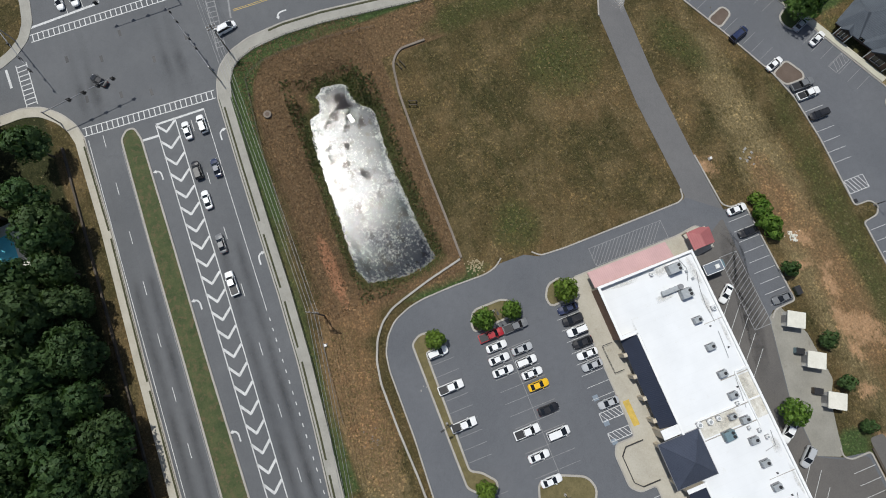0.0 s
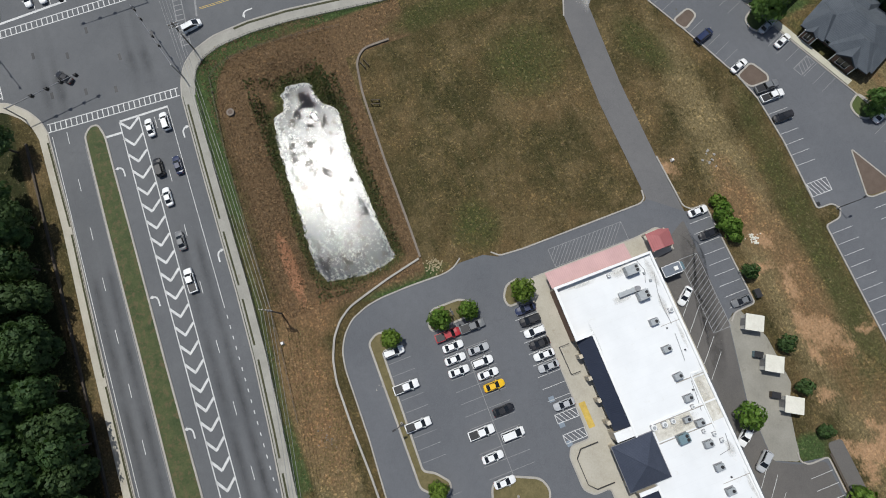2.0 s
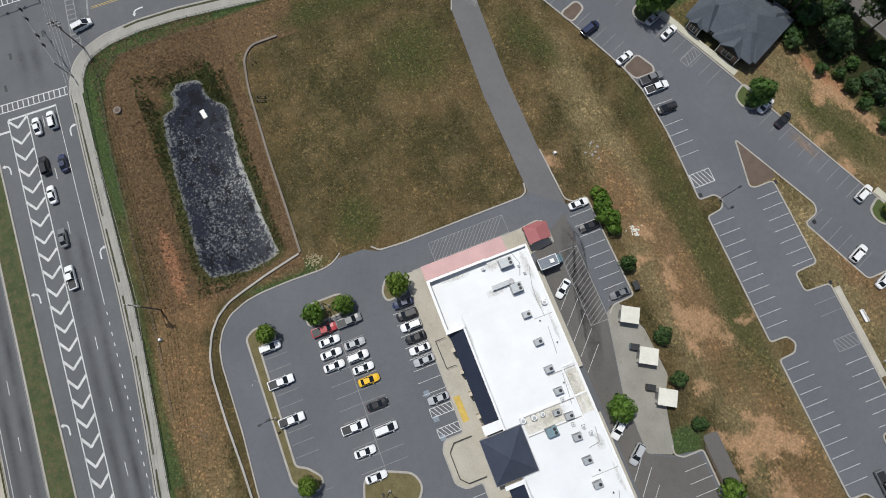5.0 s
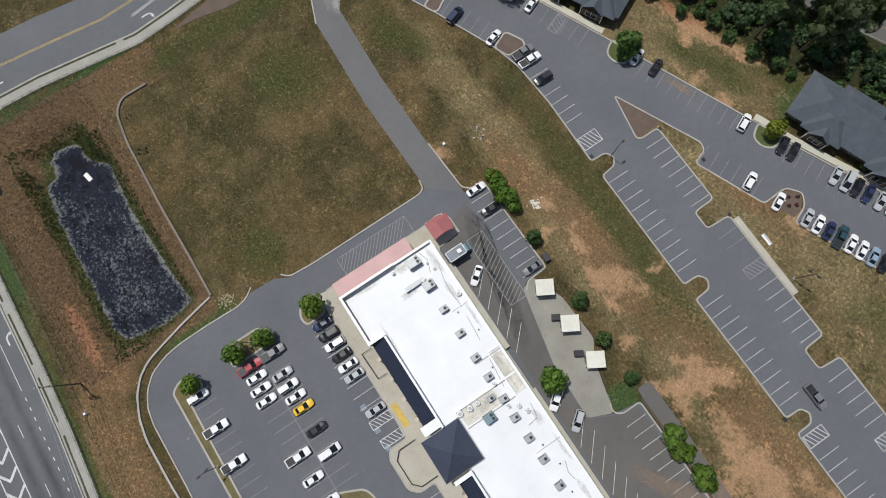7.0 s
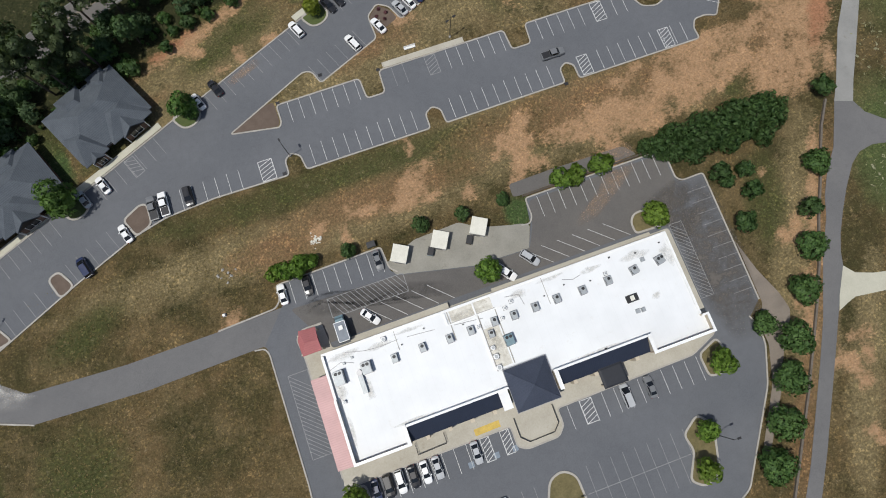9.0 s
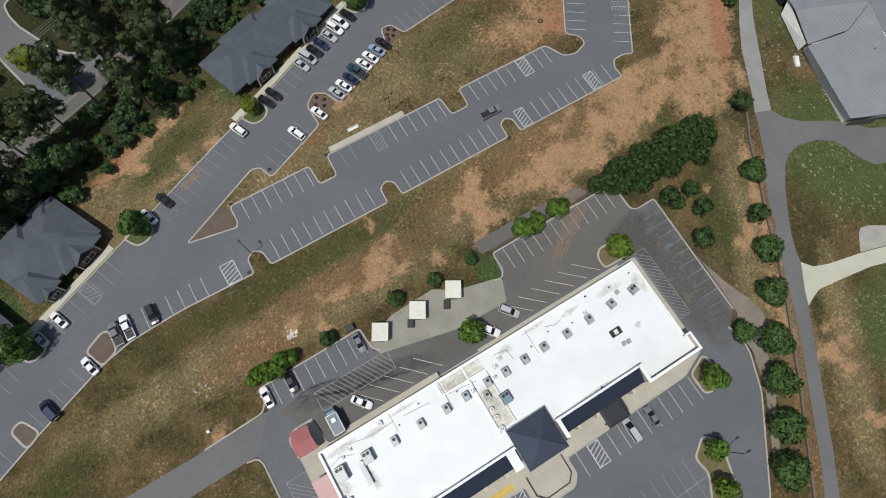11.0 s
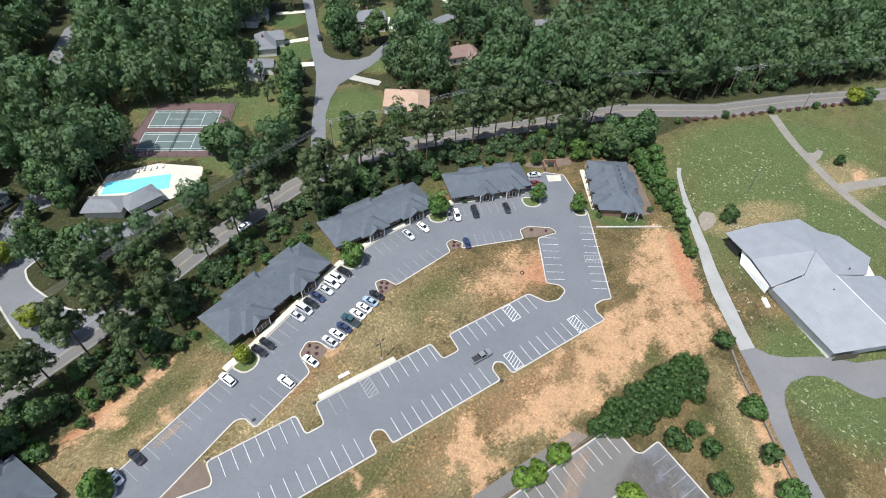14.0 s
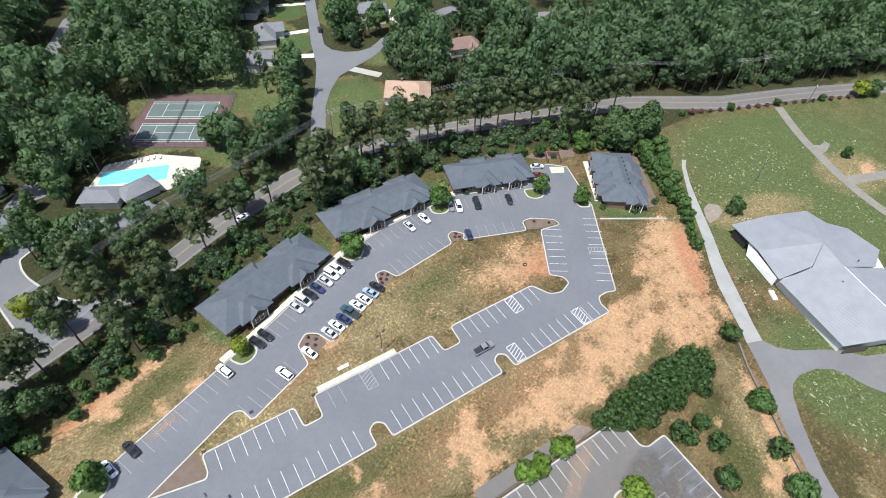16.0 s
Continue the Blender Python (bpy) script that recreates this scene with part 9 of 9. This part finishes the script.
def cable(a, b, sag=0.8):
    c = bpy.data.curves.new("cable", "CURVE")
    c.dimensions, c.bevel_depth, c.bevel_resolution = "3D", 0.036, 0
    s = c.splines.new("POLY")
    s.points.add(8)
    for k in range(9):
        u = k / 8
        s.points[k].co = (*(Vector(a).lerp(Vector(b), u) - Vector((0, 0, sag * 4 * u * (1 - u)))), 1)
    c.materials.append(M["wire"])
    return tagged(new("cable", c), "thin overhead power cable between poles", "cable", "overhead cables")


line = [(-190, -124.6), (-128.0, -122.2), (-58.9, -121.8), (10, -132.4), (80, -138)]
for k, (x, y) in enumerate(line):
    utility_pole(x, y, 92 if k != 2 else 64, 11.5 if k != 2 else 12.5, 2 if k != 2 else 3)
for (ax, ay), (bx, by) in zip(line, line[1:]):
    u = Vector((bx - ax, by - ay)).normalized()
    for d in (-1.05, -0.4, 0.4, 1.05):
        cable((ax - u.y * d, ay + u.x * d, 11.1), (bx - u.y * d, by + u.x * d, 11.1), 0.9)
line = [(-115, 44.5), (-69.0, 64.9), (-22.7, 85.0), (34, 103.5), (88.2, 96.3), (151.3, 75.5), (190, 57), (201, 54), (262, 28)]
for k, (x, y) in enumerate(line):
    utility_pole(x, y, 110, 12.5)
for (ax, ay), (bx, by) in zip(line, line[1:]):
    u = Vector((bx - ax, by - ay)).normalized()
    for d in (-1.05, -0.4, 0.4, 1.05):
        cable((ax - u.y * d, ay + u.x * d, 12.2), (bx - u.y * d, by + u.x * d, 12.2), 0.7)
utility_pole(146, 14, 20, 9.0, 1)
utility_pole(205.5, 33.5, 20, 9.0, 1)

# signal masts round the crossing
def signal_mast(x, y, turn, reach, heads):
    mast = thing("signal_mast", "dark steel traffic signal mast at a street corner", "traffic signal", "signal masts", at=pose(x, y, 0, 0, 0, turn))
    bm = bmesh.new()
    tube(bm, (0, 0, 0), (0, 0, 6.8), 0.17, 0.12, 10)
    part("mast_post", bm, "steel", mast)
    bm = bmesh.new()
    tube(bm, (0, 0, 6.3), (reach, 0, 6.8), 0.13, 0.06, 8)
    part("mast_arm", bm, "steel", mast)
    for u in heads:
        bm = bmesh.new()
        box(bm, u - 0.45, u + 0.45, -0.06, 0.06, 5.8, 7.0)
        box(bm, u - 0.18, u + 0.18, -0.34, -0.06, 5.9, 6.9)
        part("signal_head", bm, "dark", mast)


signal_mast(-125.2, -165.4, 97, 18.0, (6.5, 10.2, 13.7, 17.4))
signal_mast(-121.6, -126.6, 195, 19.0, (6.0, 9.0, 14.5, 17.6))
signal_mast(-147.2, -130.2, 269, 17.5, (4.0, 8.5, 12.3, 16.6))
signal_mast(-150.6, -170.6, 20, 15.6, (6.2, 11.0, 15.0))

bench = thing("bench", "white slatted bench on dry grass behind the stalls", "bench", at=pose(-1.8, 20.4, 0.1))
for name, (x0, x1, y0, y1, z0, z1) in (("seat", (-1.4, 1.4, -0.3, 0.25, 0.42, 0.5)), ("backrest", (-1.4, 1.4, 0.25, 0.33, 0.5, 0.95)), ("leg", (-1.2, -1.05, -0.25, 0.25, 0.05, 0.42)), ("leg", (1.05, 1.2, -0.25, 0.25, 0.05, 0.42))):
    bm = bmesh.new()
    box(bm, x0, x1, y0, y1, z0, z1)
    part(name, bm, "white_trim" if name != "leg" else "dark", bench)

manhole = thing("manhole", "round concrete manhole in brown reeds", "manhole", at=pose(-108.9, -118.6, ground_height(-108.9, -118.6)))
bm = bmesh.new()
tube(bm, (0, 0, -0.6), (0, 0, 0.6), 0.95, 0.95, 20)
part("collar", bm, "dirt", manhole)
bm = bmesh.new()
tube(bm, (0, 0, 0.6), (0, 0, 0.66), 0.5, 0.5, 14)
part("cover", bm, "mulch", manhole)

# retaining walls: along the pond's east bank, along the woods' sidewalk and along the rear lot
for pts, h, mat, label in (([(-113.2, -76.8), (-113.2, -83.6), (-110.4, -86.2), (-102.6, -87.5), (-84, -88.2), (-68, -88.3), (-59.8, -88.5)], 0.40, "dirt", "low worn concrete wall above the pond"), ([(-119, -166.6), (-60, -167.2), (-16, -168.4)], 0.6, "timber", "dark timber wall below the woods"), ([(10.2, -22.75), (44.6, -22.65)], 0.4, "timber", "dark timber sleeper wall behind the stalls"),
                           ([(86.0, -24.7), (82.1, -30.2), (79.4, -35.1), (76.2, -41.3), (71.6, -49.4), (66.5, -59.5), (61.6, -67.9), (52, -83), (37.0, -105)], 0.55, "pole_wood", "low weathered timber kerb beside the path"), ([(87.4, 27.0), (105.4, 16.6)], 0.35, "kerb", "pale concrete edging of a lawn")):
    bm = bmesh.new()
    half = 0.26 if mat == "dirt" else 0.22
    ribbon(bm, rounded(pts, 2.5, False) if mat == "dirt" else pts, half, half, -0.3, h)
    solid("retaining_wall", bm, mat, label, "wall", kind="structure")
for x, y, turn in ((-109.0, -84.6, 20), (-98.6, -85.4, 70), (-127, -41, 10)):
    t = thing("outfall_frame", "dark timber frame standing in the meadow", "frame", "outfall frames", at=pose(x, y, ground_height(x, y), 0, 0, turn))
    for sx in (-0.9, 0.9):
        for sy in (-0.5, 0.5):
            bm = bmesh.new()
            box(bm, sx - 0.1, sx + 0.1, sy - 0.1, sy + 0.1, 0, 0.9)
            part("post", bm, "timber", t)
    for sy in (-0.5, 0.5):
        bm = bmesh.new()
        box(bm, -1.1, 1.1, sy - 0.07, sy + 0.07, 0.75, 0.95)
        part("beam", bm, "timber", t)


def rubble(x, y, spread, n, size, seed, mat="gravel", label="pale broken rubble lying in dry grass"):
    r = random.Random(seed)
    bm = bmesh.new()
    for k in range(n):
        s = size * r.uniform(0.4, 1.0)
        m = Matrix.Translation((x + r.gauss(0, spread), y + r.gauss(0, spread), ground_height(x, y) + s * 0.2)) @ Euler((r.random(), r.random(), r.random() * 6)).to_matrix().to_4x4()
        box(bm, -s, s, -s * 0.7, s * 0.7, -s * 0.4, s * 0.4, m, taper=0.3)
    solid("rubble", bm, mat, label, "rubble", "rubble heaps", "stuff")


rubble(-36.8, -16.6, 0.7, 30, 0.35, 1, "cream", "pale broken concrete lying in dry grass")
rubble(-57.0, -86.2, 0.9, 90, 0.24, 2, "brushwood", "pale brush heap at the lot corner")
rubble(-57.6, -17.6, 1.2, 8, 0.45, 3)
rubble(-30, -121, 1.2, 24, 0.2, 4, "dirt", "grey brushwood lying on bare soil")
rubble(126, 4, 2.0, 30, 0.3, 5)
rubble(-36, -107, 0.5, 4, 0.2, 6)
# fire hydrant, signs and utility boxes along the verge
for x, y, mat, label in ((-52.6, -123.6, "white_trim", "small pale hydrant in green verge"), (-60.2, -26.0, "white_trim", "small pale marker post by the drive"), (-29.6, -22.2, "green_metal", "dark green utility box in grass")):
    bm = bmesh.new()
    box(bm, x - 0.35, x + 0.35, y - 0.35, y + 0.35, 0, 0.8, taper=0.25)
    solid("utility_box", bm, mat, label, "utility box", "verge boxes")
for x, y in ((-24.0, 20.9), (-10.7, 17.6), (-35.4, 17.4), (-38.8, 0.4), (30, -0.6)):
    bm = bmesh.new()
    box(bm, x - 0.45, x + 0.45, y - 0.35, y + 0.35, 0.0, 0.225)
    solid("storm_drain", bm, "dark", "dark iron storm drain set in the kerb", "storm drain", "storm drains", "structure")


# ---- pale patches, clay dust and tyre rubber on the pavement ----
def film(name, label, outline, z, mat):
    """A thin film over the pavement, thinning out to its rim."""
    cx, cy = sum(p[0] for p in outline) / len(outline), sum(p[1] for p in outline) / len(outline)
    line = rounded(outline, 2.0)
    n = len(line)
    verts, soft, faces = [(cx, cy, z)], [1.0], []
    for r, s in ((0.35, 1.0), (0.7, 0.65), (1.0, 0.0)):
        verts += [(cx + (x - cx) * r, cy + (y - cy) * r, z) for x, y in line]
        soft += [s] * n
    for i in range(n):
        j = (i + 1) % n
        faces.append((0, 1 + i, 1 + j))
        for k in (0, n):
            faces.append((1 + k + i, 1 + k + n + i, 1 + k + n + j, 1 + k + j))
    me = bpy.data.meshes.new(name)
    me.from_pydata(verts, [], faces)
    me.attributes.new("soft", "FLOAT", "POINT").data.foreach_set("value", soft)
    me.materials.append(M[mat])
    tagged(new(name, me), label, "stain", "stains", "structure")


def skid(line, width, z=0.0790, mat="rubber", label="dark curved tyre mark on the service yard"):
    """A tyre mark: full along its middle, nothing at its sides."""
    line = rounded(line, 4.0, False, 8)
    n = len(line)
    rows = [offset(line, d) for d in (width, 0.0, -width)]
    verts = [(x, y, z) for row in rows for x, y in row]
    faces = [(k * n + i, k * n + i + 1, (k + 1) * n + i + 1, (k + 1) * n + i) for k in (0, 1) for i in range(n - 1)]
    me = bpy.data.meshes.new("tyre_mark")
    me.from_pydata(verts, [], faces)
    me.attributes.new("soft", "FLOAT", "POINT").data.foreach_set("value", [0.0] * n + [min(1.0, 4 * i / n, 4 * (n - 1 - i) / n) for i in range(n)] + [0.0] * n)
    me.materials.append(M[mat])
    tagged(new("tyre_mark", me), label, "tyre mark", "tyre marks", "structure")


# two broken pale films lighten the drive's bend, most along its inner edge
film("dust_patch", "pale dust washed over the drive's bend", [(-117, -13), (-112.2, -13.4), (-110.9, -19.2), (-109.8, -23.2), (-107.4, -27.0), (-102.0, -28.6), (-104, -31), (-109, -30.4), (-112.6, -26), (-114.4, -20)], 0.0685, "dust")
film("dust_patch", "white dust along the drive's inner bend", [(-111.6, -19.0), (-110.4, -22.5), (-107.8, -26.4), (-102.4, -28.6), (-101.0, -29.2), (-105.2, -29.4), (-109.4, -27.4), (-112.0, -22.4)], 0.0725, "dust")
film("clay_spill", "tan clay washed onto the stalls", [(30.5, -22.9), (38.5, -22.9), (37.4, -25), (32, -28.6), (24, -33.4), (18.4, -34.0), (20, -31.4), (27, -27.0)], 0.0765, "clay_dust")
film("clay_spill", "tan clay washed onto the strip", [(30, -18.6), (39, -18.6), (39, -22.4), (30.4, -22.2)], 0.0560, "clay_dust")
film("clay_spill", "tan dust on the walk stalls of the office lot", [(-44.6, 24.6), (-36, 28.4), (-37, 30.6), (-46, 27.0)], 0.0735, "clay_dust")
film("silt_film", "brown silt spread over the side stalls", [(36, -33), (44, -30), (52, -32), (53, -50), (50, -68), (42, -70), (38.8, -60), (38.8, -41)], 0.0700, "silt")
film("silt_film", "brown silt spread over the lot's edge", [(30, -37), (38, -32), (46, -30), (48, -36), (44, -44), (39, -46), (38.8, -40.2), (32, -39.2)], 0.0730, "silt")
film("damp_patch", "dark damp stain on the service yard", [(-46, -30), (-40, -27.4), (-34, -29.6), (-22, -31.6), (-12, -35.0), (-9.6, -38.8), (-16, -37.6), (-30, -35.0), (-42, -33.4)], 0.0750, "rubber")
skid([(-47.5, -32.5), (-42.0, -28.9), (-38.0, -31.0), (-31.6, -33.4), (-25.3, -35.0), (-17.8, -36.8), (-10.4, -39.2)], 0.35)
skid([(-46.0, -33.4), (-40.8, -30.2), (-36.8, -31.4), (-30.5, -34.4), (-22, -36.6), (-15, -38.4)], 0.3, 0.0830)
skid([(-44.2, -31.4), (-41.2, -28.8), (-36.8, -29.0), (-30.5, -30.8), (-21.7, -30.6)], 0.3, 0.0860)
skid([(-39.0, -33.5), (-30.3, -34.0), (-21.6, -33.1)], 0.3, 0.0890)

# oil-darkened lanes of the highway and the crossing
for y0, slope, wide in ((-137.9, -0.021, 1.5), (-134.2, -0.020, 1.4), (-155.2, -0.018, 1.4), (-158.8, -0.018, 1.4)):
    skid([(x, lane_y(x, y0, slope)) for x in (-117, -80, -40, 0, 60)], wide, 0.0660, "lane_wear", "dark oily wear along a highway lane")
for y0 in (-137.4, -134.0, -155.6, -159.0):
    skid([(-117.5, y0), (-130, y0 - 0.2), (-150, y0 - 0.6)], 1.7, 0.0668, "lane_wear", "dark oily wear across the crossing")

raft = thing("pond_raft", "small white rectangular float on the pond", "float", at=pose(-102.3, -100.5, WATER_Z, 0, 0, 12))
bm = bmesh.new()
box(bm, -1.2, 1.2, -0.55, 0.55, -0.08, 0.14, taper=0.04)
part("float_deck", bm, "white_trim", raft)
bm = bmesh.new()
box(bm, -1.0, 1.0, -0.4, 0.4, -0.2, -0.06)
part("float_block", bm, "dark", raft)


def railing(name, label, line, height, step, rails, mat, thick):
    """Posts at even steps along a line, joined by rails."""
    t = thing(name, label, "fence", kind="structure")
    bm = bmesh.new()
    box(bm, -thick, thick, -thick, thick, 0, height)
    post = mesh_of(bm, "post", mat)
    line = [Vector(p) for p in line]
    for a, b in zip(line, line[1:]):
        n = max(1, round((b - a).length / step))
        for k in range(n):
            p = a.lerp(b, k / n)
            ob = new("post", post)
            ob.matrix_world = pose(p.x, p.y, ground_height(p.x, p.y))
            ob.parent = t
        for h in rails:
            bm = bmesh.new()
            tube(bm, (a.x, a.y, ground_height(a.x, a.y) + h), (b.x, b.y, ground_height(b.x, b.y) + h), thick * 0.6, thick * 0.6, 5)
            part("rail", bm, mat, t)


WALK_SIDE = offset(CROSS_E[:-2], -3.6)[::-1]
railing("walk_railing", "dark steel railing beside the street sidewalk", WALK_SIDE[:-1] + offset(E_KERB[:7], 3.15)[1:], 1.1, 2.6, (0.25, 0.65, 1.05), "dark", 0.045)
railing("wire_fence", "thin wire fence between verge and reeds", offset(CROSS_E[2:8], -7.6)[::-1] + offset(E_KERB[:6], 6.4)[1:], 1.0, 4.0, (0.5, 0.95), "pole_wood", 0.05)


# weathering and loose runs on the store's roof
for k, (x, y, rx, ry) in enumerate(((-38, -43.0, 4.5, 1.2), (-30.5, -43.6, 3.2, 1.0), (-24, -42.6, 4.0, 0.6), (-12, -43.6, 5.0, 1.6), (-7.4, -50.5, 2.0, 5.0), (0.5, -43.4, 3.2, 1.2), (8, -42.5, 4.5, 0.6), (17, -43.6, 3.0, 0.9), (27, -44.0, 4.0, 1.4), (33.8, -46, 1.6, 3.4),
                                    (-40.6, -49.6, 1.8, 2.6), (-35, -51.5, 1.4, 3.0), (28, -53.5, 1.6, 1.0), (-40.9, -58, 0.7, 5.0), (-28, -60.0, 6, 0.5), (12, -60.0, 8, 0.5))):
    film("roof_stain", "grey-brown grime on the white roof", [(x + rx * (0.8 + 0.2 * math.sin(2 * a + k)) * math.cos(a), y + ry * (0.8 + 0.2 * math.sin(3 * a + 2 * k)) * math.sin(a)) for a in [j * math.tau / 14 for j in range(14)]], DECK + 0.045, "roof_grime")
for k, pts in enumerate((((-37.5, -42.6), (-33.6, -43.6), (-30.4, -43.9), (-26.5, -43.7)), ((-24.4, -43.9), (-20.5, -44.2), (-18.6, -44.4)), ((-41.5, -45.0), (-39.0, -44.2), (-36.4, -45.2)), ((-14.4, -44.9), (-10.6, -45.3), (-8.2, -45.6)), ((10.4, -43.6), (12.6, -44.4), (14.4, -44.0)), ((-2.4, -43.0), (0.6, -43.4), (1.0, -45.8)))):
    t = thing("roof_conduit", "thin dark conduit lying on the white roof", "conduit", "roof conduits", at=pose(0, 0, DECK))
    for a, b in zip(pts, pts[1:]):
        bm = bmesh.new()
        tube(bm, (*a, 0.09), (*b, 0.09), 0.055, 0.055, 6)
        part("conduit_run", bm, "steel", t)


# an old tyre left on the bare clay
bm = bmesh.new()
for k in range(18):
    a, b = math.tau * k / 18, math.tau * (k + 1) / 18
    tube(bm, (0.52 * math.cos(a), 0.52 * math.sin(a), 0.14), (0.52 * math.cos(b), 0.52 * math.sin(b), 0.14), 0.14, 0.14, 8, cap=False)
old_tyre = thing("old_tyre", "worn black rubber tyre lying on bare clay", "tyre", at=pose(55.7, 24.0, 0.17))
part("casing", bm, "tyre", old_tyre)
